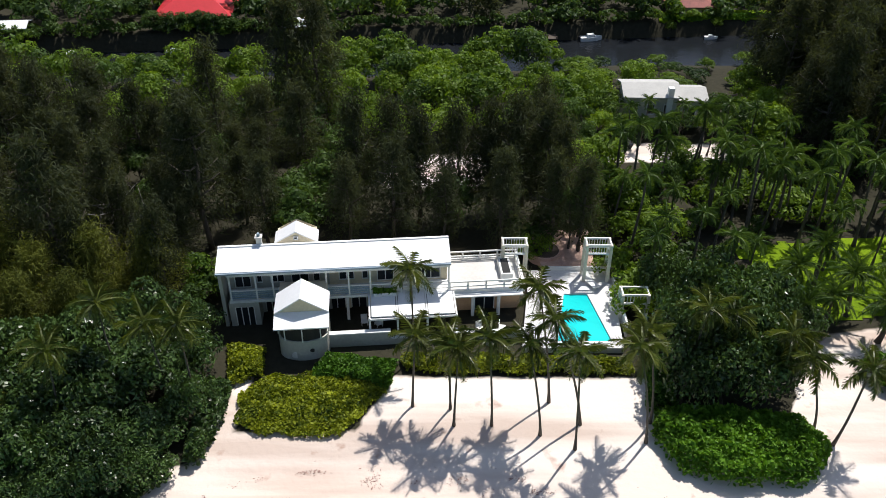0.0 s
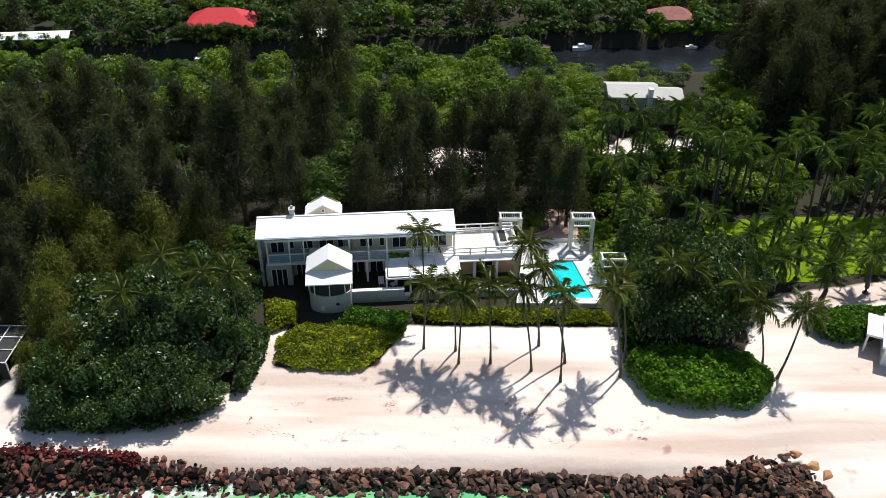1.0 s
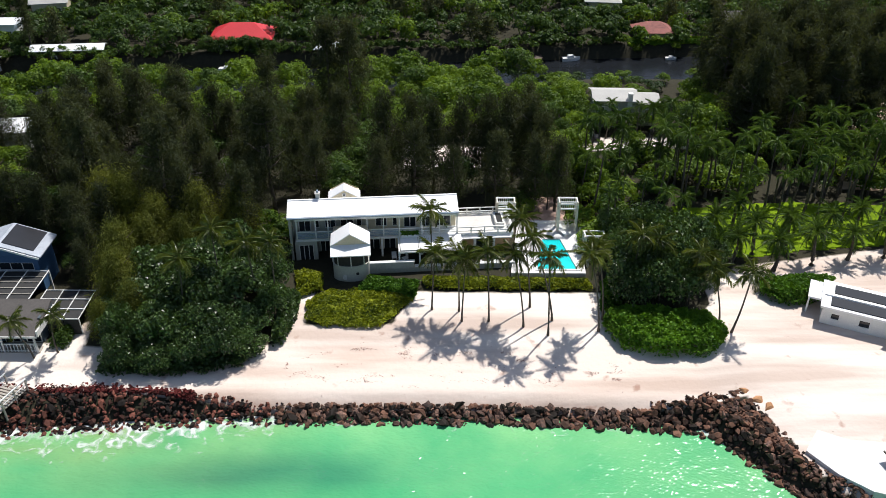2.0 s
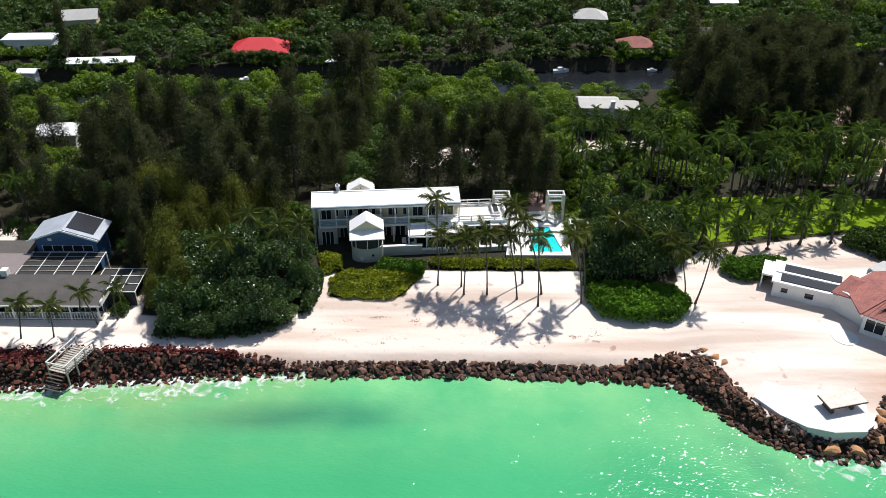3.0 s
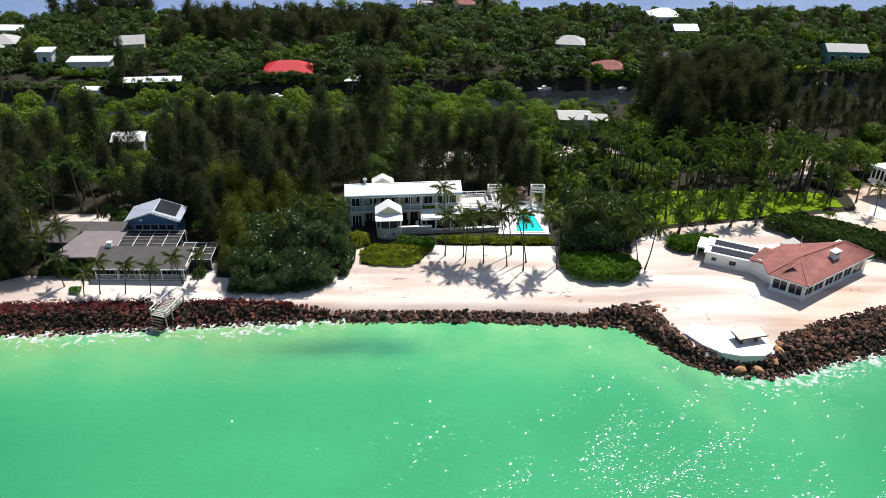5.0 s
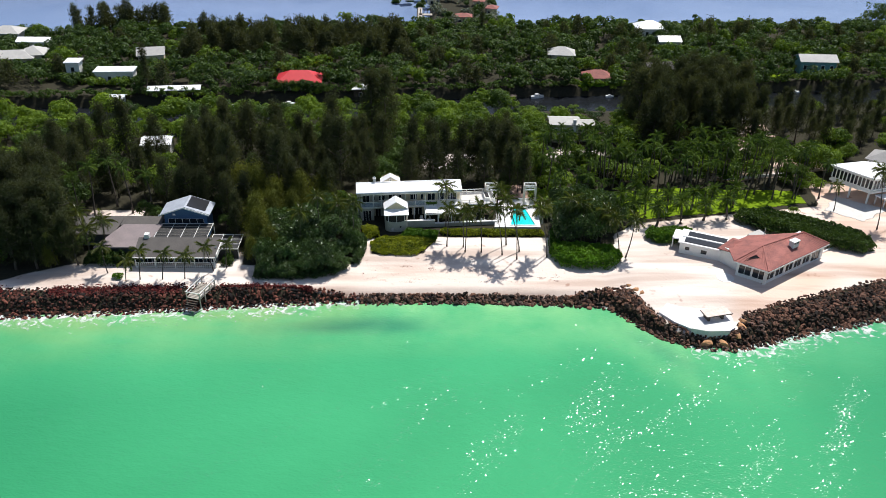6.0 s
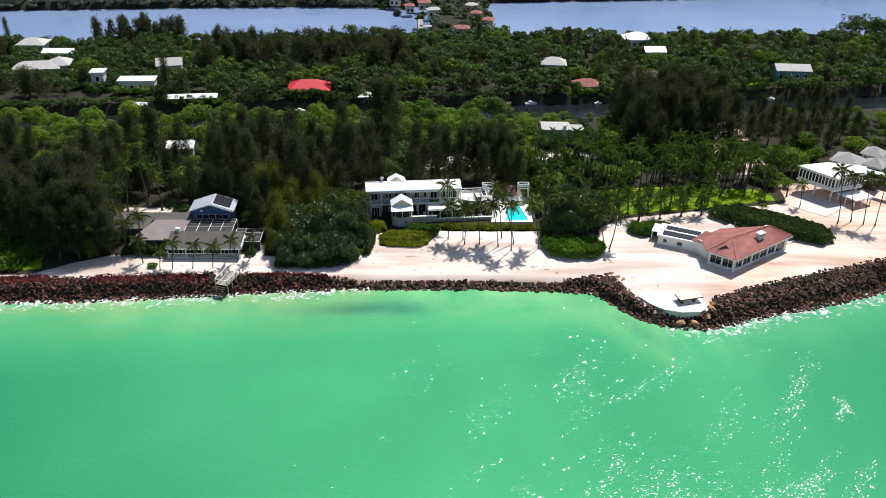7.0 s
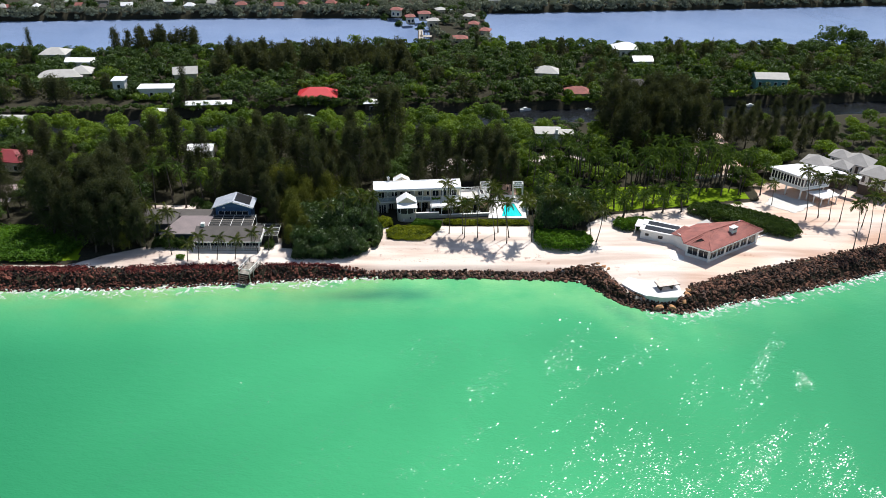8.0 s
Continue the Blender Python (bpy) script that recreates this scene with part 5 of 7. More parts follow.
for name_, p_, q_, n_ in (("window_wall", Vector((0.25, 0.25, 0)), Vector((7.3, -0.6, 0)), 11), ("side_window_wall", Vector((7.35, -0.55, 0)), Vector((10.4, 5.0, 0)), 9)):
    gw = part(name_, beam(bmesh.new(), p_ + Vector((0, 0, 7.72)), q_ + Vector((0, 0, 7.72)), 0.16, 0.34), WHITE, villa)
    part("sill", beam(bmesh.new(), p_ + Vector((0, 0, 5.76)), q_ + Vector((0, 0, 5.76)), 0.16, 0.32), WHITE, gw)
    part("pane", beam(bmesh.new(), p_ + Vector((0, 0, 6.73)), q_ + Vector((0, 0, 6.73)), 0.04, 1.64), GLASS, gw)
    for k in range(n_ + 1):
        f_ = p_.lerp(q_, k / n_)
        part("pilaster", boxes((f_.x - 0.09, f_.x + 0.09, f_.y - 0.09, f_.y + 0.09, 5.92, 7.55)), WHITE, gw)
for u, y_ in ((0.6, 0.5), (3.8, 0.1), (7.0, -0.3), (4.0, 4.7), (9.8, 5.0), (8.6, 7.2)):
    part("column", boxes((u - 0.14, u + 0.14, y_ - 0.14, y_ + 0.14, 1.8, 5.2)), WHITE, villa)
part("canopy", prism(bmesh.new(), [(7.8, 0.6), (11.6, -0.6), (13.6, 3.6), (11.0, 4.9)], 4.5, 4.72), ROOF_WHITE, villa)
for u, y_ in ((8.1, 0.7), (9.7, 0.2), (11.4, -0.3), (12.3, 1.6), (13.2, 3.4)):
    part("canopy_post", boxes((u - 0.1, u + 0.1, y_ - 0.1, y_ + 0.1, 1.8, 4.5)), WHITE, villa)
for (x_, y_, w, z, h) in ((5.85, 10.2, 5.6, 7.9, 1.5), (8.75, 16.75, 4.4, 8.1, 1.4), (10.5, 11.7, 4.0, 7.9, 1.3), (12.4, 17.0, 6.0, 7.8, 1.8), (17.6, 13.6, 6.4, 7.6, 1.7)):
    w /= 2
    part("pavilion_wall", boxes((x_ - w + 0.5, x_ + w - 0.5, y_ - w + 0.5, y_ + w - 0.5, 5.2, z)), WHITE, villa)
    # lower walls take the dark wood tone to paint in the undercroft's shade
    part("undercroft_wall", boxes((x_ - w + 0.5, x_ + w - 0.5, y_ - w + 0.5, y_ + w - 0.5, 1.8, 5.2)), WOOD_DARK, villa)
    for k in range(4):
        u = x_ - w + 0.8 + k * (2 * w - 1.6) / 3.6
        part("pavilion_window", boxes((u, u + 0.6, y_ - w + 0.46, y_ - w + 0.5, 5.8, z - 0.5)), GLASS, villa)
    part("pavilion_roof", hip_roof(bmesh.new(), x_ - w, x_ + w, y_ - w, y_ + w, z, h), ROOF_SHINGLE, villa, "pale grey shingle pyramid roof")
part("terrace_roof", boxes((9.5, 15.5, 8.2, 9.6, 7.2, 7.4)), ROOF_WHITE, villa)
fence = tagged(part("garden_wall", boxes((-7.5, 8.5, -0.1, 0.1, 1.6, 2.6)), WHITE), "long white garden wall behind the palms", "wall", kind="structure")
fence.matrix_world = pose(56.2, 74.7, 0, 0, 0, 9.9)



# ---- houses among the trees ----
def far_house(x, y, w, d, h, rz, roof_mat, style, wall_mat, label, rise=1.6, z0=2.0, wins=3, storeys=1, chimney=False):
    t = thing("house", label, "house", x, y, z0, rz, "houses among the trees")
    part("wall", boxes((-w / 2, w / 2, -d / 2, d / 2, -0.8, h)), wall_mat, t)
    if style == "hip":
        part("roof", hip_roof(bmesh.new(), -w / 2 - 0.5, w / 2 + 0.5, -d / 2 - 0.5, d / 2 + 0.5, h, rise), roof_mat, t)
    elif style == "gable":
        part("roof", gable_roof(bmesh.new(), -w / 2 - 0.4, w / 2 + 0.4, -d / 2 - 0.4, d / 2 + 0.4, h, rise), roof_mat, t)
        bm = bmesh.new()
        for s in (-1, 1):
            v = [bm.verts.new((s * w / 2, -d / 2, h)), bm.verts.new((s * w / 2, d / 2, h)), bm.verts.new((s * w / 2, 0, h + rise * d / (d + 0.8)))]
            bm.faces.new(v)
        part("gable", bm, wall_mat, t)
    else:
        part("roof", boxes((-w / 2 - 0.3, w / 2 + 0.3, -d / 2 - 0.3, d / 2 + 0.3, h, h + 0.25)), roof_mat, t)
    for s in range(storeys):
        zb = h - 2.1 - s * 2.6
        for k in range(wins):
            u = -w / 2 + w * (k + 0.5) / wins
            window(t, u - 0.45, u + 0.45, zb, zb + 1.2, -d / 2 - 0.04, bars=0)
    if chimney:
        part("chimney", boxes((w / 2 - 1.1, w / 2 - 0.5, -d / 2 - 0.3, -d / 2 + 0.3, 0, h + 1.0)), WHITE, t)
    return t


far_house(22.0, 92.4, 5.4, 4.0, 3.8, -1, ROOF_PALE, "gable", GREY_WALL, "white two-storey house with pale metal roof and chimney", 0.7, 2.2, 3, 1, True)
far_house(26.6, 92.6, 2.4, 3.4, 3.2, -1, ROOF_PALE, "gable", GREY_WALL, "small pale-roofed wing beside the white house", 0.7, 2.2, 1)
far_house(-34.6, 122.6, 9.5, 5.6, 1.9, 2, ROOF_RED, "hip", WHITE, "house with a bright red metal hip roof", 1.9, 2.2, 3)
far_house(-62.2, 117.8, 11, 2.6, 1.6, 6, ROOF_WHITE, "gable", WOOD_DARK, "long low house with white roof and dark timber walls", 0.6, 1.6, 5)
far_house(-87.5, 127.0, 3.0, 3.0, 4.2, 3, ROOF_WHITE, "flat", WHITE, "white modern tower block house", 1, 2.0, 1, 1)
far_house(-77.3, 124.6, 8.5, 3.4, 3.0, 3, ROOF_WHITE, "flat", WHITE, "white modern flat-roofed house with tall windows", 1, 2.0, 4, 1)
far_house(-106.5, 136.6, 11, 5, 2.4, 8, ROOF_PALE, "hip", CREAM, "house with sprawling pale tan hip roof", 1.4, 2.0)
far_house(-101.5, 138.5, 5, 5, 2.8, 8, ROOF_PALE, "hip", CREAM, "pale tan hip-roofed wing of a house", 1.6, 2.0, 2)
far_house(-115.5, 156.5, 7, 5, 2.8, 0, ROOF_PALE, "hip", WHITE, "grey hip-roofed house near the bay", 1.4, 2.0)
far_house(-105.5, 149.5, 8, 4, 2.6, 0, ROOF_WHITE, "gable", WHITE, "white-roofed house near the bay", 0.7, 2.0)
far_house(-73.0, 138.5, 6, 4, 2.8, 12, ROOF_PALE, "gable", CREAM, "grey gabled house among dark trees", 1.5, 2.0, 2)
far_house(35.4, 128.6, 6.0, 4.0, 1.3, 0, TILE_RED, "hip", CREAM, "low house with orange-red tile roof by the canal", 1.4, 2.0, 3)
far_house(28.7, 142.4, 6.0, 4.4, 2.6, -6, ROOF_PALE, "hip", CREAM, "cream house with grey hip roof", 1.5, 2.0, 2)
far_house(56.5, 166.5, 7.0, 5.0, 2.8, 0, ROOF_WHITE, "hip", WHITE, "white house with white pyramid roof", 1.6, 2.0, 4)
far_house(59.2, 155.2, 5.4, 4.0, 2.4, 2, ROOF_WHITE, "gable", GREY_WALL, "house with a bright white sloping roof", 1.0, 2.0, 2)
far_house(51.0, 132.6, 6.0, 4.0, 2.2, 10, ROOF_GREY, "gable", GREY_WALL, "dark grey gabled house by the canal", 1.2, 2.0, 2)
far_house(91.0, 136.0, 8.6, 4.6, 3.4, -3, ROOF_PALE, "gable", TEAL_WALL, "teal two-storey house with pale metal roof", 1.2, 2.0, 4, 1)
far_house(-56.6, 84.5, 5.0, 4.0, 2.4, 5, ROOF_WHITE, "gable", WHITE, "white-roofed cottage among trees", 0.7, 2.2, 2)
far_house(-96.5, 79.5, 8.0, 6.0, 2.4, -8, material("maroon_roof", (0.25, 0.035, 0.04), None, 0.5, 0.6, 0.1), "hip", CREAM, "house with a maroon hip roof", 1.3, 2.2, 3)
far_house(-105.8, 102.0, 6.0, 4.0, 2.4, 0, ROOF_PALE, "gable", WHITE, "pale-roofed cottage by the canal", 0.7, 2.2, 2)
far_house(-73.5, 113.2, 2.6, 1.8, 1.4, 0, ROOF_WHITE, "gable", WHITE, "small white boathouse on the canal", 0.4, 1.4, 1)
far_house(-20.6, 120.6, 3.2, 2.4, 1.4, 8, ROOF_WHITE, "hip", WOOD_DARK, "small white-roofed boathouse on the canal", 0.7, 1.4, 1)
far_house(57.0, 96.0, 5.0, 4.0, 3.0, 30, CONCRETE, "flat", WHITE, "pale low building behind dark trees", 1, 2.2, 2)
r_ = random.Random(12)
for x_, y_, m_ in ((-16, 217, TILE_RED), (-11, 208, TILE_RED), (-6, 212, TILE_RED), (0, 219, ROOF_PALE), (4, 220, ROOF_WHITE), (10, 208, ROOF_PALE), (14.5, 190, TILE_RED), (5.5, 181, TILE_RED), (11, 198, TILE_RED), (-3, 203, ROOF_PALE)):
    far_house(x_, y_, r_.uniform(2.6, 4.2), r_.uniform(2, 2.8), r_.uniform(1.4, 2.0), r_.uniform(-20, 20), m_, "hip", CREAM, "waterfront house with tiled hip roof on the peninsula", 0.8, 2.0, 2)
for k in range(58):
    x_ = -170 + k * 6.2 + r_.uniform(-2.5, 2.5)
    if -20 < x_ < 18:
        continue
    y_ = float(bay_far(x_)) + r_.uniform(4, 7) + (r_.random() < 0.4) * r_.uniform(4, 10)
    far_house(x_, y_, r_.uniform(1.8, 4.0), r_.uniform(1.6, 2.2), r_.uniform(1.2, 2.0), r_.uniform(-15, 15), r_.choice([ROOF_PALE, ROOF_WHITE, TILE_RED, ROOF_GREY, ROOF_PALE]), r_.choice(["hip", "gable"]), r_.choice([CREAM, WHITE, GREY_WALL]), "small waterfront house on the far shore", 1.0, 2.0, 2)


def boat(x, y, rz, s, label):
    b = thing("motor_boat", label, "boat", x, y, 0.0, rz, "moored boats")
    bm = bmesh.new()
    prism(bm, [(-1.6 * s, -0.55 * s), (0.9 * s, -0.6 * s), (2.0 * s, 0), (0.9 * s, 0.6 * s), (-1.6 * s, 0.55 * s)], -0.15, 0.55 * s)
    part("hull", bm, WHITE, b)
    part("cabin", boxes((-0.5 * s, 0.6 * s, -0.4 * s, 0.4 * s, 0.55 * s, 1.0 * s), bev=0.05), WHITE, b)
    part("windscreen", boxes((0.6 * s, 0.64 * s, -0.38 * s, 0.38 * s, 0.6 * s, 0.95 * s)), GLASS, b)
    part("outboard", boxes((-1.85 * s, -1.6 * s, -0.15 * s, 0.15 * s, 0.0, 0.7 * s)), DARK, b)


for q in ((20.4, 122.0, 12, 0.9), (37.6, 122.8, 5, 0.55), (83, 126.6, 3, 0.7), (-36.5, 116.2, -5, 0.8), (-50, 115.0, 0, 0.8), (47, 123.4, 8, 0.6)):
    boat(*q, "small white motor boat moored on the canal")
dock = thing("dock", "grey wooden dock with mooring piles in the bay", "dock")
part("deck", boxes((-7.5, 0.5, 190.0, 192.0, 0.9, 1.1), (-8.0, -6.6, 184, 199, 0.9, 1.1)), WOOD_GREY, dock)
for k in range(9):
    part("mooring_post", boxes((-8.2 + k, -8.0 + k, 192.2, 192.4, -1.5, 2.4)), WOOD_DARK, dock)
for k, x_ in enumerate((14, 54)):
    d_ = thing("dock", "short grey wooden dock on the canal bank", "dock", x_, float(canal_far(x_)) - 0.8, 0, 5, "canal docks")
    part("deck", boxes((-1.6, 1.6, -0.9, 0.9, 0.55, 0.68)), WOOD_DARK, d_)
    for a in (-1.5, 1.5):
        for b in (-0.8, 0.8):
            part("mooring_post", boxes((a - 0.08, a + 0.08, b - 0.08, b + 0.08, -1.5, 0.9)), WOOD_DARK, d_)
car = thing("parked_car", "dark car parked on the sandy drive", "car", 18.4, 86.0, 2.22, 10)
part("body", boxes((-1.1, 1.1, -0.5, 0.5, 0.2, 0.55), bev=0.08), CAR_DARK, car)
part("cabin", boxes((-0.6, 0.55, -0.42, 0.42, 0.55, 0.88), bev=0.1), GLASS, car)
for a in (-0.7, 0.7):
    for b in (-0.5, 0.5):
        part("wheel", tube(bmesh.new(), [(a, b - 0.06, 0.2), (a, b + 0.06, 0.2)], [0.2, 0.2], 12), DARK, car)
umb = thing("teal_canopy", "teal cloth canopy at the trees' edge", "canopy", 10.6, 77.5, 2.2)
part("cloth", hip_roof(bmesh.new(), -1.2, 1.2, -1.0, 1.0, 2.1, 0.5, 0.04), TEAL_CLOTH, umb)
for a in (-1.1, 1.1):
    for b in (-0.9, 0.9):
        part("pole", boxes((a - 0.04, a + 0.04, b - 0.04, b + 0.04, -0.3, 2.1)), WHITE, umb)

# ---- plants ----
R = np.random.RandomState(7)


def unit(n):
    v = R.normal(size=(n, 3))
    return v / np.linalg.norm(v, axis=1, keepdims=True)


def leaf_quads(c, ax, width, length, flat=0.0, face=None):
    """Four-sided leaves: centre, long axis, width and length; random roll, or turned to a side."""
    n = len(c)
    r = unit(n) if face is None else face
    if flat:
        r[:, 2] *= 1 - flat
    s = np.cross(ax, r)
    s /= np.linalg.norm(s, axis=1, keepdims=True) + 1e-9
    w, h = np.broadcast_to(width, n)[:, None] / 2, np.broadcast_to(length, n)[:, None] / 2
    return np.stack([c - ax * h, c + s * w, c + ax * h, c - s * w], 1)


def leaf_tips(c, ax, width, length, face=None):
    """Three-sided pointed leaves, broad at the stalk."""
    n = len(c)
    s = np.cross(ax, unit(n) if face is None else face)
    s /= np.linalg.norm(s, axis=1, keepdims=True) + 1e-9
    w, h = np.broadcast_to(width, n)[:, None] / 2, np.broadcast_to(length, n)[:, None] / 2
    return np.stack([c - ax * h + s * w, c - ax * h - s * w, c + ax * h], 1)


def crown_broad(radius, tall, base, leaves, size, clumps=26, turn=0.55):
    """A rounded, uneven crown: leaves on the shells of many overlapping clumps."""
    d = unit(clumps)
    d[:, 2] = np.abs(d[:, 2]) * 1.1 - 0.25
    rad = R.uniform(0.55, 1.0, clumps)[:, None]
    cc = d * rad * np.array([radius, radius, tall]) * 0.82
    cr = R.uniform(0.26, 0.44, clumps) * radius
    per = leaves // clumps
    out = []
    for k in range(clumps):
        u = unit(per)
        u[:, 2] = np.where(u[:, 2] < -0.3, -u[:, 2], u[:, 2])
        p = cc[k] + u * cr[k] * R.uniform(0.75, 1.08, per)[:, None] * np.array([1, 1, 0.8])
        ax = np.cross(u, unit(per)) + unit(per) * 0.3
        ax /= np.linalg.norm(ax, axis=1, keepdims=True)
        out.append(leaf_tips(p, ax, size * R.uniform(0.5, 0.8, per), size * R.uniform(0.8, 1.3, per), u + unit(per) * turn))
    V = np.concatenate(out)
    V[:, :, 2] += base
    return V


def crown_casuarina(h, radius, leaves, size=0.75, wide=1.0):
    """A tall feathery crown: drooping tufts of thin needles along rising limbs."""
    limbs = min(70, leaves // 12)
    out = []
    per = leaves // limbs
    for k in range(limbs):
        f = (k + R.uniform(0, 1)) / limbs
        z0 = h * (0.16 + 0.78 * f)
        reach = radius * (1.0 - 0.8 * f ** 1.4) * R.uniform(0.55, 1.15)
        a = R.uniform(0, 2 * np.pi)
        t = R.uniform(0.15, 1.0, per) ** 0.7
        base = np.stack([np.cos(a) * reach * t, np.sin(a) * reach * t, z0 + h * 0.11 * t], 1)
        p = base + R.normal(size=(per, 3)) * np.array([0.40, 0.40, 0.46])
        ax = np.stack([np.cos(a) * 0.4 + R.normal(size=per) * 0.4, np.sin(a) * 0.4 + R.normal(size=per) * 0.4, R.normal(size=per) * 0.5 - 0.35], 1)
        ax /= np.linalg.norm(ax, axis=1, keepdims=True)
        out.append(leaf_tips(p, ax, wide * R.uniform(0.06, 0.13, per), size * R.uniform(0.6, 1.3, per)))
    return np.concatenate(out)


def wood(h, r0, spread, limbs, seed, bare=0.0):
    """Tapered trunk with rising limbs."""
    q = random.Random(seed)
    bm = bmesh.new()
    pts = [(0.12 * math.sin(k * 1.3 + seed), 0.12 * math.cos(k * 1.7 + seed), -0.5 + (h + 0.5) * k / 6) for k in range(7)]
    tube(bm, pts, [r0 * (1 - 0.13 * k) for k in range(7)], 6)
    for k in range(limbs):
        z = h * q.uniform(0.3, 0.9)
        a, L = q.uniform(0, 6.28), spread * q.uniform(0.5, 1.0)
        s = Vector((0, 0, z))
        e = s + Vector((math.cos(a) * L, math.sin(a) * L, L * q.uniform(0.3, 0.8)))
        m = (s + e) / 2 + Vector((0, 0, -0.1 * L))
        tube(bm, [s, m, e], [r0 * 0.4, r0 * 0.28, r0 * 0.08], 4)
        if bare:
            for _ in range(3):
                f = m + (e - m) * q.uniform(0.2, 0.9)
                tube(bm, [f, f + Vector((q.uniform(-1, 1), q.uniform(-1, 1), q.uniform(-0.2, 1))) * L * 0.4], [r0 * 0.12, r0 * 0.03], 4)
    return bm


PROTO = {}


def tree_proto(key, name, label, category, crown, crown_mat, trunk_bm, trunk_mat=None):
    t = thing(name, label, category, 0, 0, -60)
    part("trunk", trunk_bm, trunk_mat or BARK, t, smooth=True)
    quads("crown", crown, crown_mat, t)
    PROTO.setdefault(key, []).append(t)


USED = set()


def plant(key, x, y, s=1.0, sz=None, k=None, z=None):
    """Sets one plant of a kind; the first use takes the master itself."""
    ps = PROTO[key]
    p = ps[R.randint(len(ps)) if k is None else k % len(ps)]
    m = pose(x, y, (float(height(x, y)) if z is None else z) - 0.05, 0, 0, R.uniform(0, 360)) @ Matrix.Diagonal((s, s, sz or s, 1))
    if p.name in USED:
        c = copy_thing(p, m)
        c.matrix_world = m
    else:
        USED.add(p.name)
        p.matrix_world = m


for k in range(4):
    tree_proto("casu", "casuarina_tree", "tall dark feathery casuarina with drooping needles", "tree", crown_casuarina(12.0, 2.9 + 0.3 * k, 3900, 0.66), L_CASU, wood(11.0, 0.26, 2.2, 9, k))
for k in range(2):
    tree_proto("olive", "young_casuarina_tree", "bushy olive-brown young casuarina", "tree", crown_casuarina(6.5, 2.8, 6000, 0.44, 0.62), L_OLIVE, wood(5.6, 0.16, 1.8, 8, 20 + k))
for k in range(4):
    tree_proto("broad", "broadleaf_tree", "dense dark green broadleaf tree", "tree", crown_broad(3.4, 2.9 + 0.5 * k, 3.9, 1900, 0.44, 20 + 5 * k), L_BROAD, wood(4.8, 0.22, 2.2, 6, 30 + k))
for k in range(4):
    tree_proto("bright", "mangrove_tree", "bright yellow-green mangrove tree with rounded crown", "tree", crown_broad(3.4, 2.4 + 0.5 * k, 3.7, 1900, 0.44, 20 + 5 * k), L_BRIGHT, wood(4.6, 0.2, 2.2, 6, 40 + k))
for k in range(3):
    tree_proto("grape", "seagrape_tree", "low spreading seagrape with glossy round leaves", "tree", crown_broad(2.7, 2.1, 2.2, 4800, 0.27, 34, 1.6), L_GRAPE, wood(2.6, 0.16, 2.0, 6, 50 + k))
for k in range(3):
    tree_proto("bush", "green_bush", "rounded green bush below the palms", "bush", crown_broad(2.6, 2.0, 1.7, 860, 0.44, 14), L_BRIGHT if k else L_BROAD, wood(1.8, 0.1, 1.4, 4, 60 + k))
for k in range(1):
    t_ = thing("dead_tree", "bare grey dead tree with forked branches", "tree", 0, 0, -60)
    part("trunk", wood(7.0, 0.2, 3.2, 16, 77, 1.0), DEAD_WOOD, t_, smooth=True)
    PROTO["dead"] = [t_]


for k in range(2):
    tree_proto("spire", "norfolk_pine", "narrow dark pointed conifer standing above the woods", "tree", crown_casuarina(11.0, 1.15, 2400, 0.5), L_CASU, wood(10.2, 0.18, 0.7, 8, 80 + k))


# palms
def frond_mesh(length, droop, leaf, pairs, mat, lift=0.6, stiff=0.0):
    """One feather leaf along +x: an arching rib with drooping leaflets on both sides."""
    ts = np.linspace(0, 1, 10)
    def rib(t):
        return np.stack([length * (t - 0.18 * droop * t * t), t * 0, length * (lift * t - (0.55 + 0.5 * droop) * t * t)], -1)
    P = rib(ts)
    Q = []
    for i in range(9):
        w0, w1 = 0.045 * (1 - 0.8 * ts[i]), 0.045 * (1 - 0.8 * ts[i + 1])
        Q.append([P[i] + [0, -w0, 0], P[i] + [0, w0, 0], P[i + 1] + [0, w1, 0], P[i + 1] + [0, -w1, 0]])
    for i in range(pairs):
        t = 0.14 + 0.86 * (i + 0.5) / pairs
        b = rib(np.array([t]))[0]
        L = leaf * math.sin(math.pi * min(1, 0.18 + 0.80 * t)) ** 0.6
        for s in (-1, 1):
            d = np.array([0.55, s * 0.9, -0.42 + stiff + R.normal() * 0.28])
            d /= np.linalg.norm(d)
            w = np.array([0.015, 0, 0.006])
            L *= R.uniform(0.75, 1.15)
            Q.append([b - w, b + w, b + d * L * 0.6 + w * 0.9, b + d * L + np.array([0.0, 0, -0.22 * L * (1 - stiff)])])
    return np.array(Q)


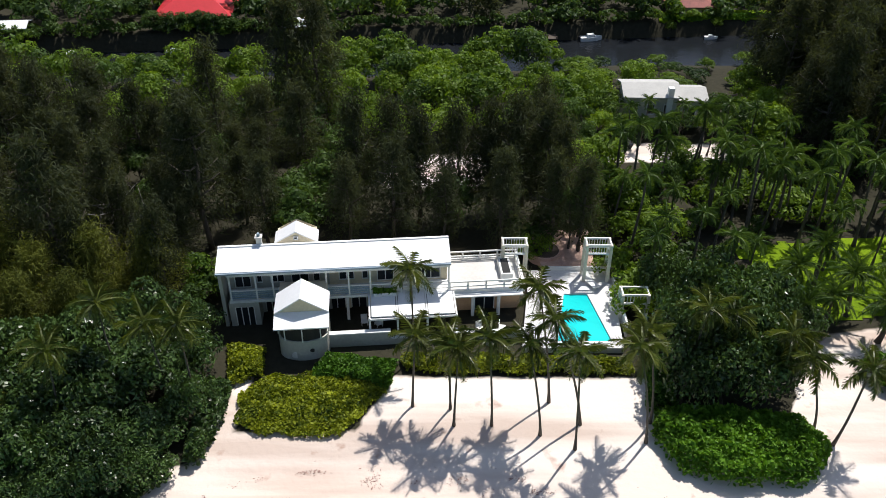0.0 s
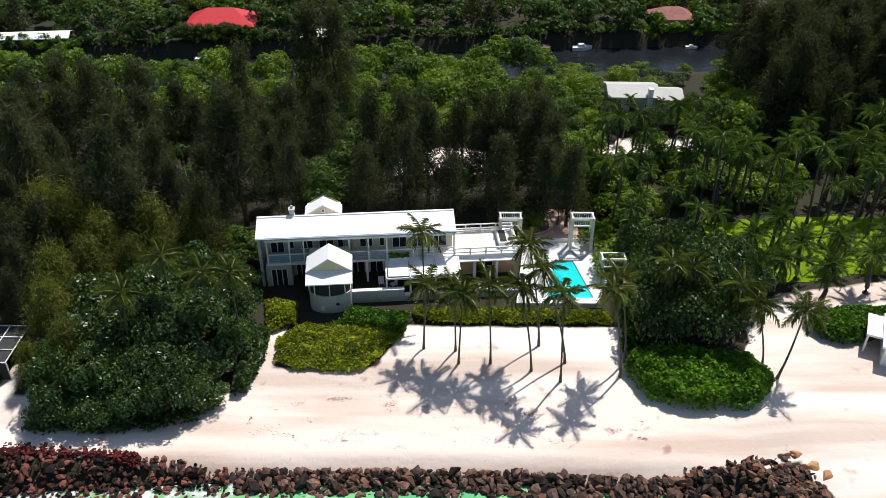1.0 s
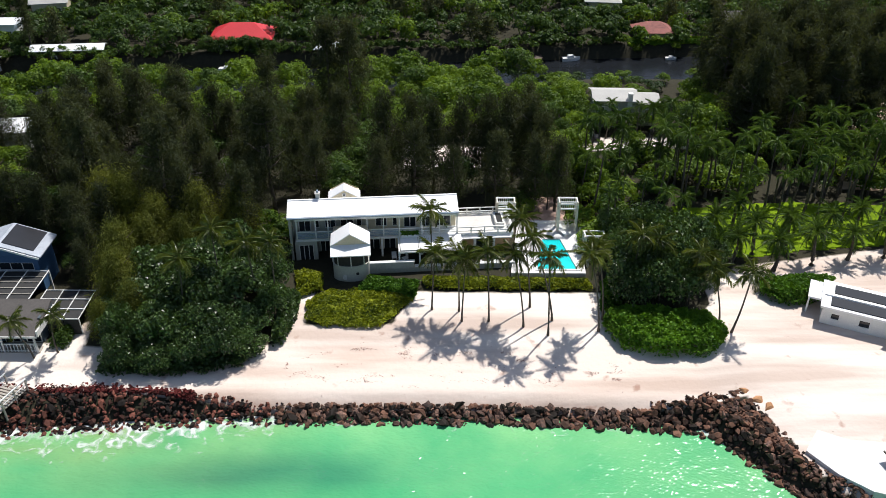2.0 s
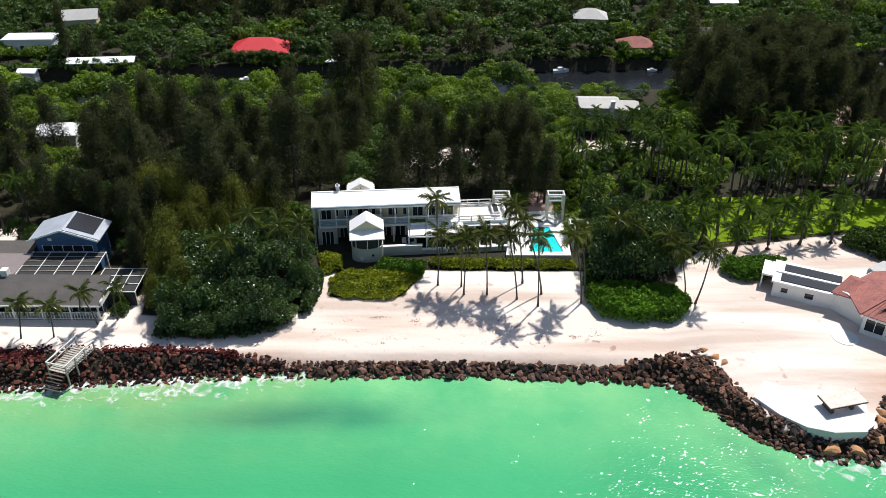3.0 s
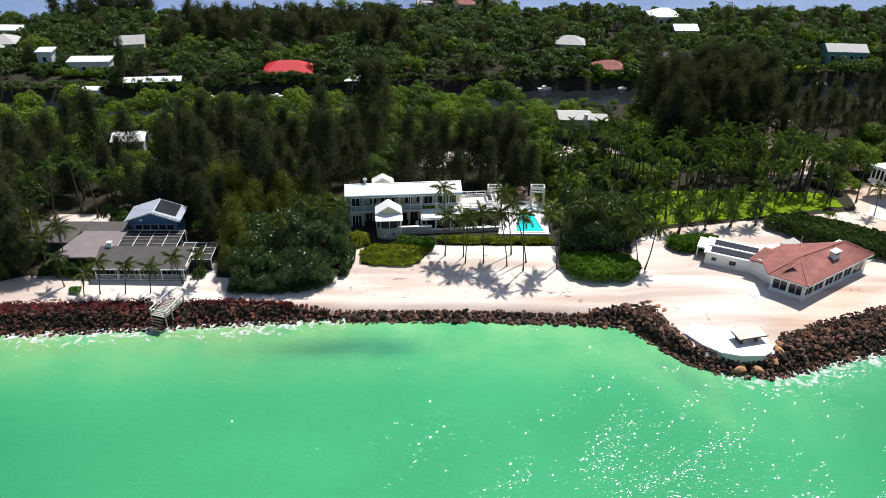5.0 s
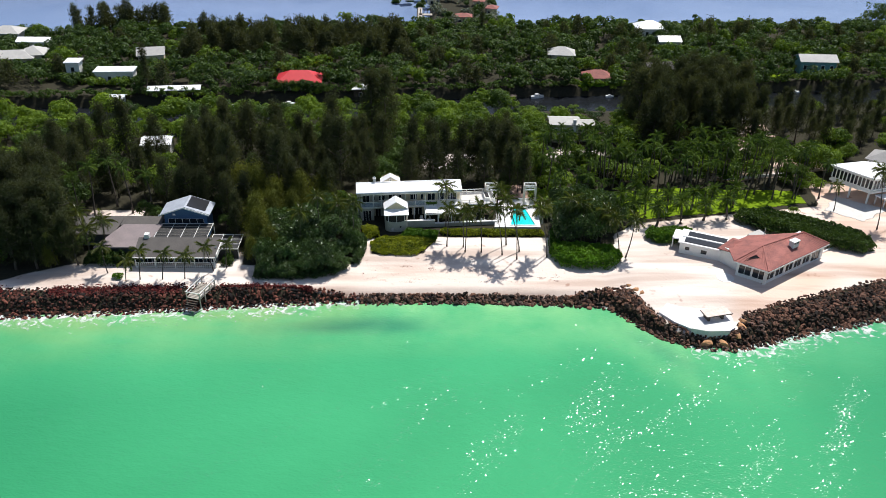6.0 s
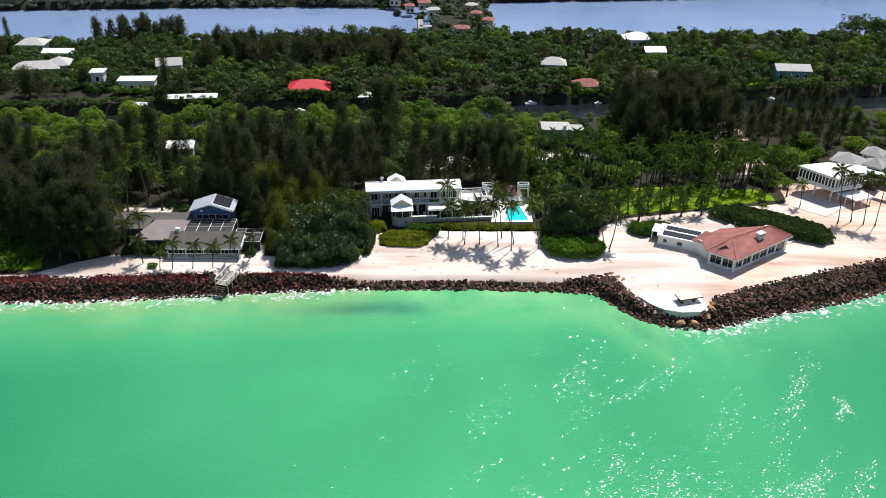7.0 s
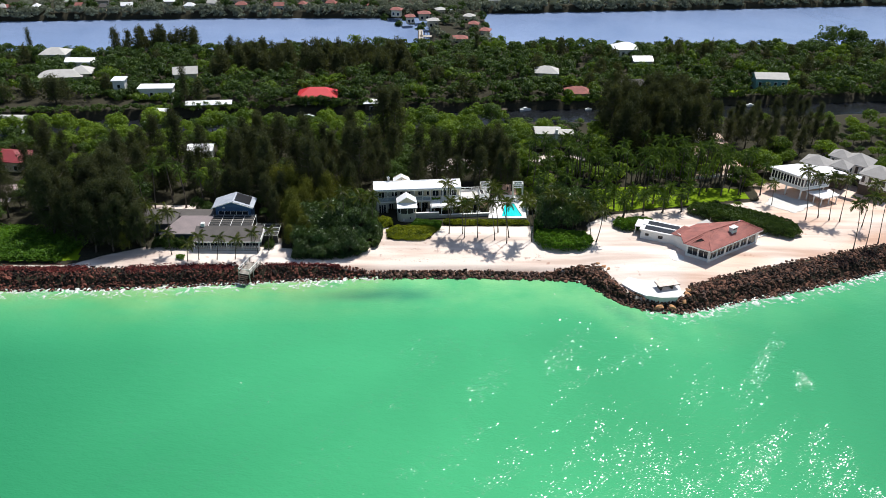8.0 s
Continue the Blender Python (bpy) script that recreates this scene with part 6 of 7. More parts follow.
def palm_proto(key, name, label, h, lean, fronds, length, leaf, mat, seed, r0=0.14, stiff=0.0, curve=0.0, nuts=True, shaft=None):
    q = random.Random(seed)
    t = thing(name, label, "palm tree", 0, 0, -60)
    pts = []
    for k in range(9):
        f = k / 8
        pts.append((lean * f ** 1.5 + curve * math.sin(f * 3.14), 0.22 * math.sin(f * 4 + seed), -0.4 + (h + 0.4) * f))
    tube_bm = tube(bmesh.new(), pts, [r0 * (1.9 if k == 0 else 1.15 if k == 1 else 1 - 0.05 * k) for k in range(9)], 8)
    part("trunk", tube_bm, TRUNK, t, smooth=True)
    top = Vector(pts[-1])
    if shaft:
        part("crownshaft", tube(bmesh.new(), [top, top + Vector((0, 0, shaft))], [r0 * 0.75, r0 * 0.5], 8), L_DATE, t)
        top = top + Vector((0, 0, shaft))
    meshes = FRONDS[key]
    for k in range(fronds):
        f = k / fronds
        tilt = -75 + 165 * f + q.uniform(-8, 8)          # old leaves hang, young ones stand
        ob = new("frond", meshes[q.randrange(len(meshes))])
        ob.parent = t
        s = length * q.uniform(0.85, 1.1)
        ob.matrix_basis = pose(*top, 0, 0, k * 137.5 + q.uniform(-12, 12)) @ pose(0, 0, 0, 0, -tilt * 0.75, 0) @ pose(0, 0, 0, q.uniform(-15, 15)) @ Matrix.Scale(s, 4)
    if nuts:
        bm = bmesh.new()
        for _ in range(6):
            bmesh.ops.create_icosphere(bm, subdivisions=1, radius=0.13, matrix=Matrix.Translation(top + Vector((q.uniform(-0.25, 0.25), q.uniform(-0.25, 0.25), -0.2 - q.random() * 0.2))))
        part("fruit_cluster", bm, WOOD_GREY, t)
    return t


FRONDS = {}
for key, droop, leaf, pairs, mat, lift, stiff in (("coco", 0.3, 0.31, 21, L_PALM, 0.42, 0.0), ("date", 0.45, 0.22, 24, L_DATE, 0.5, 0.35), ("royal", 0.6, 0.29, 20, L_DATE, 0.5, 0.0)):
    FRONDS[key] = []
    for k in range(4):
        o_ = quads("frond_master", frond_mesh(1.0, droop * (0.8 + 0.15 * k), leaf, pairs, mat, lift, stiff), mat)
        FRONDS[key].append(o_.data)
        bpy.data.objects.remove(o_)

COCO = [(-2.25, 48.9, 6.5, 0.3), (0.33, 48.5, 6.5, -0.2), (0.55, 47.1, 7.0, 0.2), (3.07, 47.3, 7.6, -0.4), (6.25, 46.7, 7.6, -1.2), (7.1, 49.6, 9.6, -1.3), (9.0, 47.4, 9.2, -2.5), (8.4, 45.2, 8.8, -0.6),
        (13.1, 45.7, 8.6, -1.6), (13.7, 47.5, 8.0, -1.2), (24.5, 47.3, 5.8, -1.4), (19.6, 50.7, 6.7, -0.8), (-2.3, 53.6, 8.2, -0.1), (-16.7, 48.0, 8.3, 0.2), (-18.4, 48.6, 7.7, -0.4), (-21.9, 49.6, 8.4, -0.2), (-24.6, 46.2, 7.4, 0.3),
        (-47.3, 40.1, 4.7, 0.5), (-44.1, 40.1, 4.4, 0.8), (-40.9, 40.1, 4.2, 0.6), (-37.1, 41.9, 4.4, -0.7), (-35.3, 42.7, 4.3, 0.5), (-52.4, 41.4, 4.4, -0.3), (-49.2, 39.6, 3.4, 0.4), (-54, 46, 6, 0.4), (-57, 47, 7, -0.5), (-56, 44.6, 5.4, 0.5), (-59.4, 45.6, 6.4, 0.3), (-60.4, 43.2, 5.6, -0.4),
        (68.7, 55.1, 10.4, -1.7), (71.5, 55.9, 8.8, -1.7), (73.3, 54.7, 9.2, -1.0), (75.2, 54.0, 9.6, -0.6), (73.2, 43.4, 9.8, -1.4), (75.3, 43.4, 11.2, -1.2), (64.3, 61.6, 4.6, -0.4), (78.5, 52, 9, 0.6), (79, 46, 9.5, -0.8),
        (22.0, 49.5, 6.2, 0.4), (16.5, 50.5, 7.6, 0.4)]
for k, (x_, y_, h_, l_) in enumerate(COCO):
    small = h_ < 5
    p_ = palm_proto("coco", "coconut_palm", "slender coconut palm with arching green-gold fronds" if not small else "young coconut palm on the sand before the bungalow", h_, l_, 16 if not small else 14,
                    (2.05 if not small else 1.7), 0.34, L_PALM, k, 0.088 if not small else 0.08, nuts=not small)
    p_.matrix_world = pose(x_, y_, float(height(x_, y_)) - 0.05)
p_ = palm_proto("coco", "leaning_palm", "coconut palm with trunk bent low along the sand", 6.4, 0.9, 15, 2.0, 0.34, L_PALM, 99, 0.1, curve=0.35)
p_.matrix_world = pose(25.1, 45.9, float(height(25.1, 45.9)) - 0.05)
for k in range(3):
    t_ = palm_proto("date", "date_palm", "stout date palm with grey-green arching fronds", 3.2 + 0.3 * k, 0.1, 26, 2.25, 0.2, L_DATE, 200 + k, 0.22, 0.35, nuts=False)
    PROTO.setdefault("date", []).append(t_)
for k in range(4):
    t_ = palm_proto("royal", "royal_palm", "tall straight royal palm with a full crown", 6.4 + 0.7 * k, 0.15 * (k - 1), 15, 1.85, 0.32, L_DATE, 300 + k, 0.15, 0.0, nuts=False, shaft=0.6)
    PROTO.setdefault("royal", []).append(t_)
for x_, y_ in ((32.3, 55.8), (36.6, 57.0), (40.7, 57.8), (44.5, 58.3), (31.1, 59.0), (35.3, 60.7), (39.7, 61.6), (43.2, 62.3), (28.6, 57.2), (27.2, 60.5), (26.0, 55.5), (47.0, 62.5), (30.2, 63.0)):
    plant("date", x_, y_, R.uniform(0.9, 1.1))
for k in range(24):
    plant("royal", 26 + k * 1.62 + R.uniform(-0.5, 0.5), 68.0 + 0.06 * k + (k % 3) * 1.5 + R.uniform(-0.5, 0.5), R.uniform(0.85, 1.1))
for k in range(15):
    plant("royal", 31 + k * 2.0 + R.uniform(-0.6, 0.6), 64.6 + 0.12 * k + (k % 2) * 1.6 + R.uniform(-0.4, 0.4), R.uniform(0.7, 0.9))
for k in range(26):
    plant("royal", R.uniform(15, 56), R.uniform(71, 82), R.uniform(0.75, 1.05))
for x_, y_ in ((16, 61), (17.5, 64), (15.6, 66), (20, 63), (22.5, 65.5), (19, 68), (23.5, 61), (14.8, 69.5), (21, 58.5), (12.8, 70.5), (59.5, 66), (56.5, 69.5), (63.5, 66)):
    plant("royal", x_, y_, R.uniform(0.7, 0.95))

# the seagrape and casuarina mass beside the path
for x_, y_, s_ in ((-16.8, 47.5, 0.75), (-18.4, 43.0, 0.62), (-20.6, 42.2, 0.7), (-23.2, 41.6, 0.72), (-26.2, 41.2, 0.7), (-29.0, 41.2, 0.62), (-17.6, 51.5, 0.95), (-19.2, 45.2, 0.9), (-20.8, 49, 1.1), (-22.6, 44.2, 0.95), (-23.6, 47.8, 1.2), (-24.5, 52.5, 1.2), (-26.4, 43.6, 0.9), (-27.4, 47.6, 1.2), (-29.5, 43.2, 0.8), (-21.2, 54.6, 1.1), (-18.4, 55.2, 0.8), (-30.4, 46.2, 0.9), (-28.5, 51.0, 1.1)):
    plant("grape", x_, y_, s_ * R.uniform(0.85, 1.1), s_ * R.uniform(0.85, 1.45))
for x_, y_, s_ in ((-31.0, 48.4, 1.0), (-29.0, 45.6, 0.8), (-32.0, 52.0, 1.1), (-30.0, 54.5, 1.0), (-27.0, 55.5, 0.9), (-33.2, 58.5, 1.35), (-29.8, 57.0, 1.1), (-26.0, 58.8, 1.15), (-22.5, 60.0, 1.0), (-31.6, 44.6, 0.6), (-36, 61, 1.2)):
    plant("olive", x_, y_, s_)
# the dark group by the pool and its green hedge
for x_, y_, s_ in ((16.2, 49.5, 0.9), (18.8, 49.2, 1.0), (21.4, 49.6, 1.0), (17.4, 52.8, 1.1), (20.6, 53.2, 1.2), (23.2, 52.2, 0.95), (17.4, 56.2, 0.85), (19.5, 57.0, 1.1), (22.8, 56.2, 1.1), (17.0, 60.4, 0.8), (25.0, 54.6, 0.8)):
    plant("grape", x_, y_, s_, s_ * 1.45)
for x_, y_, s_ in ((19.2, 52.0, 1.0), (21.8, 55.0, 1.05)):
    plant("broad", x_, y_, s_ * 0.8, s_ * 0.95)


# hedges and ground cover
def hedge(name, pts, h, count, size, mat, label, category="hedge", lump=0.3, kind="stuff", edge=0.6):
    """A clipped or creeping mass of leaves over a convex outline, with a woody core."""
    xs, ys = [p[0] for p in pts], [p[1] for p in pts]
    C = []
    while sum(len(c) for c in C) < count:
        x = R.uniform(min(xs), max(xs), count); y = R.uniform(min(ys), max(ys), count)
        d = inside(x, y, pts)
        wob = np.array([noise.noise((a * 0.7, b * 0.7, 2.0)) for a, b in zip(x, y)])
        ok = d > wob * 0.5 + 0.05
        x, y, d, wob = x[ok], y[ok], d[ok], wob[ok]
        lum = np.array([noise.noise((a * 1.3, b * 1.3, 7.0)) for a, b in zip(x, y)])
        top = h * np.clip(d / edge, 0.25, 1) ** 0.5 * (1 + lump * lum)
        C.append(np.stack([x, y, height(x, y) + top * np.where(R.uniform(size=len(x)) < 0.72, R.uniform(0.86, 1.04, len(x)), R.uniform(0.1, 0.9, len(x)))], 1))
    c = np.concatenate(C)[:count]
    ax = unit(count); ax[:, 2] = ax[:, 2] * 0.5 + 0.1
    ax /= np.linalg.norm(ax, axis=1, keepdims=True)
    V = [leaf_quads(c, ax, size * R.uniform(0.55, 0.85, count), size * R.uniform(0.8, 1.3, count), 0.3)]
    # twiggy inner layer that closes the mass
    g = np.array([(a, b) for a in np.arange(min(xs), max(xs), 0.3) for b in np.arange(min(ys), max(ys), 0.3)])
    gd = inside(g[:, 0], g[:, 1], pts)
    g, gd = g[gd > 0.35], gd[gd > 0.35]
    gz = height(g[:, 0], g[:, 1]) + h * 0.72 * np.clip((gd - 0.2) / edge, 0.2, 1) ** 0.5
    V.append(np.stack([np.stack([g[:, 0] + p, g[:, 1] + q, gz + R.normal(size=len(g)) * 0.06], 1) for p, q in ((-0.2, -0.2), (0.2, -0.2), (0.2, 0.2), (-0.2, 0.2))], 1))
    ob = quads(name, np.concatenate(V), mat)
    return tagged(ob, label, category, kind=kind)


hedge("ground_cover", [(-14.0, 47.2), (-13.0, 46.3), (-9.9, 46.0), (-7.0, 46.4), (-5.5, 47.8), (-4.1, 50.0), (-4.4, 51.6), (-8.0, 52.0), (-12.8, 51.6), (-14.2, 50.0)], 0.75, 9500, 0.24, L_BED, "yellow-green creeping ground cover bed beside the sand path", "plants", 0.45, "stuff", 1.6)
hedge("shrub", [(-16.6, 43.6), (-15.5, 43.6), (-14.75, 47.0), (-14.9, 50.6), (-16.6, 50.6)], 1.7, 3600, 0.30, L_GRAPE, "glossy seagrape shrubs edging the sand path", "shrub", 0.5)
hedge("shrub", [(-31.0, 40.0), (-24.7, 39.9), (-18.6, 41.1), (-17.0, 43.0), (-20.0, 44.5), (-31.0, 44.0)], 1.3, 8000, 0.32, L_GRAPE, "dark low seagrape growth spilling onto the sand", "shrub", 0.6, "stuff", 2.0)
hedge("shrub", [(-9.4, 51.3), (-4.2, 50.3), (-3.4, 53.2), (-8.8, 53.9)], 0.85, 4600, 0.26, L_HEDGE, "dark green shrubs below the terrace wall", "shrub", 0.4)
hedge("shrub", [(-14.9, 50.6), (-12.8, 51.4), (-13.2, 54.4), (-16.2, 54.8)], 0.95, 2400, 0.26, L_BED, "green shrubs at the house corner", "shrub", 0.4)
hedge("pool_hedge", [(-3.2, 52.0), (5, 51.9), (13.4, 52.0), (13.4, 53.6), (-3.2, 54.0)], 0.8, 6400, 0.26, L_BED, "yellow-green hedge along the pool terrace", "hedge", 0.4)
hedge("shrub_bank", [(13.3, 46.4), (14.6, 43.5), (17.7, 42.2), (23.0, 42.4), (24.6, 44.6), (23.6, 47.2), (18, 48.2), (14.0, 48.0)], 1.7, 9000, 0.30, L_HEDGE, "bright green shrub bank on the beach", "shrub", 0.35)
hedge("shrub", [(13.6, 48.4), (15.4, 48.0), (16.0, 51.8), (14.0, 52.4)], 2.2, 2200, 0.30, L_HEDGE, "bright green shrub beside the palms", "shrub", 0.4)
hedge("clipped_hedge", [(45.6, 57.2), (50.0, 53.0), (57.5, 48.6), (62.4, 46.2), (65.2, 48.2), (64.6, 52.0), (59.5, 55.6), (52.0, 59.8), (46.8, 59.6)], 1.9, 19000, 0.30, L_BROAD, "long dark green clipped hedge behind the tiled house", "hedge", 0.25, "stuff", 0.9)
hedge("clipped_hedge", [(29.4, 51.2), (33.2, 48.0), (35.0, 50.2), (39.5, 51.2), (38.5, 53.4), (33.0, 53.6), (30.0, 53.2)], 1.5, 6000, 0.28, L_HEDGE, "green hedge round the white annex", "hedge", 0.3)
hedge("low_shrub", [(-51.4, 39.6), (-50.0, 39.6), (-49.8, 40.8), (-51.4, 40.8)], 0.8, 500, 0.2, L_HEDGE, "small round green bush on the sand", "shrub", 0.2)
hedge("shrub", [(-36.4, 43.0), (-34.4, 43.2), (-34.2, 46.8), (-36.2, 46.8)], 1.0, 1500, 0.22, L_BROAD, "mixed shrubs beside the bungalow", "shrub", 0.6)
hedge("shrub", [(-56.5, 42.8), (-49.2, 42.8), (-49.2, 45.0), (-56.5, 45.8)], 1.4, 3800, 0.26, L_BROAD, "dark shrubs in front of the bungalow", "shrub", 0.6)
hedge("shrub_field", [(-92, 38.6), (-72, 38.4), (-68, 44), (-72, 50), (-92, 51)], 1.2, 9000, 0.40, L_HEDGE, "bright green shrubs behind the boulders", "shrub", 0.7)
hedge("bank_shrub", [(31, 124.2), (50, 125.8), (50, 126.8), (31, 125.2)], 0.6, 2600, 0.35, L_HEDGE, "bright green canal-side bushes", "shrub", 0.4)

# dry seaweed and leaf litter scattered on the beach
cnt = 5200
lx = R.uniform(-15, 15, cnt)
ly = np.where(R.uniform(size=cnt) < 0.55, 43.4 - 0.012 * (lx + 4) ** 2 + 0.5 * np.sin(lx * 0.55) + R.normal(size=cnt) * 0.3, 40.4 + 0.5 * np.sin(lx * 0.4 + 1) + R.normal(size=cnt) * 0.8)
wisp = np.array([noise.noise((a * 0.55, b * 1.6, 31.0)) for a, b in zip(lx, ly)]) > 0.22
lx, ly = lx[wisp], ly[wisp]
cnt = len(lx)
lc = np.stack([lx, ly, height(lx, ly) + 0.03], 1)
la = unit(cnt); la[:, 2] *= 0.1
la /= np.linalg.norm(la, axis=1, keepdims=True)
tagged(quads("beach_litter", leaf_quads(lc, la, R.uniform(0.02, 0.06, cnt), R.uniform(0.05, 0.2, cnt)), material("dry_seaweed", (0.34, 0.16, 0.13), (0.22, 0.10, 0.08), 0.9, 3, 0)), "reddish dry seaweed and litter along the tide lines", "litter", kind="stuff")

# ---- the woods between the house and the canal ----
KEEP = [(-62, -51, 54, 61.5), (-19.5, 17, 38, 65), (-56.5, -33, 38, 58.5), (14, 100, 20, 67), (17.0, 31.0, 82, 95), (-60, -53, 80.5, 86.5), (-97, -89, 60, 83), (56, 62, 84, 95), (12, 60, 58, 80), (-6, 7.5, 75.5, 84), (61, 100, 50, 84), (60, 72, 80, 90), (59.5, 66, 93, 101)]


def free(x, y, m=0.0):
    return not any(a - m < x < b + m and c - m < y < d + m for a, b, c, d in KEEP)


def wood_kind(x, y):
    if -47 < x < 13 and y < 84:
        return "casu" if R.uniform() < 0.72 else "broad"
    if 36 < x < 92 and 80 < y < 108:
        return "casu" if R.uniform() < 0.85 else "bright"
    if x < -56 and y < 62:
        return "casu" if R.uniform() < 0.75 else "broad"
    if y > 90:
        return "bright" if R.uniform() < 0.8 else "broad"
    if x < -38:
        u = R.uniform()
        return "bright" if u < (0.3 if x > -75 else 0.5) else "casu" if u < 0.68 else "broad"
    return "broad" if R.uniform() < 0.5 else "bright"


yy = 60.0
count = 0
while yy < 107:
    xx = -128.0 + R.uniform(0, 3)
    while xx < 118:
        x_, y_ = xx + R.uniform(-1.2, 1.2), yy + R.uniform(-1.3, 1.3)
        lim = float(canal_far(x_)) - (24.0 if 14 < x_ < 56 else 16.5)
        if y_ < lim and free(x_, y_, 0.3):
            kd = wood_kind(x_, y_)
            big = 1.3 if R.uniform() < 0.16 else 1.0
            if y_ > lim - 6 and x_ < 12:
                big = R.uniform(1.05, 1.35)
            plant(kd, x_, y_, big * R.uniform(0.66, 1.0) * (0.82 if kd in ("bright", "broad") else 1.0) * (0.9 if kd == "casu" else 1.0) * (0.68 if x_ > 61 and y_ > 84 else 1.0))
            count += 1
        xx += 4.0
    yy += 3.9
for k in range(46):
    x_, y_ = R.uniform(-104, -62), R.uniform(43, 60)
    if y_ > (47.5 if x_ < -70 else 41.5):
        plant("casu" if R.uniform() < 0.65 else "broad", x_, y_, R.uniform(0.7, 1.0))
for x_, y_, s_, kd in ((-16, 88, 1.25, "casu"), (-13.5, 90, 1.2, "casu"), (-62, 44, 0.8, "casu"), (-66, 46, 0.95, "casu"), (-70, 44, 0.85, "casu"), (-64, 51, 1.0, "casu"), (-69, 53, 1.05, "casu"), (-60.5, 47.5, 0.7, "casu"), (-75, 51, 1.0, "casu"), (-80, 56, 1.0, "casu"),
                       (-87, 55, 0.9, "casu"), (-61, 42.5, 0.55, "olive"), (-73, 47, 0.7, "casu"), (-27.5, 63.5, 0.7, "dead"), (-27.0, 65.5, 0.95, "dead"), (-24.5, 66, 0.75, "dead"), (-68, 57, 1.0, "broad"), (-59.5, 44.8, 0.6, "broad")):
    plant(kd, x_, y_, s_)
for x_, y_, s_ in ((-61.2, 43.6, 0.85), (-59.6, 46.2, 0.95), (-63.0, 42.4, 0.75), (-62.8, 46.8, 1.0), (-58.6, 44.0, 0.7), (-64.5, 44.5, 0.95), (-61.0, 48.0, 0.9), (-66, 42, 0.8), (-57.4, 43.2, 0.5)):
    plant("casu", x_, y_, s_ * 1.1, s_)
for x_, y_, s_, w_ in ((-68.1, 117.6, 1.0, 1.0), (-130.0, 172.5, 0.8, 0.8), (9.8, 164.7, 0.65, 0.8), (-101.7, 118.5, 0.7, 1.8), (-88.0, 168.0, 0.75, 0.8)):
    plant("spire", x_, y_, w_, s_)
for x_, y_ in ((-54.3, 59.6), (-50.6, 58.8), (-59.4, 57.6), (-61.2, 56.0), (-57.5, 62)):
    plant("royal", x_, y_, R.uniform(0.9, 1.1))
for x_ in (-5, -2, 0.8, 3.6, 6.2, -7.5, 8.6):
    plant("casu", x_ + R.uniform(-0.5, 0.5), 72.4 + R.uniform(-1.5, 1.5), R.uniform(0.85, 1.0))
for k in range(34):
    plant("casu", R.uniform(37, 61), R.uniform(86, 104), R.uniform(1.0, 1.2))
for x_, y_, kd, s_ in ((16.0, 86.5, "bright", 0.6), (31.5, 87, "broad", 0.7), (33.5, 84, "bright", 0.6), (29, 83.5, "bright", 0.45), (15, 80, "bright", 0.7), (24, 84, "bright", 0.35), (13.5, 75, "bright", 0.8), (12.5, 79, "bright", 0.7), (16, 72.5, "bright", 0.65), (20, 76, "broad", 0.6),
                       (26, 77, "bright", 0.5), (32, 79, "broad", 0.6), (38, 80, "bright", 0.6), (45, 79.5, "bright", 0.6), (52, 79, "bright", 0.6), (58, 78, "bright", 0.6), (64, 79, "bright", 0.55), (69, 80, "bright", 0.5)):
    plant(kd, x_, y_, s_)


for x_, y_, s_, kd in ((19.4, 88.9, 0.4, "bright"), (21.2, 88.4, 0.34, "broad"), (23.4, 88.6, 0.42, "bright"), (25.4, 88.9, 0.4, "broad"), (27.6, 88.6, 0.45, "bright"), (29.4, 90.4, 0.6, "broad"), (17.2, 89.6, 0.5, "broad")):
    plant(kd, x_, y_, s_)
for x_, y_ in ((20.5, 86.6), (24.6, 87.4), (27.0, 84.6), (22.2, 82.6), (18.2, 83.4)):
    plant("royal", x_, y_, R.uniform(0.55, 0.7))
for k in range(26):
    plant("royal", R.uniform(22, 60), R.uniform(70.5, 74.5), R.uniform(0.7, 0.95))
plant("bush", 8.3, 66.6, 0.42, z=2.8)
for x_, y_, s_ in ((6.6, 66.4, 0.6), (6.9, 68.4, 0.8), (8.9, 70.2, 0.7), (12.9, 67.6, 0.5), (12.6, 70.6, 0.7), (-18.6, 60.2, 0.7), (-17.2, 61.4, 0.6), (-19.8, 62.2, 0.8), (-16.2, 63.2, 0.7), (-12.5, 63.2, 0.7), (-6.5, 63.6, 0.7), (-1.5, 64.2, 0.7)):
    plant("bush", x_, y_, s_)
for x_, y_ in ((10.4, 67.2), (11.6, 68.8)):
    plant("royal", x_, y_, 0.7)
for x_, y_, s_, kd in ((-37.5, 56.8, 0.7, "casu"), (-35.6, 53.6, 0.6, "casu"), (-34.4, 56.4, 0.75, "casu"), (-38.5, 60.0, 0.8, "casu"), (-41.4, 58.4, 0.7, "casu"), (-44.6, 59.4, 0.75, "casu"), (-48.2, 60.2, 0.8, "casu"), (-35.0, 50.8, 0.5, "casu"),
                       (-37.6, 54.2, 0.4, "broad"), (-41.0, 57.2, 0.45, "broad"), (-51.4, 57.6, 0.5, "broad"), (-49.0, 56.6, 0.4, "broad"), (-62.5, 50.0, 0.75, "casu"), (-60.6, 45.4, 0.5, "broad"), (-58.0, 47.4, 0.4, "broad")):
    plant(kd, x_, y_, s_)
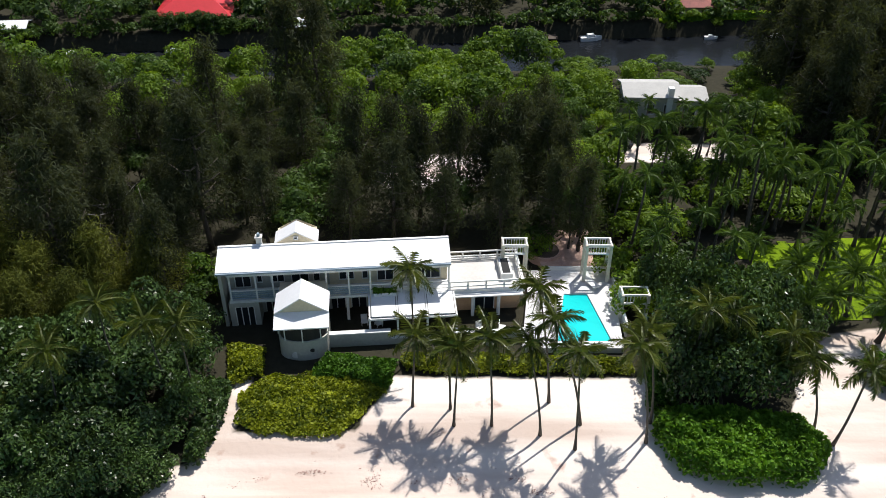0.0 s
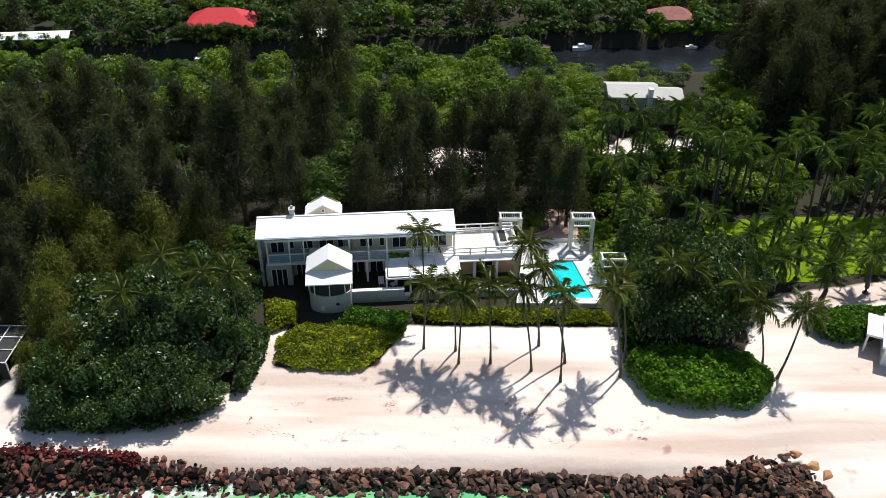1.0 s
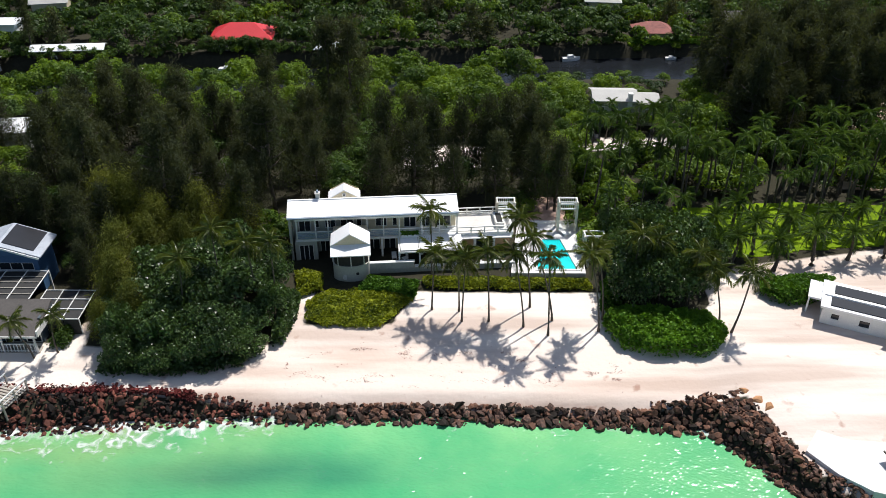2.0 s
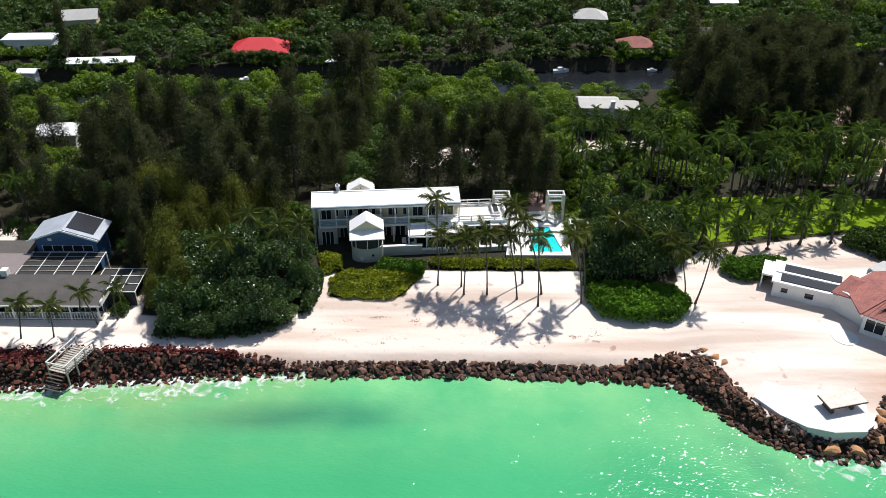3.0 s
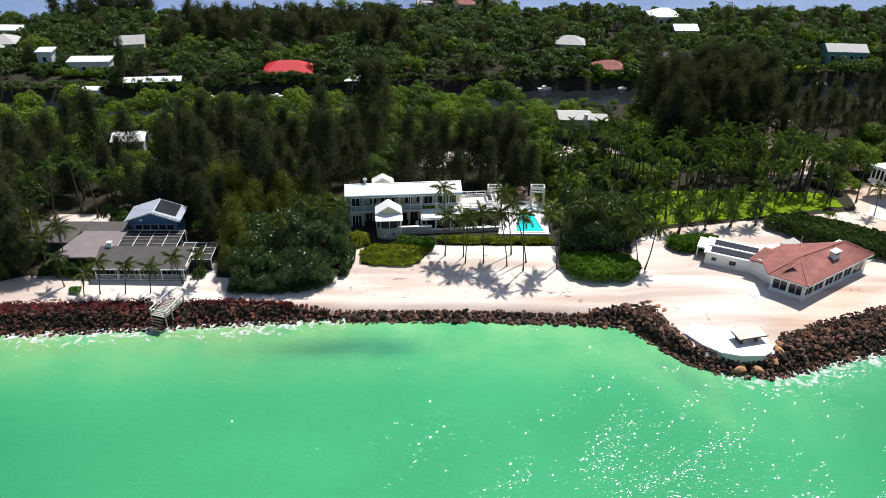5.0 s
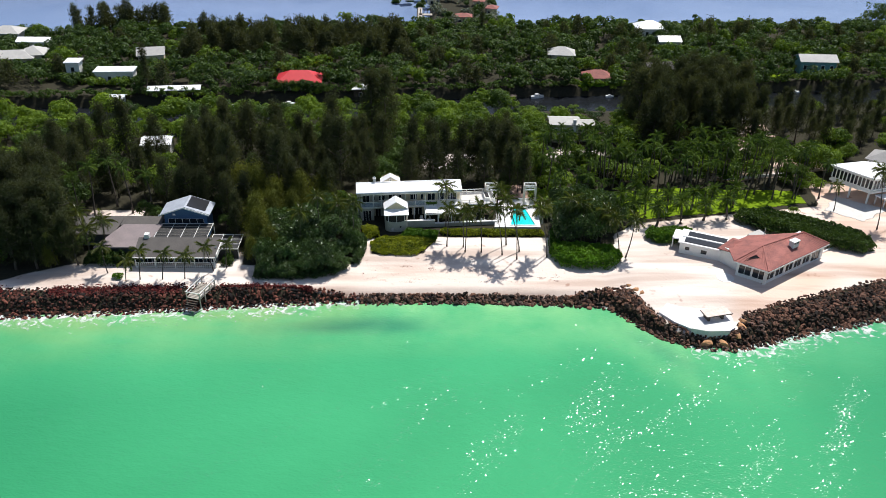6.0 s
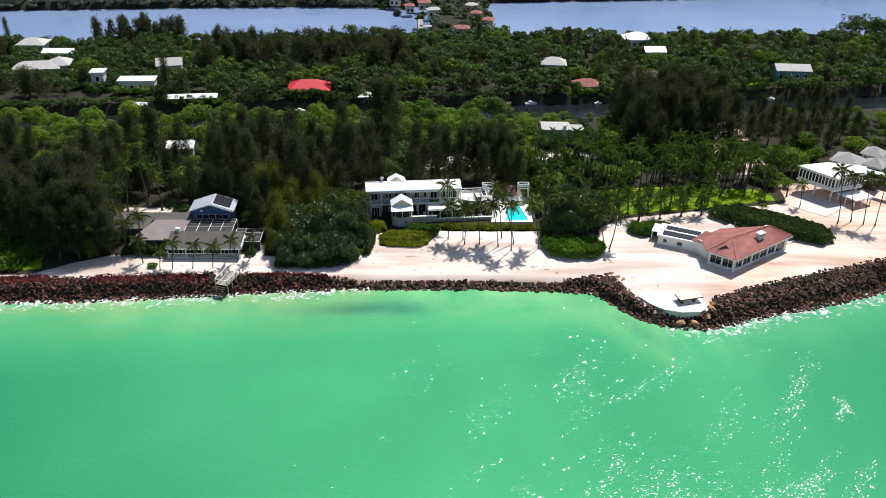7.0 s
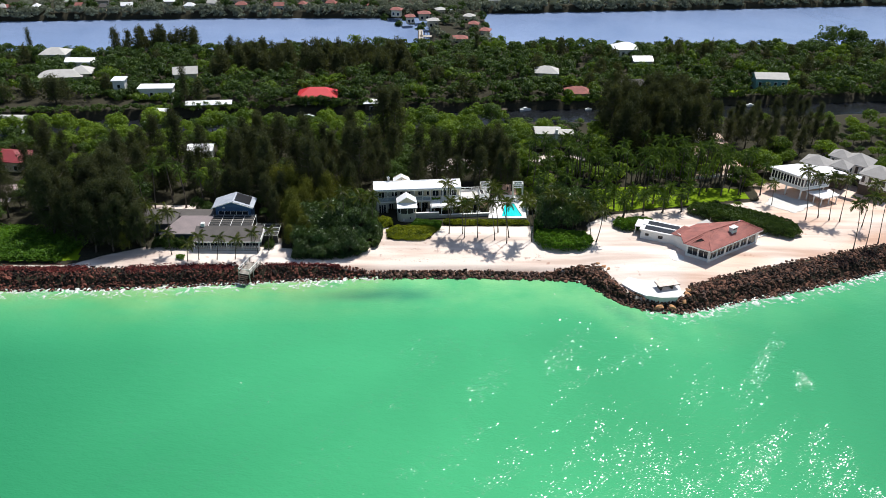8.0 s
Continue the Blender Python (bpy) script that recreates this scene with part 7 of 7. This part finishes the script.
# undergrowth between the palms behind the pool and the lawn
for k in range(120):
    x_, y_ = R.uniform(12.5, 60), R.uniform(59, 82)
    on_lawn = inside(np.array(x_), np.array(y_), [(24, 57), (48.6, 60), (62, 63.5), (61.5, 70), (40, 71), (24, 69.5)]) > 0
    if on_lawn or (x_ < 14.5 and y_ < 63.5) or (8 < x_ < 13.2 and y_ < 70):
        continue
    plant("bush", x_, y_, R.uniform(0.5, 0.95) * (1.0 if y_ > 71 or x_ < 22 else 0.6))
for k in range(9):
    plant("broad", -40 + k * 1.4 + R.uniform(-0.3, 0.3), 119.3 + R.uniform(-0.2, 0.3), R.uniform(0.32, 0.4))
for x_, y_ in ((-66, 115.6), (-60, 116), (-56.5, 116.3), (32, 123.6), (38.6, 124.2), (29.8, 124)):
    plant("bright", x_, y_, R.uniform(0.25, 0.34))
for k in range(16):
    plant("casu", R.uniform(-78, -62), R.uniform(45, 60), R.uniform(0.9, 1.1))

for k in range(11):
    plant("bush", R.uniform(61.2, 65.4), R.uniform(68.8, 77), R.uniform(0.4, 0.6))
for k in range(46):
    u_, v_ = (R.uniform(-9, -1.8), R.uniform(4, 24)) if k < 30 else (R.uniform(0, 20), R.uniform(21.5, 27))
    p_ = pose(66.1, 69.0, 0, 0, 0, -42.5) @ Vector((u_, v_, 0))
    plant("bush" if R.uniform() < 0.8 else "bright", p_.x, p_.y, R.uniform(0.5, 0.9))
for k in range(70):
    x_ = R.uniform(14, 56)
    y_ = float(canal_far(x_)) - R.uniform(15.5, 24)
    if free(x_, y_):
        plant("bush", x_, y_, R.uniform(0.5, 0.75), 0.45)

# ---- far woods, beyond the canal and on the far shore ----
FAR_KEEP = []
for o in bpy.data.objects:
    if o.name.startswith("house") and o.parent is None:
        FAR_KEEP.append((o.location.x, o.location.y))


def far_wood(name, spots, size, per, mat, label, tall=1.0):
    V = []
    for x_, y_, r_, h_ in spots:
        c = crown_broad(r_, h_ * 0.62, 0, per, size, R.randint(7, 13)) if tall == 1.0 else crown_casuarina(h_, r_, per, size, 2.2)
        c = c[:, :, :] + np.array([x_, y_, float(height(x_, y_)) + (h_ * 0.3 if tall == 1.0 else -0.6)])
        V.append(c)
    tagged(quads(name, np.concatenate(V), mat), label, "woods", kind="stuff")


A, B, C_ = [], [], []
def roof_limit(x, y):
    """The height that leaves the houses' roofs in view over a tree at this place."""
    lim = 99.0
    for hx, hy in FAR_KEEP:
        if abs(x - hx) < 5.5 and 0 < hy - y < 14:
            lim = min(lim, 1.7 + 0.33 * (hy - y))
    return lim


yy = 122.0
while yy < 178:
    xx = -185.0
    while xx < 190:
        x_, y_ = xx + R.uniform(-1.9, 1.9), yy + R.uniform(-1.9, 1.9)
        blocked = any(abs(x_ - hx) < 4.6 and -2.4 < y_ - hy < 2.6 for hx, hy in FAR_KEEP)
        if y_ > float(canal_far(x_)) + 1.2 and y_ < float(bay_near(x_)) - 1 and not blocked:
            u = R.uniform()
            dark = -67 < x_ < -10 and 139 < y_ < 157 and R.uniform() < 0.85
            clump = max(0, noise.noise((x_ * 0.06, y_ * 0.09, 5.0)))
            tone = noise.noise((x_ * 0.09, y_ * 0.12, 15.0)) + R.normal() * 0.25
            low = 0.6 if y_ > float(bay_near(x_)) - 9 else 1.0
            lim = roof_limit(x_, y_)
            if (dark or u < 0.08 + 0.25 * clump) and lim > 6 and (dark or y_ < float(bay_near(x_)) - 14):
                for _ in range(2 if dark else 1):
                    C_.append((x_ + R.uniform(-1.5, 1.5), y_ + R.uniform(-1, 1), R.uniform(2.2, 3.6), R.uniform(6.0, 8.6) if dark else R.uniform(4.5, 7.0)))
            else:
                h_ = min(lim, (R.uniform(3.0, 6.4) + 2.6 * clump) * low)
                (B if tone < 0.34 else A).append((x_, y_, min(R.uniform(2.0, 4.3), h_ * 0.95), h_))
        xx += 4.5
    yy += 4.1
for o in [q for q in bpy.data.objects if q.name.startswith("house") and q.parent is None and q.location.y > 100]:
    half = max(c.dimensions.x for c in o.children) / 2
    deep_ = max(c.dimensions.y for c in o.children) / 2
    for k in range(3 if o.location.y < 180 else 0):
        plant("bush", o.location.x + half * (k - 1) * 0.8 + R.uniform(-0.4, 0.4), max(o.location.y - deep_ - 1.0, float(canal_far(o.location.x)) + 0.7) + R.uniform(-0.2, 0.2), R.uniform(0.34, 0.55), R.uniform(0.34, 0.5))
    for sgn in (-1, 1):
        B.append((o.location.x + sgn * (half + 2.0), o.location.y + R.uniform(-1, 1), R.uniform(1.6, 2.4), R.uniform(3.0, 5.0)))
far_wood("woods_bright", A, 0.60, 460, L_BRIGHT, "bright green mixed woods beyond the canal")
T = []
x_ = -150.0
while x_ < 130:
    if not 30 < x_ < 50:
        T.append((x_, float(canal_far(x_)) + R.uniform(0.5, 1.4), R.uniform(0.9, 1.7), R.uniform(1.3, 2.4)))
    x_ += R.uniform(0.9, 1.7)
far_wood("bank_thicket", T, 0.42, 150, L_BROAD, "dark green thicket hanging over the canal bank")
for k in range(26):
    C_.append((R.uniform(-101, -76), R.uniform(165, 171), R.uniform(1.4, 2.4), R.uniform(5.0, 8.5)))
for k in range(9):
    B.append((133 + R.uniform(-8, 8), 179 + R.uniform(-3, 3), R.uniform(3.0, 4.6), R.uniform(6, 9.5)))
far_wood("woods_dark", B, 0.60, 460, L_BROAD, "dark green mixed woods beyond the canal")
far_wood("woods_pine", C_, 0.8, 640, L_CASU, "dark casuarina stands near the bay", 2.0)
S = []
for k in range(1300):
    x_ = R.uniform(-230, 240)
    y_ = float(bay_far(x_)) + (R.uniform(-0.6, 1.6) if k % 2 else 1.5 + abs(R.normal()) * 12)
    if any(abs(x_ - hx) < 2.6 and -3.5 < y_ - hy < 2.0 for hx, hy in FAR_KEEP):
        continue
    S.append((x_, y_, R.uniform(1.2, 2.6), R.uniform(2.2, 4.0)))
for k in range(70):
    x_, y_ = R.uniform(-4, 16), R.uniform(174, 222)
    if not any(abs(x_ - hx) < 2.8 and -3.5 < y_ - hy < 2.0 for hx, hy in FAR_KEEP):
        S.append((x_, y_, R.uniform(1.0, 1.8), R.uniform(2.0, 3.6)))
far_wood("woods_far_shore", S, 0.6, 110, L_SHORE_HAZE, "low green woods along the far shore of the bay")
